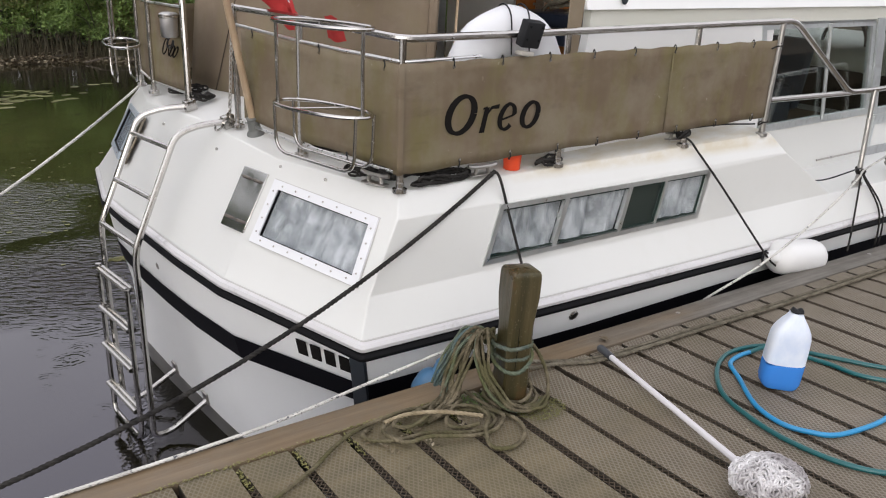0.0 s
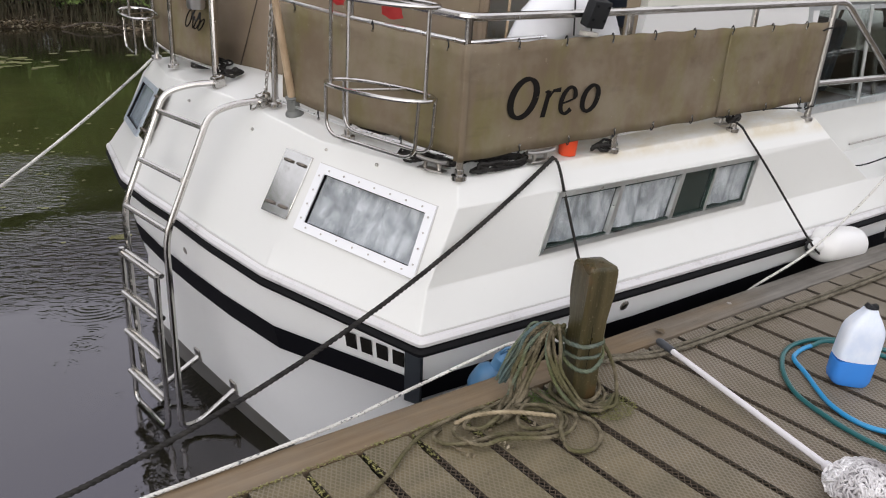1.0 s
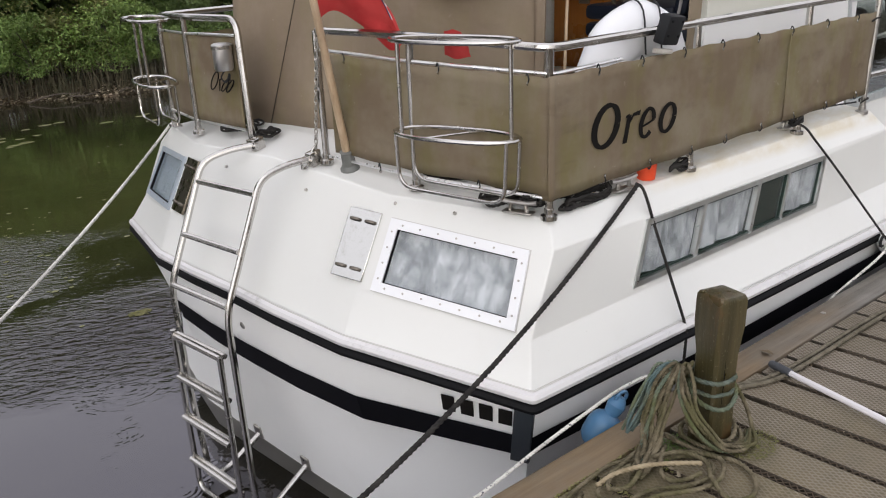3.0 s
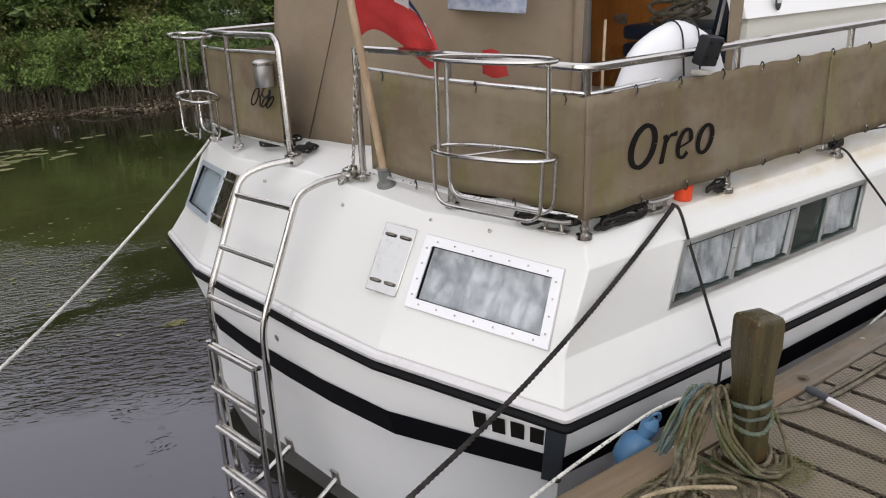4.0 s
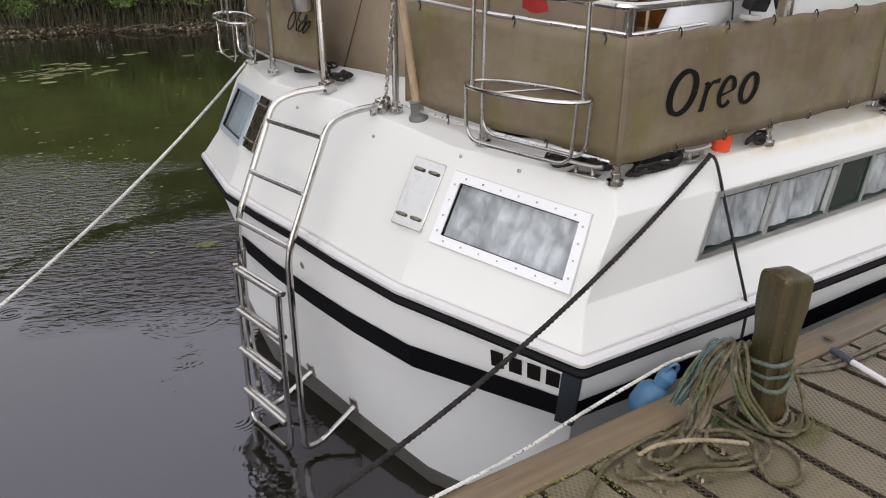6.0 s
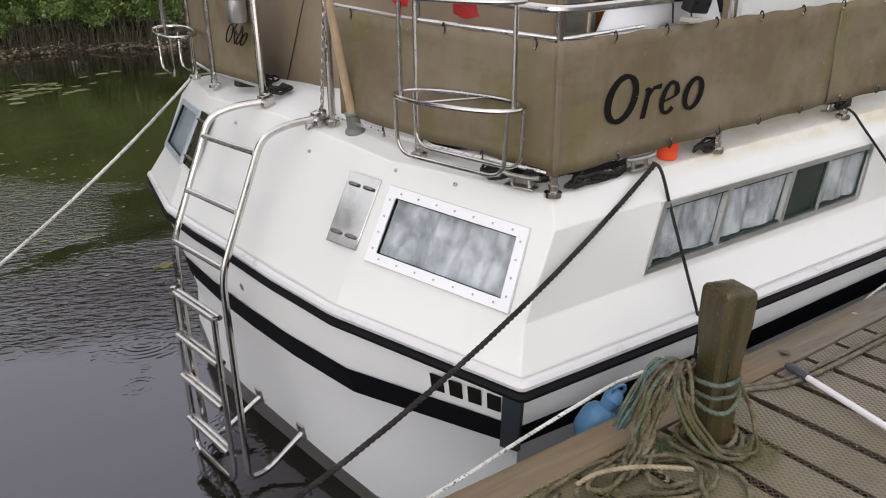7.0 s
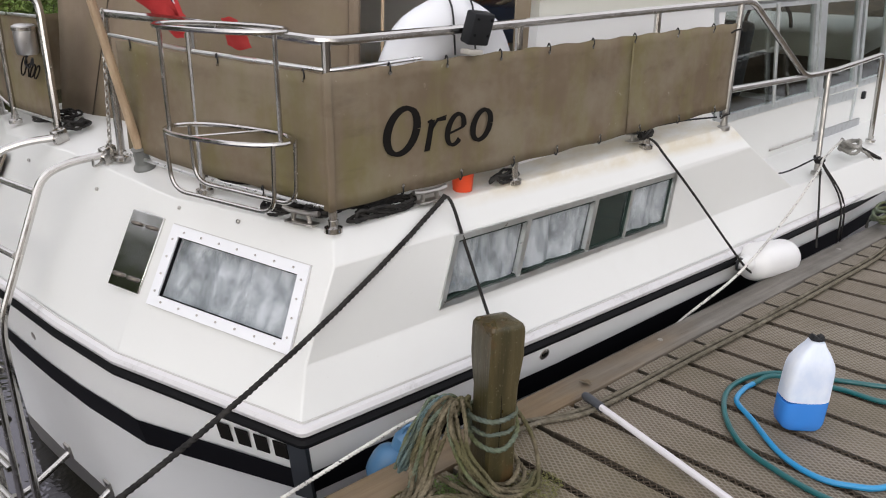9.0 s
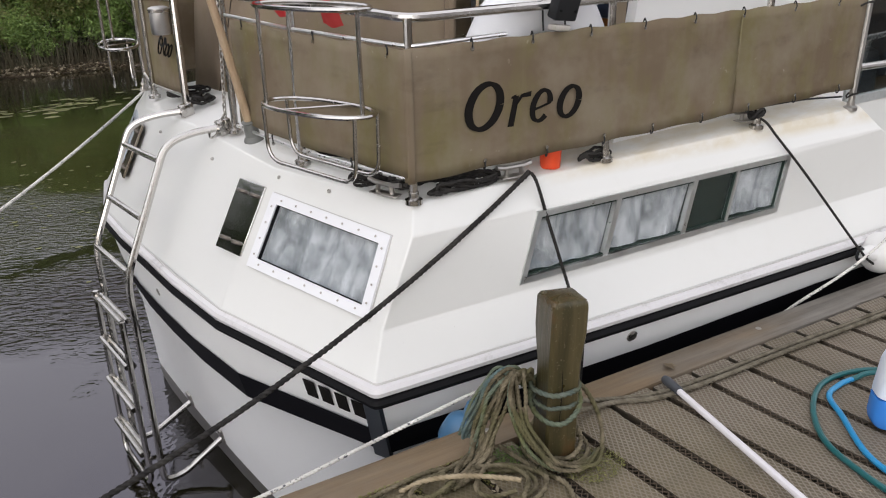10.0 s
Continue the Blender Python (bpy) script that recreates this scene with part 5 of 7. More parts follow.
# ---- things on the aft deck ----
def on_boat(x, y, z, rx=0, ry=0, rz=0):
    return boat.matrix_world @ pose(x, y, z, rx, ry, rz)


def helm_seat():
    t = thing("helm_seat", "navy upholstered helm seat on the aft deck under the canopy", "seat", on_boat(1.80, -0.67, 0.65))
    for z, w in ((0.245, 0.56), (0.325, 0.46)):
        bm = bmesh.new()
        box(bm, (0.44, w, 0.068), pose(0, 0.28 - w / 2, z), 0.022)
        part("seat_cushion", bm, NAVY, t)
    bm = bmesh.new()
    box(bm, (0.42, 0.07, 0.52), pose(0, -0.24, 0.58, 10, 0, 0), 0.025)
    b = part("backrest", bm, NAVY, t)
    bm = bmesh.new()
    tube(bm, rounded([(-0.215, -0.20, 0.33), (-0.215, -0.285, 0.83), (0.215, -0.285, 0.83), (0.215, -0.20, 0.33)], 0.03, 4), 0.007, 6)
    part("piping", bm, FLAG_WHITE, b)
    bm = bmesh.new()
    lathe(bm, [(0.12, -0.055), (0.12, -0.03), (0.035, -0.015), (0.035, 0.22)], None, 16)
    part("pedestal", bm, DULL, t)


bpy.context.view_layer.update()
helm_seat()


def coil_path(cx, cy, cz, r, turns, rise, wob, seed, squash=1.0, n=20):
    rng = random.Random(seed)
    pts = []
    for i in range(int(turns * n)):
        th = 2 * math.pi * i / n
        rr = r * (1 + wob * math.sin(th * 0.37 + rng.random() * 0.3) + wob * 0.5 * math.sin(th * 1.7 + seed))
        pts.append(Vector((cx + rr * math.cos(th), cy + rr * squash * math.sin(th), cz + rise * i / n + 0.012 * math.sin(th * 2.3 + seed))))
    return pts


v, f = laid_rope([on_boat(1.74, -0.60, 1.025, 0, -15, 0) @ Vector((q.x, q.y, q.z)) for q in coil_path(0, 0, 0, 0.11, 4.2, 0.022, 0.22, 4, 0.9)], 0.010)
tagged(raw_object("rope_coil", v, f, ROPE_GREY, None, True), "grey coiled rope lying on the helm seat", "rope")


def life_buoy():
    t = thing("life_buoy", "horseshoe life buoy in a white cover hung on the rail", "life buoy", on_boat(0.735, -1.195, 0.835, 0, 0, -7.3))
    bm = bmesh.new()
    rows = []
    for i in range(25):
        a = math.pi * (-0.12 + 1.24 * i / 24)
        ring = []
        for k in range(12):
            b = 2 * math.pi * k / 12
            rr = 0.170 + 0.095 * math.cos(b) * (1 + 0.03 * math.sin(a * 9))
            ring.append(bm.verts.new((rr * math.cos(a), 0.062 * math.sin(b) * (1 + 0.06 * math.sin(a * 11 + b)), rr * math.sin(a))))
        rows.append(ring)
    for a, b in zip(rows, rows[1:]):
        for k in range(12):
            bm.faces.new((a[k], a[(k + 1) % 12], b[(k + 1) % 12], b[k]))
    bm.faces.new(rows[0])
    bm.faces.new(rows[-1][::-1])
    part("cover", bm, COVER, t, "creased white fabric cover", 60)
    bm = bmesh.new()
    lathe(bm, [(0.10, -0.03), (0.10, 0.03)], pose(-0.02, 0, 0.02, 90, 0, 0), 20)
    part("cover_middle", bm, COVER, t)
    for s in (-0.03, 0.05):
        bm = bmesh.new()
        tube(bm, curve_through([(s, -0.07, 0.10), (s, -0.052, 0.235), (s, 0.0, 0.270), (s, 0.055, 0.235)], 4), 0.003, 5)
        part("cord", bm, SOCKET_BLACK, t)


life_buoy()


def rail_light():
    t = thing("rail_light", "black plastic lamp clamped on the guard rail", "lamp", on_boat(0.715, rail_y(0.715) - 0.03, 1.005, 0, 6, -7.3))
    bm = bmesh.new()
    box(bm, (0.078, 0.042, 0.092), pose(0, -0.012, 0.010, 14, 0, 0), 0.006)
    b = part("body", bm, SOCKET_BLACK, t)
    for x in (-0.026, 0.026):
        for z in (-0.022, 0.022):
            bm = bmesh.new()
            lathe(bm, [(0.0042, 0), (0.0042, 0.003)], pose(x, -0.035 - 0.26 * z, 0.012 + z, 104, 0, 0), 8)
            part("screw", bm, RUBBER, b)
    bm = bmesh.new()
    box(bm, (0.056, 0.04, 0.016), pose(0.0, 0.004, -0.058), 0.004)
    part("bracket", bm, PUTTY, t, "pale bracket")


rail_light()


def pot_light():
    t = thing("anchor_lamp", "round grey metal deck lamp fixed to the stern rail", "lamp", on_boat(0.085, 0.300, 0.850))
    bm = bmesh.new()
    lathe(bm, [(0.034, 0.0), (0.039, 0.010), (0.039, 0.085), (0.041, 0.088), (0.041, 0.102), (0.030, 0.108)], None, 20)
    part("body", bm, mat_steel("brushed_lamp_metal", (0.55, 0.54, 0.53), 0.35), t)
    bm = bmesh.new()
    lathe(bm, [(0.042, 0.086), (0.042, 0.098)], None, 20)
    part("rim", bm, STEEL, t)
    bm = bmesh.new()
    tube(bm, curve_through([(0.0, 0, 0.0), (-0.01, 0.015, -0.03), (-0.01, -0.02, -0.045), (0, -0.035, -0.01), (0, -0.03, -0.04)], 6), 0.0035, 6)
    part("cable", bm, SOCKET_BLACK, t)


pot_light()


def ensign():
    t = thing("ensign_staff", "red ensign hanging on a wooden staff in a deck socket", "flag", on_boat(0.118, -0.425, 0.555))
    d = Vector((-0.238, -0.111, 0.965)).normalized()
    bm = bmesh.new()
    tube(bm, [d * 0.03, d * 0.20, d * 0.62, d * 1.0], [0.0150, 0.0140, 0.0128, 0.0105], 10)
    part("staff", bm, STAFF, t, "worn varnished staff")
    bm = bmesh.new()
    lathe(bm, [(0.037, -0.015), (0.035, 0.0), (0.0255, 0.012), (0.0225, 0.058), (0.026, 0.064), (0.018, 0.068)], d.to_track_quat("Z", "Y").to_matrix().to_4x4(), 16)
    part("socket", bm, SOCKET_GREY, t, "dull grey deck socket")
    # the flag droops in folds from the staff over the rail
    base = Vector((0.118, -0.425, 0.555))

    def cloth(low, high, nu, nv, fold, paint):
        lo = curve_through([Vector(q) - base for q in low], nu // (len(low) - 1))
        hi = curve_through([Vector(q) - base for q in high], nu // (len(high) - 1))
        bm = bmesh.new()
        rows = []
        for i, (a, b) in enumerate(zip(lo, hi)):
            row = []
            for j in range(nv + 1):
                u, w = i / (len(lo) - 1), j / nv
                f = fold * (0.25 + u) * (math.sin(w * 7 + u * 5) + 0.5 * math.sin(w * 15 - u * 4))
                row.append(bm.verts.new(lerp(a, b, w) + Vector((f, -f * 0.6, fold * 1.3 * math.sin(u * 8 + w * 3)))))
            rows.append(row)
        for i in range(len(rows) - 1):
            for j in range(nv):
                fc = bm.faces.new((rows[i][j], rows[i + 1][j], rows[i + 1][j + 1], rows[i][j + 1]))
                if paint:
                    u, w = (i + 0.5) / (len(rows) - 1), (j + 0.5) / nv
                    edge = w - (0.76 + 0.25 * abs(u - 0.5))
                    if 0.22 < u < 0.86 and edge > 0:
                        fc.material_index = 2 if edge < 0.07 or u < 0.28 or abs(u - 0.55) < 0.03 else 1
        return bm

    bm = cloth([(-0.008, -0.484, 1.080), (0.06, -0.485, 1.092), (0.135, -0.50, 1.070), (0.172, -0.585, 1.020), (0.172, -0.665, 0.995)],
               [(-0.060, -0.508, 1.300), (0.00, -0.56, 1.285), (0.075, -0.61, 1.215), (0.140, -0.66, 1.120), (0.175, -0.695, 1.030)], 48, 20, 0.009, True)
    part("flag", bm, [FLAG_RED, FLAG_BLUE, FLAG_WHITE], t, "wet red ensign with dark blue canton", 80)
    bm = cloth([(0.150, -0.520, 1.030), (0.156, -0.585, 1.000), (0.160, -0.640, 0.978), (0.160, -0.690, 0.972)],
               [(0.150, -0.515, 1.060), (0.156, -0.585, 1.062), (0.160, -0.640, 1.048), (0.160, -0.668, 1.040)], 24, 10, 0.004, False)
    part("flag_fold", bm, FLAG_RED, t, "", 80)
    bm = cloth([(0.195, -0.850, 0.968), (0.20, -0.89, 0.958), (0.205, -0.955, 0.966)], [(0.155, -0.890, 1.046), (0.160, -0.92, 1.050), (0.165, -0.955, 1.046)], 16, 10, 0.0012, False)
    part("flag_tail", bm, FLAG_RED, t, "", 80)


ensign()


def chain():
    t = thing("gate_chain", "thin steel chain hanging at the stern gate", "chain", on_boat(0.078, -0.286, 0.60))
    for k in range(23):
        bm = bmesh.new()
        z = 0.02 + 0.0188 * k
        ring = [(0.0062 * math.cos(a), 0.0, 0.0126 * math.sin(a)) for a in [i * 6.283 / 12 for i in range(12)]]
        tube(bm, ring, 0.0024, 5, True)
        bmesh.ops.transform(bm, matrix=pose(0, -0.0030 * k, z, 8, 0, 90 * (k % 2) + 20), verts=bm.verts)
        part("link", bm, DULL, t)
    bm = bmesh.new()
    tube(bm, rounded([(0, 0, 0.024), (-0.012, 0.010, 0.004), (-0.034, 0.016, -0.052), (-0.058, 0.018, -0.060), (-0.060, 0.012, -0.040)], 0.010, 4), 0.0046, 8)
    part("hook", bm, STEEL, t)


chain()


def deck_pot():
    t = thing("orange_pot", "small orange plastic pot on the side deck", "pot", on_boat(0.745, -1.255, 0.512))
    bm = bmesh.new()
    lathe(bm, [(0.031, 0), (0.036, 0.062), (0.039, 0.066), (0.039, 0.074), (0.034, 0.075)], None, 16)
    part("body", bm, ORANGE, t)


deck_pot()


def cleat(x, y, z, turn, name="deck_cleat", label="black rope made fast on a deck cleat"):
    t = thing(name, label, "cleat", on_boat(x, y, z, 0, 0, turn))
    bm = bmesh.new()
    for s in (-0.03, 0.03):
        tube(bm, [(s, 0, -0.005), (s * 0.8, 0, 0.028)], 0.007, 8)
    tube(bm, curve_through([(-0.062, 0, 0.034), (-0.03, 0, 0.029), (0.03, 0, 0.029), (0.062, 0, 0.034)], 4), 0.0075, 8)
    part("horn", bm, DULL, t)
    bm = bmesh.new()
    box(bm, (0.10, 0.036, 0.006), pose(0, 0, 0), 0.003)
    part("base", bm, DULL, t)
    return t


cleat(0.195, -1.145, 0.512, -76, label="stainless deck cleat at the stern corner")
cleat(0.575, -1.275, 0.520, -7)
cleat(1.62, -1.365, 0.55, -7)
cleat(0.17, 0.95, 0.535, 70, label="stainless deck cleat on the far quarter")


def tangle(name, label, x, y, z, size, turns, r, mat, seed, squash=0.6):
    rng = random.Random(seed)
    pts = []
    for i in range(turns * 7):
        a = i * 0.9 + rng.uniform(-0.3, 0.3)
        k = rng.uniform(0.5, 1.0)
        pts.append(on_boat(x, y, z) @ Vector((size * k * math.cos(a), size * squash * k * math.sin(a), rng.uniform(0.0, 0.03))))
    v, f = laid_rope(curve_through(pts, 5), r, r * 10)
    return tagged(raw_object(name, v, f, mat, None, True), label, "rope")


bp0 = on_boat(3.35, -1.640, 0.262)
tangle("mooring_line", "tangled black mooring line on the aft deck", 0.34, -1.17, 0.530, 0.15, 8, 0.0058, ROPE_BLACK, 3, 0.4)
# extra black rope, in part standing in for shade under the canvas
tangle("mooring_line", "tangled black mooring line beside the stern cleat", 0.255, -1.05, 0.525, 0.12, 6, 0.0052, ROPE_BLACK, 23, 0.5)
tangle("mooring_line", "black mooring line that darkens the shaded gap behind the canvas screen", 0.30, -0.78, 0.548, 0.14, 5, 0.0055, ROPE_BLACK, 29, 0.6)
tangle("mooring_line", "bunched black mooring line along the deck edge", 0.43, -1.245, 0.512, 0.16, 6, 0.0058, ROPE_BLACK, 37, 0.18)
tangle("mooring_line", "tangled black mooring line on the aft deck", 0.90, -1.30, 0.522, 0.075, 4, 0.0050, ROPE_BLACK, 5, 0.25)
tangle("mooring_line", "black line turned round a deck cleat", 1.630, -1.392, 0.562, 0.045, 4, 0.006, ROPE_BLACK, 7, 0.7)
tangle("mooring_line", "black line beside the stern gate", 0.165, 0.165, 0.585, 0.060, 6, 0.0050, ROPE_BLACK, 9, 0.9)
tangle("mooring_line", "black line on the far stern deck", 0.20, 0.42, 0.575, 0.11, 5, 0.0050, ROPE_BLACK, 10, 0.9)
v, f = laid_rope([bp0 @ q for q in curve_through(coil_path(0, 0, 0, 0.058, 4.6, 0.010, 0.10, 2, 0.8, 12), 3)], 0.0085)
tagged(raw_object("rope_coil", v, f, ROPE_PALE, None, True), "grey rope coiled on the side deck", "rope")
tangle("fender_line_knot", "black knot of fender line on a rail foot", 2.935, -1.63, 0.27, 0.025, 3, 0.006, ROPE_BLACK, 12, 1.0)

# thin cord along the side deck
bm = bmesh.new()
tube(bm, curve_through([(1.62, -1.37, 0.59), (1.85, -1.43, 0.60), (2.09, -1.46, 0.585)], 6), 0.004, 6)
part("cord", bm, SOCKET_BLACK, boat)
bm = bmesh.new()
tube(bm, curve_through([(2.46, -1.47, 0.36), (2.62, -1.55, 0.26), (2.93, -1.63, 0.30)], 6), 0.004, 6)
part("cord", bm, SOCKET_BLACK, boat)


# ---- fenders and their lines ----
def sausage_fender(m, length, r, mat, label):
    t = thing("fender", label, "fender", m)
    bm = bmesh.new()
    prof = [(0.012, -length / 2 - 0.03), (0.022, -length / 2 - 0.02), (0.030, -length / 2)]
    prof += [(r * math.sin(a) + 0.004, -length / 2 + 0.03 + r * 0.9 * (1 - math.cos(a))) for a in [0.4, 0.8, 1.2, 1.57]]
    prof += [(rr, -z) for rr, z in prof[::-1]]
    lathe(bm, prof, None, 22)
    part("body", bm, mat, t)
    for s in (-1, 1):
        bm = bmesh.new()
        tube(bm, [(0.024 * math.cos(a), 0, s * (length / 2 + 0.03) + 0.02 * math.sin(a)) for a in [k * 6.283 / 10 for k in range(10)]], 0.006, 6, True)
        part("eye", bm, SOCKET_BLACK if mat is FENDER_WHITE else mat, t)
    return t


sausage_fender(on_boat(2.238, -1.708, -0.018, 0, 99, -7), 0.43, 0.078, FENDER_WHITE, "white vinyl fender hanging between hull and jetty")
sausage_fender(pose(2.535, 0.070, -0.065, 16, 28, 0), 0.19, 0.052, FENDER_BLUE, "blue vinyl fender squeezed beside the jetty edge")


def fender_line(name, label, pts, r=0.005, mat=None):
    v, f = laid_rope(curve_through(pts, 8), r)
    return tagged(raw_object(name, v, f, mat or ROPE_BLACK, None, True), label, "rope")


def bp(x, y, z):
    return on_boat(0, 0, 0) @ Vector((x, y, z))


fender_line("fender_line", "black fender line from the aft deck cleat", [bp(1.628, -1.385, 0.572), bp(1.640, -1.432, 0.548), bp(1.668, -1.462, 0.500), bp(1.765, -1.540, 0.355), bp(1.94, -1.70, 0.06), bp(2.015, -1.725, -0.01)])
fender_line("fender_line", "thin black fender line over the cabin window", [bp(0.605, -1.300, 0.536), bp(0.618, -1.326, 0.510), bp(0.640, -1.364, 0.38), bp(0.672, -1.420, 0.19), bp(0.698, -1.463, 0.04), bp(0.704, -1.468, -0.02), bp(0.710, -1.455, -0.32)], 0.0055)
fender_line("fender_line", "black fender line from the rail foot", [bp(2.93, -1.64, 0.27), bp(2.74, -1.73, 0.05), bp(2.62, -1.78, -0.05)])
fender_line("fender_line", "black fender line from the rail foot", [bp(2.94, -1.64, 0.27), bp(3.02, -1.74, 0.06), bp(3.0, -1.76, -0.22)])
fender_line("fender_line", "black fender line from the rail foot", [bp(2.95, -1.64, 0.27), bp(3.06, -1.74, 0.06), bp(3.05, -1.76, -0.22)])
fender_line("fender_line", "pale rope hanging from the side deck cleat", [bp(3.40, -1.64, 0.28), bp(3.50, -1.715, 0.20), bp(3.60, -1.725, 0.0), bp(3.65, -1.72, -0.22)], 0.009, ROPE_PALE)
fender_line("fender_line", "doubled black fender line from the side deck cleat", [bp(3.42, -1.65, 0.275), bp(3.52, -1.72, 0.215), bp(3.72, -1.735, 0.14), bp(3.95, -1.74, 0.0)], 0.011)


rng2 = random.Random(44)
pile = [Vector((5.62 + 0.17 * math.cos(i * 1.1) * rng2.uniform(0.6, 1.1), -0.07 + 0.08 * math.sin(i * 1.1) * rng2.uniform(0.6, 1.1), 0.022 + 0.0025 * i + rng2.uniform(0, 0.012))) for i in range(30)]
v, f = laid_rope(curve_through(pile, 6), 0.0075)
tagged(raw_object("slack_rope", v, f, ROPE_GREEN, None, True), "grey-green rope heaped on the kerb of the jetty", "rope")


def sagging(a, b, sag, n=14):
    a, b = Vector(a), Vector(b)
    return [lerp(a, b, i / n) - Vector((0, 0, sag * 4 * (i / n) * (1 - i / n))) for i in range(n + 1)]


KNOT = bp(0.600, -1.312, 0.532)
v, f = laid_rope(sagging(KNOT, (0.85, -0.03, 0.03), 0.14), 0.0080)
tagged(raw_object("mooring_line", v, f, ROPE_BLACK, None, True), "black twisted mooring line from the aft deck to the jetty", "rope")
v, f = laid_rope(sagging((2.303, 2.684, 0.704), (-0.74, -0.06, 0.020), 0.214, 28), 0.0072)
tagged(raw_object("mooring_line", v, f, ROPE_WHITE, None, True), "white mooring line from the far quarter to the jetty", "rope")
v, f = laid_rope(curve_through([(-0.4, -0.10, 0.010), (0.6, -0.06, 0.010), (1.4, -0.03, 0.010), (1.9, -0.006, 0.014), (2.22, 0.028, 0.030), (2.435, 0.035, 0.054), (2.62, 0.035, 0.070), (2.80, 0.04, 0.03), (3.2, 0.05, -0.20), (3.64, 0.045, -0.20), (3.88, 0.03, -0.045), bp(1.86, -1.735, 0.035), bp(2.36, -1.715, 0.150), bp(2.80, -1.675, 0.262), bp(2.93, -1.65, 0.295), bp(3.30, -1.61, 0.32)], 10), 0.0056)
tagged(raw_object("spring_line", v, f, ROPE_WHITE, None, True), "slack white flecked line from the side deck along the jetty edge", "rope")


# ---- jetty ----
PITCH, GAP0 = 0.1637, 3.243
jetty = tagged(thing("jetty_floor", "wet brown jetty of grip-covered boards", "jetty"), kind="structure")
kerb_y, back_y = -0.136, -3.30


def board_mesh():
    bm = bmesh.new()
    h, n = (PITCH - 0.022) / 2, -0.0035
    rim = [(-h, back_y), (h, back_y), (h, kerb_y - 0.075), (h - n, kerb_y - 0.068), (h - n, kerb_y - 0.006), (h, kerb_y), (-h, kerb_y), (-h + n, kerb_y - 0.006), (-h + n, kerb_y - 0.068), (-h, kerb_y - 0.075)]
    rows = [[bm.verts.new((x * k, y, z)) for x, y in rim] for z, k in ((0.0, 0.975), (-0.004, 1.0), (-0.035, 1.0))]
    bm.faces.new(rows[0])
    # board sides coloured dark, which puts shade into the gaps
    for a, b in zip(rows, rows[1:]):
        for i in range(len(rim)):
            j = (i + 1) % len(rim)
            bm.faces.new((a[i], b[i], b[j], a[j])).material_index = 1
    bmesh.ops.recalc_face_normals(bm, faces=bm.faces)
    me = bpy.data.meshes.new("board")
    bm.to_mesh(me)
    bm.free()
    me.materials.append(DECK)
    me.materials.append(BEAM)
    return me


# ---- mooring post with its ropes ----
def mooring_post():
    t = thing("mooring_post", "square weathered timber mooring post, green with algae", "post", pose(2.632, -0.246, 0.0, 0.6, 3.6, -12.5))
    bm = bmesh.new()
    rows = []
    # the shaft narrows below a thicker, bevelled head
    for z, s, c in ((-0.25, 0.044, 0.006), (0.0, 0.044, 0.006), (0.10, 0.0435, 0.007), (0.20, 0.0425, 0.008), (0.27, 0.0435, 0.009), (0.325, 0.0475, 0.008), (0.36, 0.0490, 0.006), (0.425, 0.0485, 0.005), (0.438, 0.0475, 0.005), (0.446, 0.0435, 0.005), (0.452, 0.0200, 0.004)):
        ring = []
        e = s - c
        for x, y in ((s, -e), (s, e), (e, s), (-e, s), (-s, e), (-s, -e), (-e, -s), (e, -s)):
            wob = 0.0022 * noise.noise(Vector((x * 40, y * 40, z * 9)))
            ring.append(bm.verts.new((x * (1 + wob * 20), y * (1 + wob * 20), z)))
        rows.append(ring)
    for a, b in zip(rows, rows[1:]):
        for k in range(8):
            bm.faces.new((a[k], a[(k + 1) % 8], b[(k + 1) % 8], b[k]))
    bm.faces.new(rows[0][::-1])
    bm.faces.new(rows[-1])
    part("shaft", bm, POST, t, "", 28)
    # a long drying crack
    bm = bmesh.new()
    tube(bm, [(-0.012, -0.0432, 0.08), (-0.008, -0.0428, 0.20), (-0.011, -0.0440, 0.28)], [0.0008, 0.0016, 0.0006], 5)
    part("crack", bm, RUBBER, t)


mooring_post()


def wrap(z0, z1, r, turns, seed, sag=0.0):
    rng = random.Random(seed)
    pts = []
    n = int(turns * 14)
    for i in range(n + 1):
        a = 2 * math.pi * i / 14 + seed
        k = 1 / max(abs(math.cos((a + 0.22) % (math.pi / 2) - math.pi / 4)) * 1.25, 0.9)
        rr = r * (0.93 + 0.08 * k)
        pts.append(Vector((2.640 + rr * math.cos(a), -0.246 + rr * math.sin(a), z0 + (z1 - z0) * i / n - sag * (0.5 - 0.5 * math.sin(a + 0.6)) + rng.uniform(-0.003, 0.003))))
    return pts


def post_rope(name, label, pts, r, mat):
    v, f = laid_rope(pts, r)
    return tagged(raw_object(name, v, f, mat, None, True), label, "rope")


post_rope("rope_turn", "green-stained rope turned round the mooring post", curve_through(wrap(0.205, 0.200, 0.061, 1.2, 0.4, 0.0), 3), 0.0068, ROPE_TURN)
post_rope("rope_turn", "slack green rope drooping round the mooring post", curve_through(wrap(0.205, 0.195, 0.064, 1.15, 1.7, 0.075), 3), 0.0070, ROPE_GREEN)
post_rope("rope_turn", "grey band of rope round the mooring post", curve_through(wrap(0.165, 0.158, 0.0565, 1.0, 2.9), 3), 0.0060, ROPE_TURN)
post_rope("rope_turn", "olive rope turned round the foot of the post", curve_through(wrap(0.085, 0.060, 0.066, 1.2, 0.9, 0.05), 3), 0.0066, ROPE_TAN)
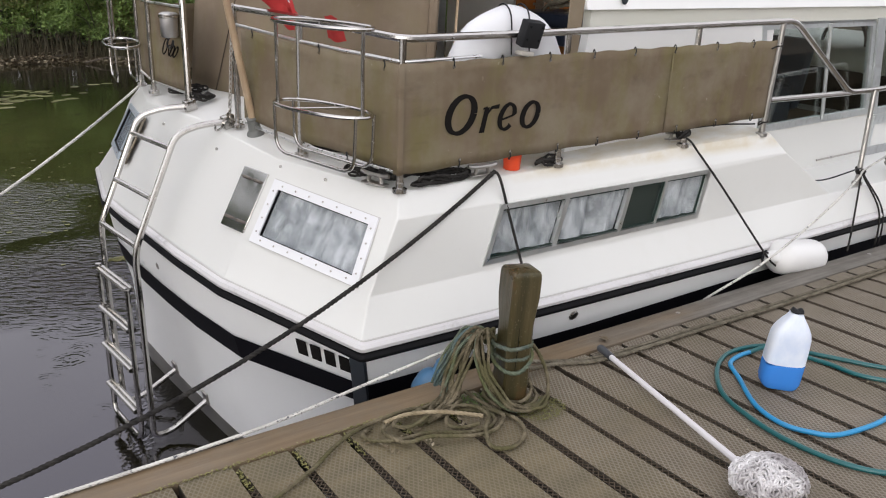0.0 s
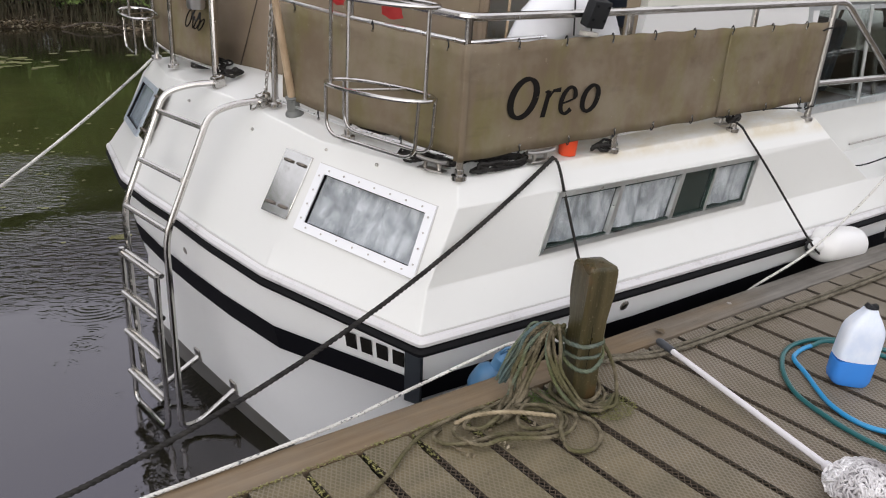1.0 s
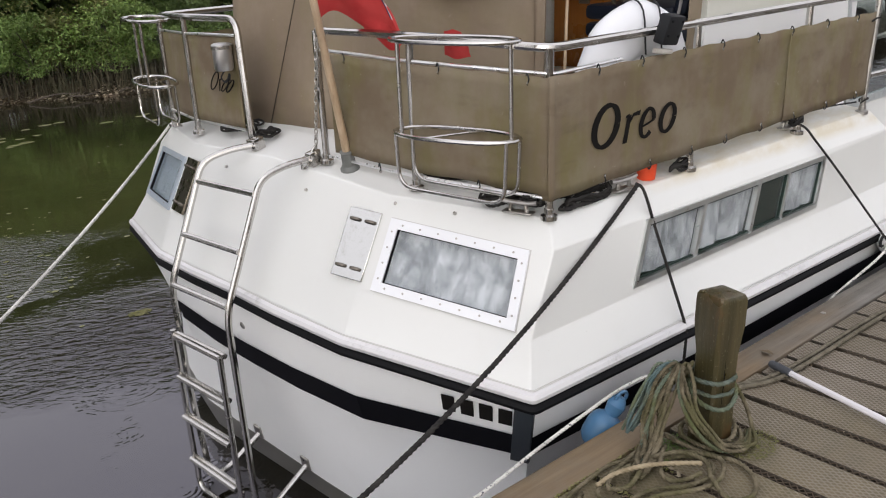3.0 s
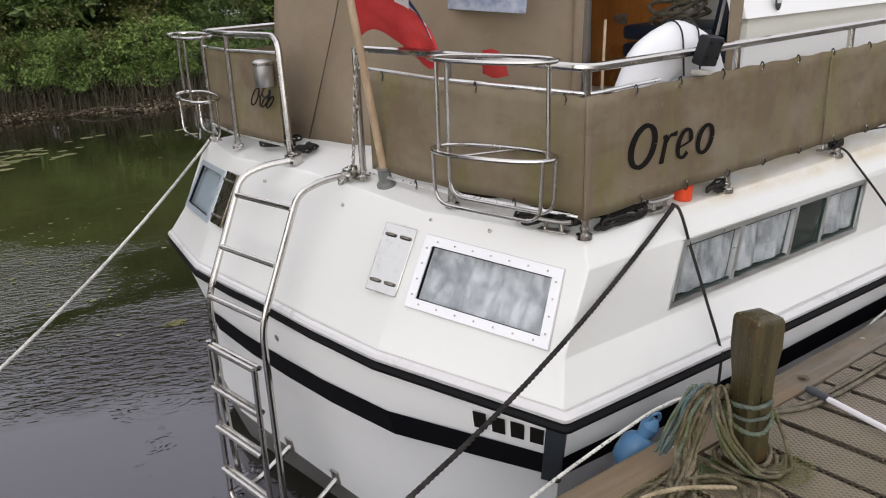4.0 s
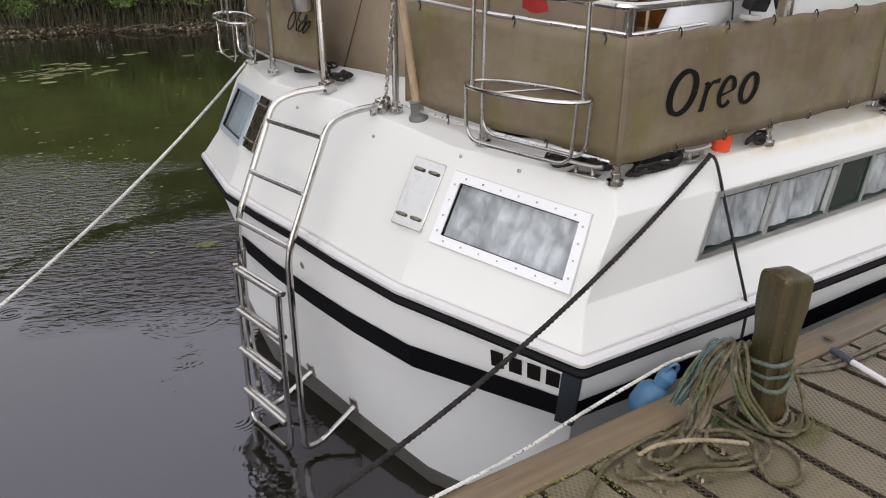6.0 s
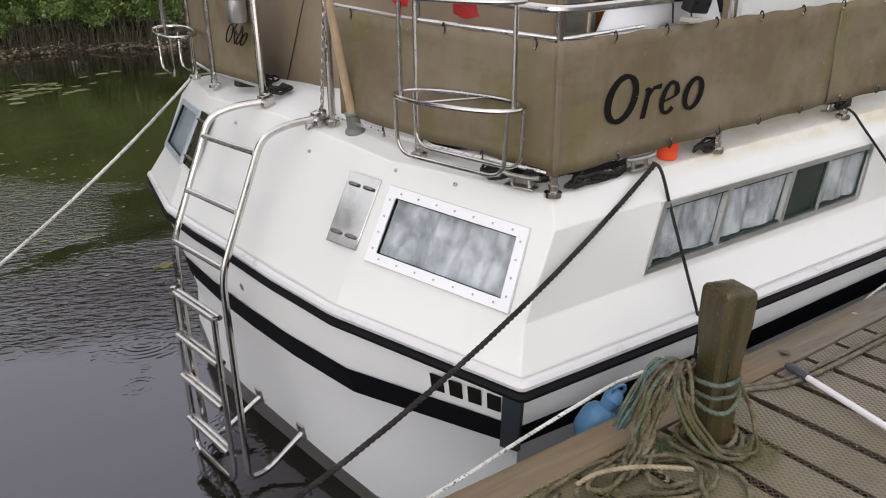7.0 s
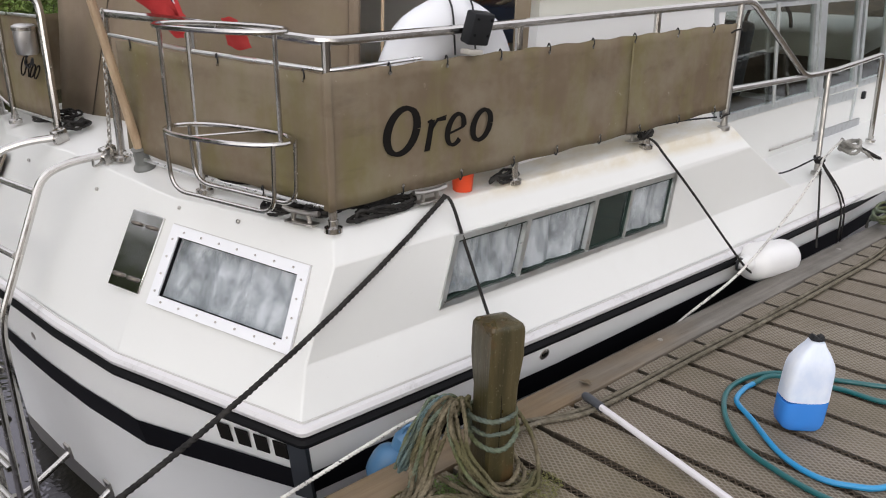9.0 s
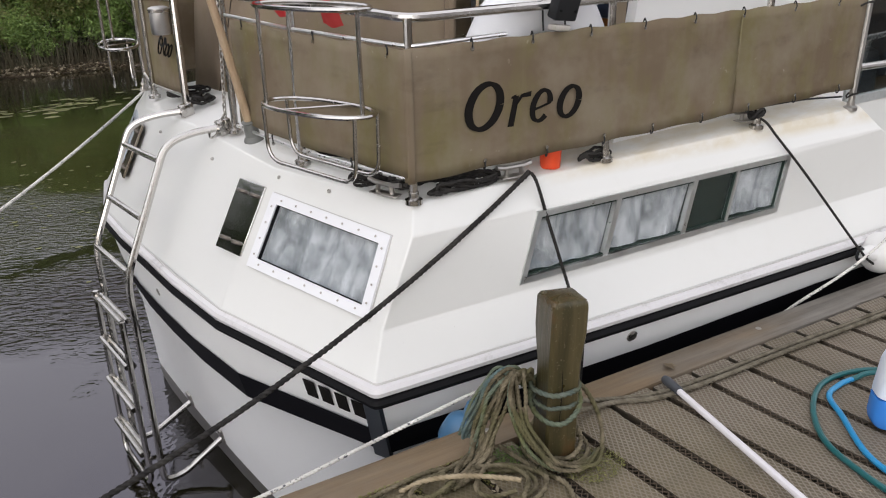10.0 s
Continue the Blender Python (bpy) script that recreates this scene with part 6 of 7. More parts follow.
post_rope("rope_turn", "olive rope turned round the foot of the post", curve_through(wrap(0.03, 0.015, 0.084, 1.1, 2.2, 0.01), 3), 0.0066, ROPE_TAN)


def strand(base, seed, wide, r, mat, label, name="hanging_rope"):
    g = random.Random(seed)
    off = Vector((g.uniform(-wide, wide), g.uniform(-wide, wide) * 0.7, g.uniform(-wide, wide) * 0.5))
    n = len(base) - 1
    pts = []
    for i, q in enumerate(base):
        k = 1.0 if 0 < i < n else 0.4
        q = Vector(q) + off * k + Vector((g.uniform(-0.4, 0.4), g.uniform(-0.4, 0.4), g.uniform(-0.2, 0.2))) * wide
        q.z = max(q.z, r + 0.012 if q.y > -0.135 else r + 0.001)
        pts.append(q)
    post_rope(name, label, curve_through(pts, 7), r, mat)


def hanging_bundle():
    """Strands that fall from the post's seaward side, over the kerb, down to the coil."""
    left = [(2.61, -0.175, 0.18), (2.552, -0.195, 0.238), (2.515, -0.190, 0.205), (2.480, -0.180, 0.14), (2.462, -0.178, 0.085), (2.43, -0.19, 0.035), (2.38, -0.21, 0.014), (2.32, -0.235, 0.010)]
    right = [(2.62, -0.18, 0.18), (2.55, -0.210, 0.242), (2.525, -0.232, 0.195), (2.528, -0.262, 0.135), (2.545, -0.290, 0.075), (2.585, -0.325, 0.026), (2.66, -0.345, 0.012), (2.735, -0.315, 0.012)]
    seaward = [(2.61, -0.17, 0.19), (2.55, -0.160, 0.236), (2.515, -0.142, 0.195), (2.485, -0.128, 0.145), (2.462, -0.118, 0.090), (2.452, -0.10, 0.040)]
    label = "weathered rope falling from the mooring post in a bunch"
    for k in range(13):
        strand(left, 50 + k, 0.026, 0.0057, ROPE_GREEN if k in (3, 7) else ROPE_TAN, label)
    for k in range(8):
        strand(right, 80 + k, 0.022, 0.0057, ROPE_GREEN if k == 2 else ROPE_TAN, label)
    for k in range(14):
        strand(seaward, 110 + k, 0.020, 0.0046, ROPE_BLUE if k % 3 else ROPE_GREEN, "frayed blue-green rope hanging over the kerb")


hanging_bundle()


def deck_coil():
    label = "weathered olive-brown rope coiled loosely on the jetty boards"
    round_b = [(2.175, -0.175), (2.133, -0.20), (2.142, -0.241), (2.209, -0.276), (2.308, -0.295), (2.382, -0.34), (2.459, -0.365), (2.512, -0.335), (2.515, -0.283), (2.452, -0.232), (2.395, -0.180), (2.322, -0.148), (2.23, -0.150)]
    lead = [(2.13, -0.165), (2.04, -0.21), (1.93, -0.28), (1.78, -0.36), (1.60, -0.47), (1.40, -0.62)]
    z = [0.009 + 0.004 * math.sin(i * 1.9) ** 2 for i in range(30)]
    pts = [Vector((x, y, z[i])) for i, (x, y) in enumerate(round_b + lead)]
    post_rope("rope_coil", label, curve_through(pts, 7), 0.0066, ROPE_TAN)
    second = [(2.50, -0.17), (2.43, -0.165), (2.33, -0.172), (2.24, -0.192), (2.185, -0.225), (2.215, -0.305), (2.285, -0.330), (2.395, -0.382), (2.475, -0.390), (2.532, -0.352), (2.535, -0.295), (2.49, -0.245), (2.42, -0.225), (2.36, -0.24)]
    post_rope("rope_coil", label, curve_through([Vector((x, y, 0.019 + 0.005 * math.sin(i * 2.3))) for i, (x, y) in enumerate(second)], 7), 0.0067, ROPE_TAN)
    bight = [(2.500, -0.190, 0.045), (2.525, -0.235, 0.024), (2.548, -0.30, 0.012), (2.570, -0.378, 0.010), (2.535, -0.45, 0.009), (2.465, -0.482, 0.009), (2.415, -0.45, 0.010), (2.44, -0.385, 0.026), (2.49, -0.33, 0.030), (2.475, -0.26, 0.032), (2.40, -0.215, 0.030)]
    post_rope("rope_coil", "loose bight of olive-brown rope beside the coil", curve_through(bight, 8), 0.0067, ROPE_TAN)
    cross = [(2.442, -0.160, 0.040), (2.375, -0.195, 0.030), (2.335, -0.235, 0.030), (2.262, -0.255, 0.026), (2.221, -0.228, 0.028), (2.26, -0.20, 0.030), (2.33, -0.21, 0.036)]
    post_rope("rope_coil", "loose bight of olive-brown rope beside the coil", curve_through(cross, 8), 0.0067, ROPE_TAN)
    hook = [(2.47, -0.215, 0.034), (2.42, -0.24, 0.030), (2.375, -0.275, 0.022), (2.375, -0.305, 0.014), (2.40, -0.335, 0.020), (2.445, -0.35, 0.026)]
    post_rope("rope_coil", "loose bight of olive-brown rope beside the coil", curve_through(hook, 8), 0.0067, ROPE_TAN)
    pale = [(2.468, -0.335, 0.036), (2.422, -0.290, 0.037), (2.352, -0.245, 0.042), (2.272, -0.207, 0.038), (2.205, -0.198, 0.028)]
    post_rope("rope_end", "pale worn rope end on top of the coil", curve_through(pale, 8), 0.0066, mat_rope("pale_rope", (0.23, 0.185, 0.115), (0.36, 0.30, 0.20)))


deck_coil()
for k, (dy, z) in enumerate(((-0.004, 0.010), (0.018, 0.010))):
    pts = [(2.66, -0.20, 0.10 - 0.03 * k), (2.80, -0.16 + 0.05 * k, 0.03), (2.92, -0.15 + dy, z), (3.05, -0.205 + dy, z), (3.25, -0.222 + dy, z), (3.6, -0.226 + dy, z), (4.0, -0.238 + dy * 0.9, z), (4.5, -0.240 + dy, z), (5.1, -0.232 + dy, z), (5.5, -0.16 + dy, z + 0.01), (5.7, -0.08 + dy, 0.03)]
    post_rope("kerb_rope", "grey rope laid along the kerb of the jetty", curve_through(pts, 8), 0.0080, ROPE_GREY)
post_rope("kerb_rope", "tan bight of rope behind the post", curve_through([(2.66, -0.20, 0.14), (2.73, -0.22, 0.17), (2.765, -0.27, 0.08), (2.72, -0.33, 0.012), (2.62, -0.36, 0.012)], 8), 0.0066, ROPE_TAN)


# ---- bottle, hose and mop on the boards ----
def bottle():
    t = thing("screenwash_bottle", "milky plastic bottle one third full of blue screenwash", "bottle", pose(3.448, -0.655, 0.004, 0, 6, -40))
    def body(bm, z0, z1, grow):
        prof = [(0.000, 0.78), (0.008, 0.90), (0.025, 0.98), (0.10, 1.0), (0.165, 0.97), (0.184, 0.95), (0.202, 0.88), (0.220, 0.73), (0.236, 0.57), (0.250, 0.40), (0.262, 0.30)]
        zs = sorted({z for z, _ in prof if z0 <= z <= z1} | {z0, z1})
        rows = []
        for z in zs:
            k = np.interp(z, [p[0] for p in prof], [p[1] for p in prof])
            a, b = 0.064 * k + grow, 0.044 * (0.25 + 0.75 * k) + grow
            ring = []
            for i in range(28):
                th = 2 * math.pi * i / 28
                c, s = math.cos(th), math.sin(th)
                e = 0.48
                ring.append(bm.verts.new((a * math.copysign(abs(c) ** e, c), b * math.copysign(abs(s) ** e, s), z + (0.008 * c if z == z1 and z1 < 0.2 else 0))))
            rows.append(ring)
        for p, q in zip(rows, rows[1:]):
            for i in range(28):
                bm.faces.new((p[i], p[(i + 1) % 28], q[(i + 1) % 28], q[i]))
        bm.faces.new(rows[0][::-1])
        bm.faces.new(rows[-1])
    bm = bmesh.new()
    body(bm, 0.088, 0.262, 0.0)
    part("body", bm, BOTTLE, t, "milky white plastic", 50)
    bm = bmesh.new()
    body(bm, 0.0, 0.088, 0.0003)
    part("screenwash", bm, FLUID, t, "bright blue liquid", 50)
    bm = bmesh.new()
    lathe(bm, [(0.011, 0.256), (0.013, 0.261), (0.013, 0.270), (0.010, 0.273)], None, 16)
    for x in (-0.011, 0.011):
        box(bm, (0.016, 0.020, 0.017), pose(x, 0, 0.270, 0, -28 if x > 0 else 28, 0), 0.003)
    part("cap", bm, SOCKET_BLACK, t, "black winged cap")
    for k in range(3):
        bm = bmesh.new()
        box(bm, (0.0015, 0.014, 0.022), pose(0.0642, -0.005, 0.085 + 0.034 * k), 0)
        part("label_print", bm, SOCKET_BLACK, t)


bottle()


def hose(pts, mat, label):
    bm = bmesh.new()
    tube(bm, curve_through(pts, 10), 0.0080, 10)
    ob = mesh_object("garden_hose", bm, mat)
    return tagged(ob, label, "hose")


Z = 0.0080
hose([(3.98, -0.93, Z), (3.86, -0.77, Z), (3.78, -0.62, Z), (3.68, -0.455, Z), (3.52, -0.415, Z), (3.37, -0.475, Z), (3.24, -0.60, Z), (3.185, -0.74, Z), (3.165, -0.88, Z), (3.185, -1.03, Z), (3.25, -1.14, Z), (3.40, -1.24, Z), (3.62, -1.26, Z)], HOSE_GREEN, "teal garden hose looped on the boards")
hose([(3.93, -1.02, Z), (3.755, -0.80, Z), (3.73, -0.65, Z), (3.655, -0.485, 0.018), (3.575, -0.452, Z)], HOSE_GREEN, "teal end of hose joined to the blue one")
hose([(3.580, -0.453, Z), (3.52, -0.452, Z), (3.44, -0.475, Z), (3.375, -0.56, Z), (3.268, -0.70, Z), (3.234, -0.81, Z), (3.258, -0.89, Z), (3.33, -0.955, Z), (3.55, -0.975, Z), (3.70, -0.90, Z)], HOSE_BLUE, "bright blue garden hose looped on the boards")


def mop():
    t = thing("mop", "white mop with a grey grip lying on the jetty", "mop")
    a, b = Vector((3.125, -0.150, 0.020)), Vector((2.915, -0.905, 0.030))
    bm = bmesh.new()
    tube(bm, [lerp(a, b, 0.10), b], 0.0098, 12)
    part("handle", bm, MOP_WHITE, t, "white tube handle")
    bm = bmesh.new()
    tube(bm, [a, lerp(a, b, 0.015), lerp(a, b, 0.11)], [0.011, 0.0145, 0.0135], 12)
    part("grip", bm, MOP_GREY, t, "grey plastic grip")
    bm = bmesh.new()
    tube(bm, [lerp(a, b, 0.985), lerp(a, b, 1.03), lerp(a, b, 1.10)], [0.0145, 0.016, 0.030], 12)
    part("collar", bm, MOP_WHITE, t)
    rng = random.Random(31)
    verts, faces = [], []
    hub = lerp(a, b, 1.05)
    d = (b - a).normalized()
    heart = hub + d * 0.075 + Vector((0, 0, 0.018))
    side = Vector((-d.y, d.x, 0))
    for k in range(600):
        th, z = rng.uniform(0, 6.283), rng.uniform(-0.15, 1.0)
        q = math.sqrt(max(0.0, 1 - z * z)) * rng.uniform(0.93, 1.05)
        nrm = (d * math.cos(th) + side * math.sin(th)) * q + Vector((0, 0, z))
        p = heart + (d * math.cos(th) * 0.080 + side * math.sin(th) * 0.088) * q + Vector((0, 0, 0.048 * z))
        tan = nrm.cross(Vector((rng.uniform(-1, 1), rng.uniform(-1, 1), rng.uniform(-1, 1)))).normalized()
        bend = nrm.cross(tan).normalized() * rng.uniform(-0.012, 0.012)
        ln = rng.uniform(0.014, 0.030)
        pts = [p - tan * ln - nrm * 0.008, p - tan * ln * 0.5 + nrm * 0.006, p + bend + nrm * 0.010, p + tan * ln * 0.5 + bend * 0.5 + nrm * 0.005, p + tan * ln - nrm * 0.008]
        for w in pts:
            w.z = max(w.z, 0.004)
        v, f = laid_rope(curve_through(pts, 2), 0.0033, 0.05, 5, 2)
        o = len(verts)
        verts += v
        faces += [tuple(i + o for i in g) for g in f]
    # near-black core added to darken the gaps between strands
    bm = bmesh.new()
    bmesh.ops.create_uvsphere(bm, u_segments=16, v_segments=10, radius=1.0)
    bmesh.ops.transform(bm, matrix=Matrix.Translation(heart) @ Matrix.Diagonal((0.074, 0.074, 0.040, 1)), verts=bm.verts)
    for w in bm.verts:
        w.co.z = max(w.co.z, 0.003)
    part("dark_core", bm, RUBBER, t, "dark core that shades the gaps between the strands", 60)
    ob = raw_object("yarn", verts, faces, mat_rope("mop_yarn", (0.62, 0.60, 0.60), (0.88, 0.87, 0.87), (0.30, 0.28, 0.28), 120), t, True)
    ob["label"] = "grey and white cotton strands"
    ob["kind"] = "stuff"


mop()

# moss by the foot of the post and scraps of pale bark on the boards
rng = random.Random(5)


def scatter(name, label, category, centre, spread, count, size, mat, z=0.002, flat=0.5, kind="stuff"):
    verts, faces = [], []
    for _ in range(count):
        a, r = rng.uniform(0, 6.283), math.sqrt(rng.random())
        c = Vector((centre[0] + spread[0] * r * math.cos(a), centre[1] + spread[1] * r * math.sin(a), z + rng.uniform(0, 0.006)))
        s = size * rng.uniform(0.4, 1.2)
        e = Euler((rng.uniform(-flat, flat), rng.uniform(-flat, flat), rng.uniform(0, 6.28))).to_matrix()
        o = len(verts)
        verts += [c + e @ Vector(p) * s for p in ((-1, 0, 0), (0, -0.5, 0.12), (1, 0, 0), (0, 0.5, 0.12))]
        faces.append((o, o + 1, o + 2, o + 3))
    return tagged(raw_object(name, verts, faces, mat), label, category, kind=kind)


scatter("moss", "yellow-green moss crumbs round the foot of the post", "moss", (2.68, -0.35), (0.085, 0.07), 900, 0.004, MOSS)
scatter("moss", "green moss under the rope on the kerb", "moss", (2.50, -0.20), (0.09, 0.05), 700, 0.005, LEAF, 0.004)
scatter("moss", "moss in the joint beside the kerb", "moss", (1.95, -0.135), (0.55, 0.006), 420, 0.005, MOSS)
scatter("leaf_scrap", "pale dry leaf on the kerb", "leaf", (3.21, -0.085), (0.02, 0.01), 3, 0.035, LITTER, 0.008, 0.15)
scatter("leaf_scrap", "small scraps of bark and leaf on the jetty boards", "litter", (3.3, -1.0), (1.6, 0.9), 120, 0.006, LITTER)
scatter("coil_debris", "crumbs of leaf among the rope", "litter", (2.30, -0.26), (0.18, 0.10), 60, 0.010, LITTER)


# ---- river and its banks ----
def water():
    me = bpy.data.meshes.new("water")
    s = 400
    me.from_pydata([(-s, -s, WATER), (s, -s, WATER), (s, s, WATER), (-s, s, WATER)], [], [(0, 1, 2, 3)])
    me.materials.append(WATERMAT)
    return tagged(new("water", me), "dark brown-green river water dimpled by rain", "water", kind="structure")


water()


def shore(x):
    """The far water's edge."""
    # the unseen bend beyond x = -9 brings the added tall trees closer
    return max(-2.0, 18.9 - 0.20 * (x - 3.0) - 0.9 * max(0.0, -9.0 - x)) + 0.5 * math.sin(x * 0.55) + 0.25 * math.sin(x * 1.7)


def bank():
    verts, faces = [], []
    nx, ny = 170, 26
    for j in range(ny):
        d = -0.6 + (j / (ny - 1)) ** 2.2 * 300
        for i in range(nx):
            x = -60 + 140 * i / (nx - 1)
            y = shore(x) + d
            z = WATER - 0.25 + min(1.0, (d + 0.6) / 2.4) * 0.62 + max(0, d - 1.5) * 0.05 * (1 if d < 30 else 30 / d)
            z += 0.16 * noise.noise(Vector((x * 0.9, y * 0.9, 1.0))) + 0.07 * noise.noise(Vector((x * 3.1, y * 3.1, 4.0)))
            verts.append((x, y, z))
    for j in range(ny - 1):
        for i in range(nx - 1):
            a = j * nx + i
            faces.append((a, a + 1, a + nx + 1, a + nx))
    return tagged(raw_object("ground", verts, faces, EARTH, None, True), "bare earth river bank strewn with dead leaves", "ground", kind="structure")


bank()


def near_ground():
    me = bpy.data.meshes.new("ground")
    me.from_pydata([(-300, -300, -0.12), (300, -300, -0.12), (300, -3.5, -0.12), (-300, -3.5, -0.12), (-300, -3.42, -1.6), (300, -3.42, -1.6)], [], [(0, 1, 2, 3), (3, 2, 5, 4)])
    me.materials.append(EARTH)
    return tagged(new("ground", me), "earth bank behind the jetty", "ground", kind="structure")


near_ground()


def leaves_mesh(name, clumps, per, size, mat, parent=None, seed=0, long=1.0):
    """Many small folded leaves set in clumps: (x, y, z, rx, ry, rz)."""
    g = np.random.RandomState(seed)
    n = len(clumps) * per
    c = np.repeat(np.array(clumps, float), per, 0)
    d = g.normal(size=(n, 3))
    d /= np.linalg.norm(d, axis=1)[:, None]
    r = g.uniform(0.35, 1.0, (n, 1)) ** 0.5
    pos = c[:, :3] + d * r * c[:, 3:6]
    u = g.normal(size=(n, 3))
    u[:, 2] = u[:, 2] * 0.5 - 0.35
    u /= np.linalg.norm(u, axis=1)[:, None]
    w = np.cross(u, g.normal(size=(n, 3)) + np.array([0, 0, 2.0]))
    w /= np.linalg.norm(w, axis=1)[:, None] + 1e-9
    nrm = np.cross(u, w)
    s = size * g.uniform(0.6, 1.35, (n, 1))
    v = np.empty((n, 4, 3))
    v[:, 0] = pos
    v[:, 1] = pos + u * s * long + w * s * 0.42 + nrm * s * 0.12
    v[:, 2] = pos + u * s * 2 * long
    v[:, 3] = pos + u * s * long - w * s * 0.42 + nrm * s * 0.12
    me = bpy.data.meshes.new(name)
    me.from_pydata(v.reshape(-1, 3).tolist(), [], np.arange(n * 4).reshape(n, 4).tolist())
    me.materials.append(mat)
    ob = new(name, me)
    if parent is not None:
        ob.parent = parent
    return ob


def shrub(k, x, y, w, h, mat, low=0.25, per=170, leaf=0.042):
    g = random.Random(100 + k)
    t = thing("shrub", "dense green shrub overhanging the river bank", "shrub", Matrix.Translation((x, y, WATER + 0.15)), "shrubs on the far bank")
    for _ in range(3):
        bm = bmesh.new()
        a = g.uniform(0, 6.28)
        tip = Vector((w * 0.5 * math.cos(a), w * 0.5 * math.sin(a) - 0.3, h * g.uniform(0.5, 0.9)))
        tube(bm, curve_through([(0.1 * math.cos(a), 0.1 * math.sin(a), -0.3), tip * 0.5 + Vector((0, 0, h * 0.12)), tip], 4), 0.011, 5)
        part("stem", bm, TWIG, t)
    clumps = []
    for _ in range(30):
        a, r = g.uniform(0, 6.28), math.sqrt(g.random())
        z = h * (low + (1 - low) * g.random() ** 0.8)
        k2 = math.sqrt(max(0.05, 1 - (z / h - 0.45) ** 2 * 1.8))
        s = g.uniform(0.14, 0.40) * max(1.0, w * 0.95)
        clumps.append((w * r * k2 * math.cos(a), w * 0.7 * r * k2 * math.sin(a) - 0.15, z, s, s, s * 0.6))
    leaves_mesh("foliage", clumps, per, leaf * g.uniform(0.75, 1.3), mat, t, 200 + k)


def tree(k, x, y, h, spread, z0, mat, leaf, per, nclump):
    g = random.Random(300 + k)
    t = thing("tree", "leafy tree with a tall uneven crown", "tree", Matrix.Translation((x, y, z0)), "trees round the river")
    bm = bmesh.new()
    lean = Vector((g.uniform(-0.4, 0.4), g.uniform(-0.4, 0.4), 0))
    trunk = [Vector((0, 0, -0.4)), lean * 0.3 + Vector((0, 0, h * 0.3)), lean + Vector((0, 0, h * 0.75))]
    tube(bm, curve_through(trunk, 5), [0.20 - 0.015 * i for i in range(11)], 8)
    ends = []
    for i in range(9):
        a = 6.28 * i / 9 + g.uniform(-0.3, 0.3)
        s = lerp(trunk[1], trunk[2], g.uniform(0, 0.9))
        e = s + Vector((spread * g.uniform(0.5, 0.95) * math.cos(a), spread * g.uniform(0.5, 0.95) * math.sin(a), h * g.uniform(0.08, 0.26)))
        tube(bm, curve_through([s, lerp(s, e, 0.5) + Vector((0, 0, 0.25)), e], 4), [0.08 - 0.007 * q for q in range(9)], 6)
        ends.append(e)
    part("trunk", bm, BARK, t)
    clumps = []
    for _ in range(nclump):
        e = g.choice(ends)
        z = e.z + g.uniform(-0.32, 0.28) * h
        s = g.uniform(0.45, 0.95) * spread * 0.33
        clumps.append((e.x * g.uniform(0.2, 1.15), e.y * g.uniform(0.2, 1.15), max(0.6, z), s, s, s * 0.7))
    leaves_mesh("crown", clumps, per, leaf, mat, t, 400 + k)


g0 = random.Random(77)
for k in range(34):
    x = -7.5 + 0.66 * k + g0.uniform(-0.25, 0.25)
    shrub(k, x, shore(x) + 0.95 + g0.uniform(0, 1.1), g0.uniform(0.7, 1.25), g0.uniform(1.0, 2.3), g0.choice((LEAF, LEAF, LEAF_LIGHT, LEAF_OLIVE, LEAF_DARK)), g0.uniform(0.16, 0.34))
for k in range(22):
    x = -9 + 1.15 * k + g0.uniform(-0.3, 0.3)
    shrub(50 + k, x, shore(x) + 2.9 + (k % 2) * 0.9, g0.uniform(1.3, 1.8), g0.uniform(2.6, 4.4), (LEAF, LEAF_DARK, LEAF_OLIVE)[k % 3], 0.0, 190, 0.048)
for k in range(20):
    x = -10 + 1.35 * k + g0.uniform(-0.3, 0.3)
    shrub(80 + k, x, shore(x) + 5.0 + g0.uniform(0, 0.8), g0.uniform(1.5, 2.1), g0.uniform(4.2, 5.6), LEAF_DARK if k % 2 else LEAF, 0.0, 240, 0.065)
for k in range(14):
    x = -9 + 2.0 * k + g0.uniform(-0.3, 0.3)
    shrub(110 + k, x, shore(x) + 7.4 + g0.uniform(0, 0.6), g0.uniform(2.2, 2.7), g0.uniform(6.2, 7.4), LEAF_DARK, 0.0, 360, 0.11)


def tree_height(x, y, low, high):
    """Unseen tall trees at the bend, for the plate's reflection; lower ones elsewhere."""
    bearing = math.degrees(math.atan2(x - 2.2, y - 0.8))
    if x > -10:
        return g0.uniform(low, high)
    return g0.uniform(15.0, 16.5) if bearing > -75 else g0.uniform(4.5, 5.5)


for k in range(20):
    x = -44 + 3.3 * k + g0.uniform(-0.7, 0.7)
    y = shore(min(x, 14)) + 5.2 + g0.uniform(-0.8, 1.6)
    tree(k, x, y, tree_height(x, y, 6.0, 7.0), g0.uniform(2.6, 3.3), -0.1, LEAF_DARK, 0.16, 165, 66)
for k in range(20):
    x = -46 + 3.4 * k + g0.uniform(-0.7, 0.7)
    y = shore(min(x, 14)) + 9.5 + g0.uniform(-0.8, 1.2)
    tree(40 + k, x, y, tree_height(x, y, 6.6, 7.5), g0.uniform(3.0, 3.6), 0.0, LEAF_DARK, 0.26, 96, 82)


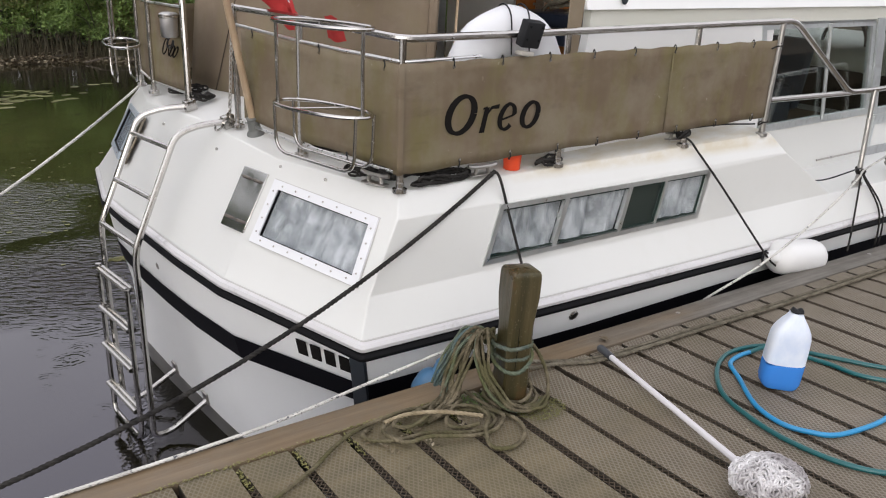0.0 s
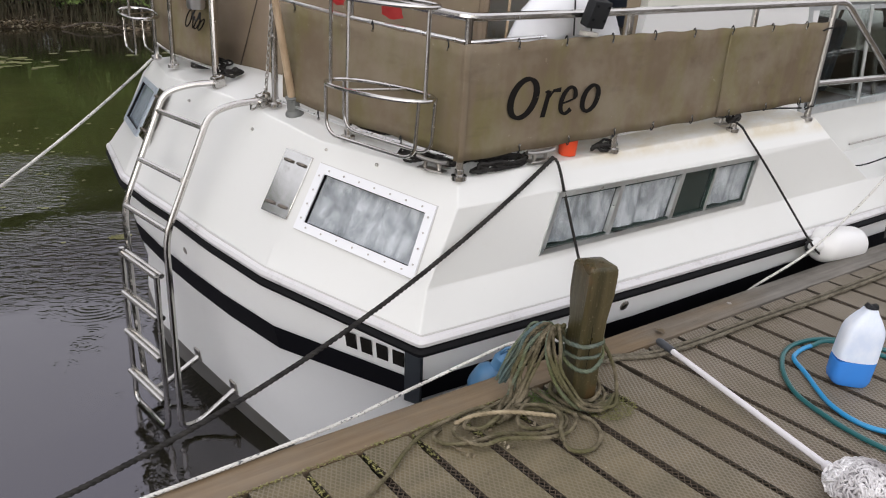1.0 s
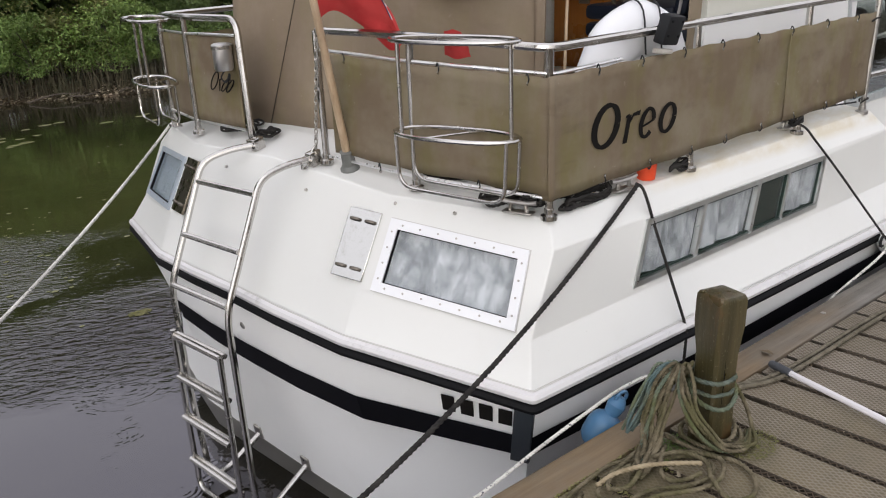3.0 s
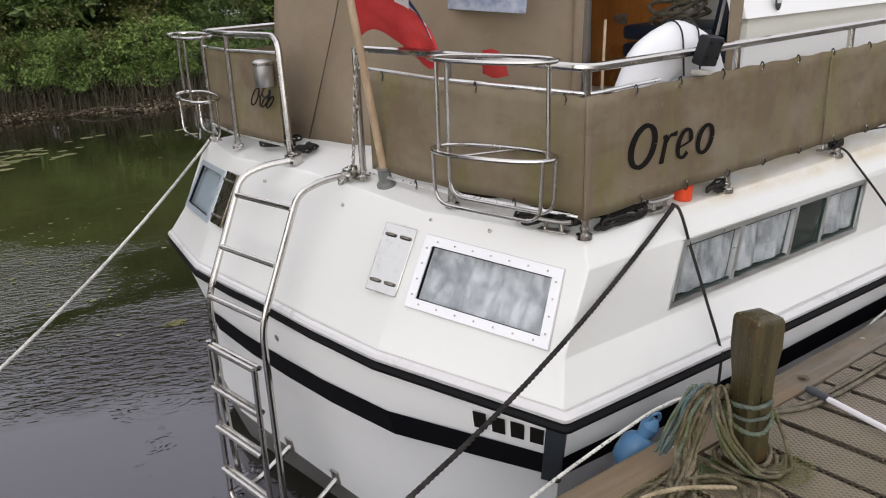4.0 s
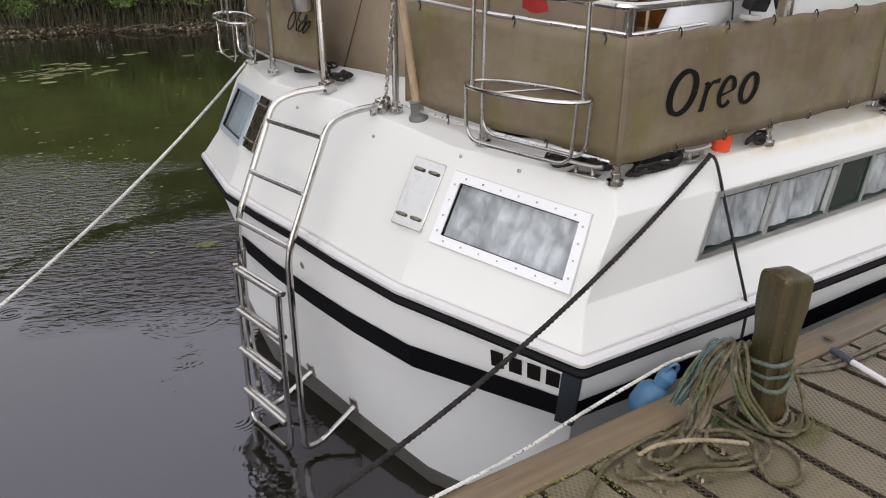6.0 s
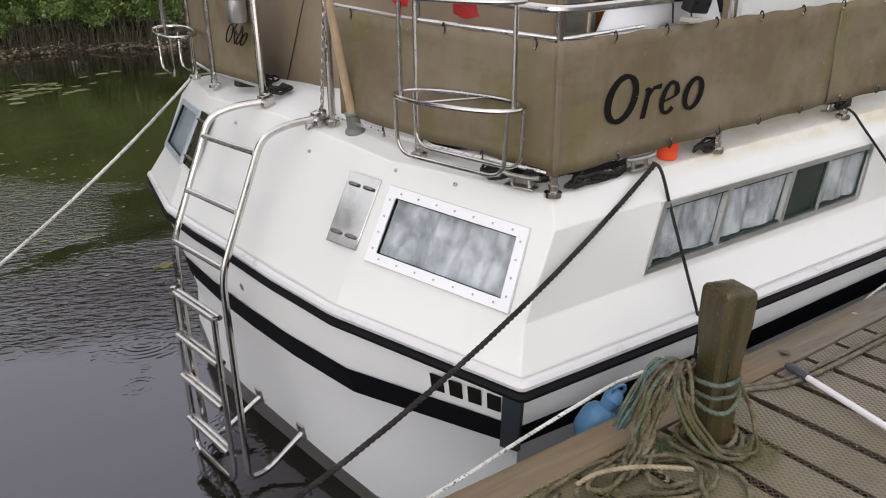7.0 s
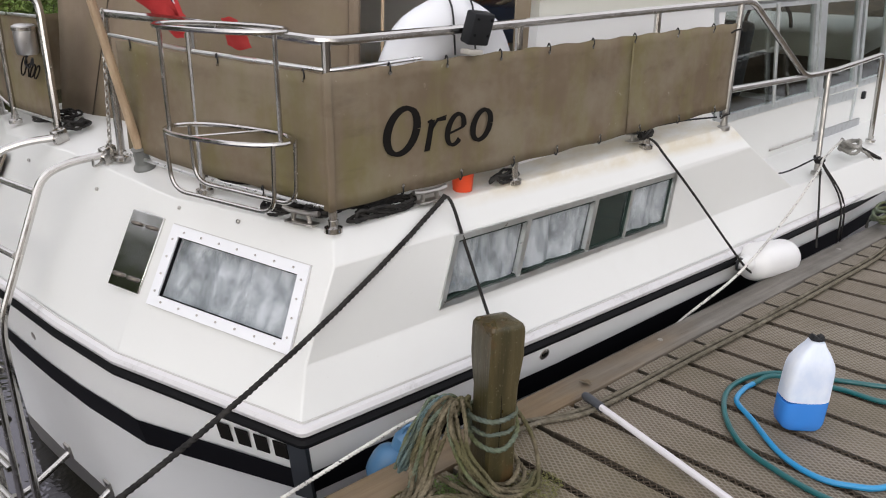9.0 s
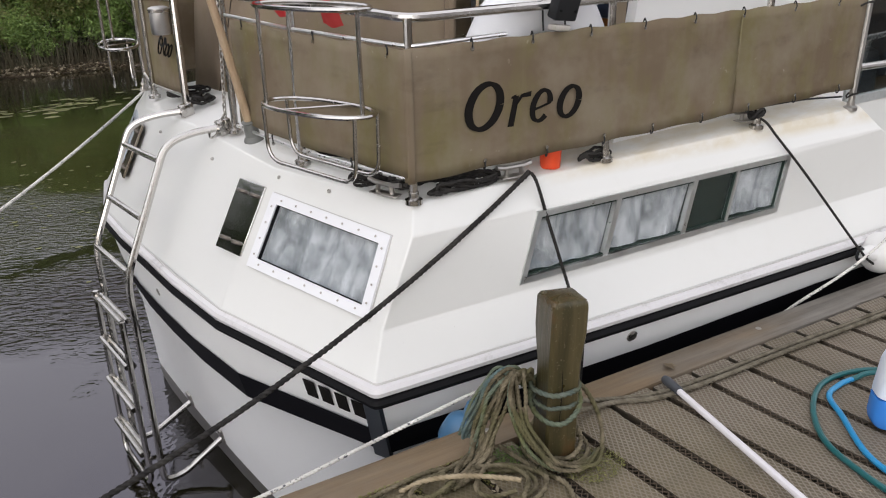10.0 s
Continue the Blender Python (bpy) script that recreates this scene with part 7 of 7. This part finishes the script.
def undergrowth():
    """Dark stems, roots and dead stalks under the shrubs, right along the bank."""
    g = np.random.RandomState(61)
    verts, faces = [], []
    for _ in range(2600):
        x = g.uniform(-7, 14)
        y = shore(x) + 0.35 + abs(g.normal(0, 0.55))
        z = WATER + 0.10 + 0.10 * (y - shore(x))
        h, a, lean = g.uniform(0.15, 0.75), g.uniform(0, 6.28), g.uniform(0.0, 0.5)
        w = g.uniform(0.004, 0.012)
        top = Vector((x + lean * h * math.cos(a), y + lean * h * math.sin(a) - 0.12 * h, z + h))
        mid = lerp((x, y, z), top, 0.55) + Vector((0, -0.05 * h, 0.06 * h))
        o = len(verts)
        for p, k in ((Vector((x, y, z - 0.1)), 1.0), (mid, 0.7), (top, 0.15)):
            verts += [p - Vector((w * k, 0, 0)), p + Vector((w * k, 0, 0))]
        faces += [(o, o + 1, o + 3, o + 2), (o + 2, o + 3, o + 5, o + 4)]
    tagged(raw_object("undergrowth", verts, faces, mat_leaf("dead_stalks", (0.030, 0.024, 0.014), (0.055, 0.044, 0.026), (0.12, 0.10, 0.065))), "tangled brown stalks and roots along the bank", "undergrowth", kind="stuff")
    # near-black leaf clumps, added as the shade beneath the shrubs
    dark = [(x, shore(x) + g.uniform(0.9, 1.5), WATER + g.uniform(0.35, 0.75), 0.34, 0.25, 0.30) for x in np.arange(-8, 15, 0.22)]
    ob = leaves_mesh("ivy", dark, 60, 0.045, mat_leaf("bank_shade_leaves", (0.010, 0.014, 0.006), (0.018, 0.024, 0.010), (0.032, 0.040, 0.014)), None, 71)
    tagged(ob, "near-black leaves added for the shade under the bank shrubs", "ivy", kind="stuff")


undergrowth()
for nm, cnt, y0, sp in (("leaf_litter", 4200, 19.3, 0.9),):
    verts, faces = [], []
    for _ in range(cnt):
        x = rng.uniform(-6, 14)
        d = abs(rng.gauss(0, 0.5)) - 0.1
        y = shore(x) + d
        z = WATER - 0.25 + min(1.0, (d + 0.6) / 2.4) * 0.62 + 0.16 * noise.noise(Vector((x * 0.9, y * 0.9, 1.0))) + 0.06
        s = rng.uniform(0.03, 0.07)
        e = Euler((rng.uniform(-0.9, 0.5), rng.uniform(-0.6, 0.6), rng.uniform(0, 6.28))).to_matrix()
        o = len(verts)
        verts += [Vector((x, y, z)) + e @ Vector(p) * s for p in ((-1, 0, 0), (0, -0.6, 0.15), (1, 0, 0), (0, 0.6, 0.15))]
        faces.append((o, o + 1, o + 2, o + 3))
    tagged(raw_object(nm, verts, faces, LITTER), "brown dead leaves at the water's edge", "leaves", kind="stuff")
for k in range(20):
    x = rng.uniform(-5, 12)
    y = shore(x) + rng.uniform(-0.35, 0.5)
    a, ln = rng.uniform(-0.9, 0.9) + (3.14 if rng.random() < 0.5 else 0), rng.uniform(0.4, 1.3)
    bm = bmesh.new()
    tube(bm, curve_through([(x, y, WATER + rng.uniform(0.0, 0.15)), (x + 0.5 * ln * math.cos(a), y + 0.3 * ln * math.sin(a), WATER + rng.uniform(0.08, 0.22)), (x + ln * math.cos(a), y + 0.5 * ln * math.sin(a), WATER + rng.uniform(0.02, 0.3))], 4), [0.022 - 0.0018 * i for i in range(9)], 6)
    tagged(mesh_object("dead_branch", bm, DRIFT), "dead grey-brown branch lying at the water's edge", "branch", group="dead branches on the bank")
verts, faces = [], []
rng = random.Random(17)
for _ in range(190):
    x, y = rng.uniform(-2, 6), rng.uniform(4, 16)
    if rng.random() < 0.35:
        x, y = rng.gauss(2.7, 0.7), rng.gauss(13.4, 0.45)
    elif rng.random() < 0.4:
        x, y = rng.gauss(2.1, 0.35), rng.gauss(6.6, 1.0)
    s = rng.uniform(0.008, 0.026) if y < 12.0 else rng.uniform(0.04, 0.11)
    a = rng.uniform(0, 6.28)
    o = len(verts)
    for i in range(6):
        t = a + i * 1.047
        verts.append((x + s * (1.2 + 0.3 * math.sin(i)) * math.cos(t), y + s * math.sin(t), WATER + 0.004))
    faces.append(tuple(range(o, o + 6)))
tagged(raw_object("floating_leaves", verts, faces, mat_leaf("pond_leaves", (0.14, 0.15, 0.05), (0.20, 0.20, 0.08), (0.25, 0.23, 0.12))), "small leaves floating on the river", "leaves", kind="stuff")

scatter("algae_clump", "yellow-green clump of weed afloat on the river", "weed", (0.878, 4.319), (0.04, 0.05), 130, 0.016, MOSS, WATER + 0.002, 0.2)
scatter("algae_clump", "yellow-green clump of weed afloat on the river", "weed", (2.297, 3.919), (0.08, 0.05), 160, 0.016, MOSS, WATER + 0.002, 0.2)
for x in (2.097, 2.261, 1.934, 1.770, 2.425):
    scatter("moss", "yellow moss in the gap between two boards", "moss", (x, -0.21), (0.009, 0.065), 70, 0.005, MOSS, -0.002)

# ---- jetty boards, kerb and fascia, piece by piece ----
shared = board_mesh()
for k in range(-30, 24):
    b = new("board", shared)
    b.parent = jetty
    b.matrix_basis = pose(GAP0 + PITCH * (k + 0.5), rng.uniform(-0.003, 0.003), rng.uniform(-0.002, 0.001), 0, 0, rng.uniform(-0.15, 0.15))
bm = bmesh.new()
for i in range(150):
    y = -0.262 - 0.0205 * i
    for side in (-1, 1):
        tube(bm, [(side * 0.0105, y, -0.003), (0, y - 0.010, -0.005), (-side * 0.0105, y - 0.0205, -0.003)], 0.0018, 4)
net_mesh = bpy.data.meshes.new("gap_net")
bm.to_mesh(net_mesh)
bm.free()
net_mesh.materials.append(NET)
for k in range(-12, 18):
    b = new("gap_net", net_mesh)
    b.parent = jetty
    b.matrix_basis = pose(GAP0 + PITCH * k, 0, 0)
x = -2.4
for ln in (3.3, 6.3):
    bm = bmesh.new()
    box(bm, (ln - 0.006, 0.119, 0.045), pose(x + ln / 2, -0.0705, -0.0190), 0.008)
    part("kerb_board", bm, KERB, jetty, "worn timber kerb board")
    for s in (0.25, 1.65, 2.75, 4.15, 5.4)[:2 if ln < 4 else 5]:
        bm = bmesh.new()
        lathe(bm, [(0.010, -0.002), (0.010, 0.005), (0.006, 0.006)], Matrix.Translation((x + s, -0.06, 0)), 10)
        part("kerb_bolt", bm, DULL, jetty)
    x += ln
bm = bmesh.new()
box(bm, (9.7, 0.05, 0.20), pose(2.4, -0.045, -0.1425), 0.004)
part("fascia_beam", bm, BEAM, jetty)
for x in (-1.5, 0.6, 2.7, 4.8, 6.6):
    bm = bmesh.new()
    box(bm, (0.12, 3.0, 0.14), pose(x, -1.65, -0.108), 0.004)
    part("cross_beam", bm, BEAM, jetty)
    bm = bmesh.new()
    lathe(bm, [(0.075, -1.6), (0.075, -0.06)], Matrix.Translation((x, -0.16, 0)), 12)
    part("pile", bm, BEAM, jetty)
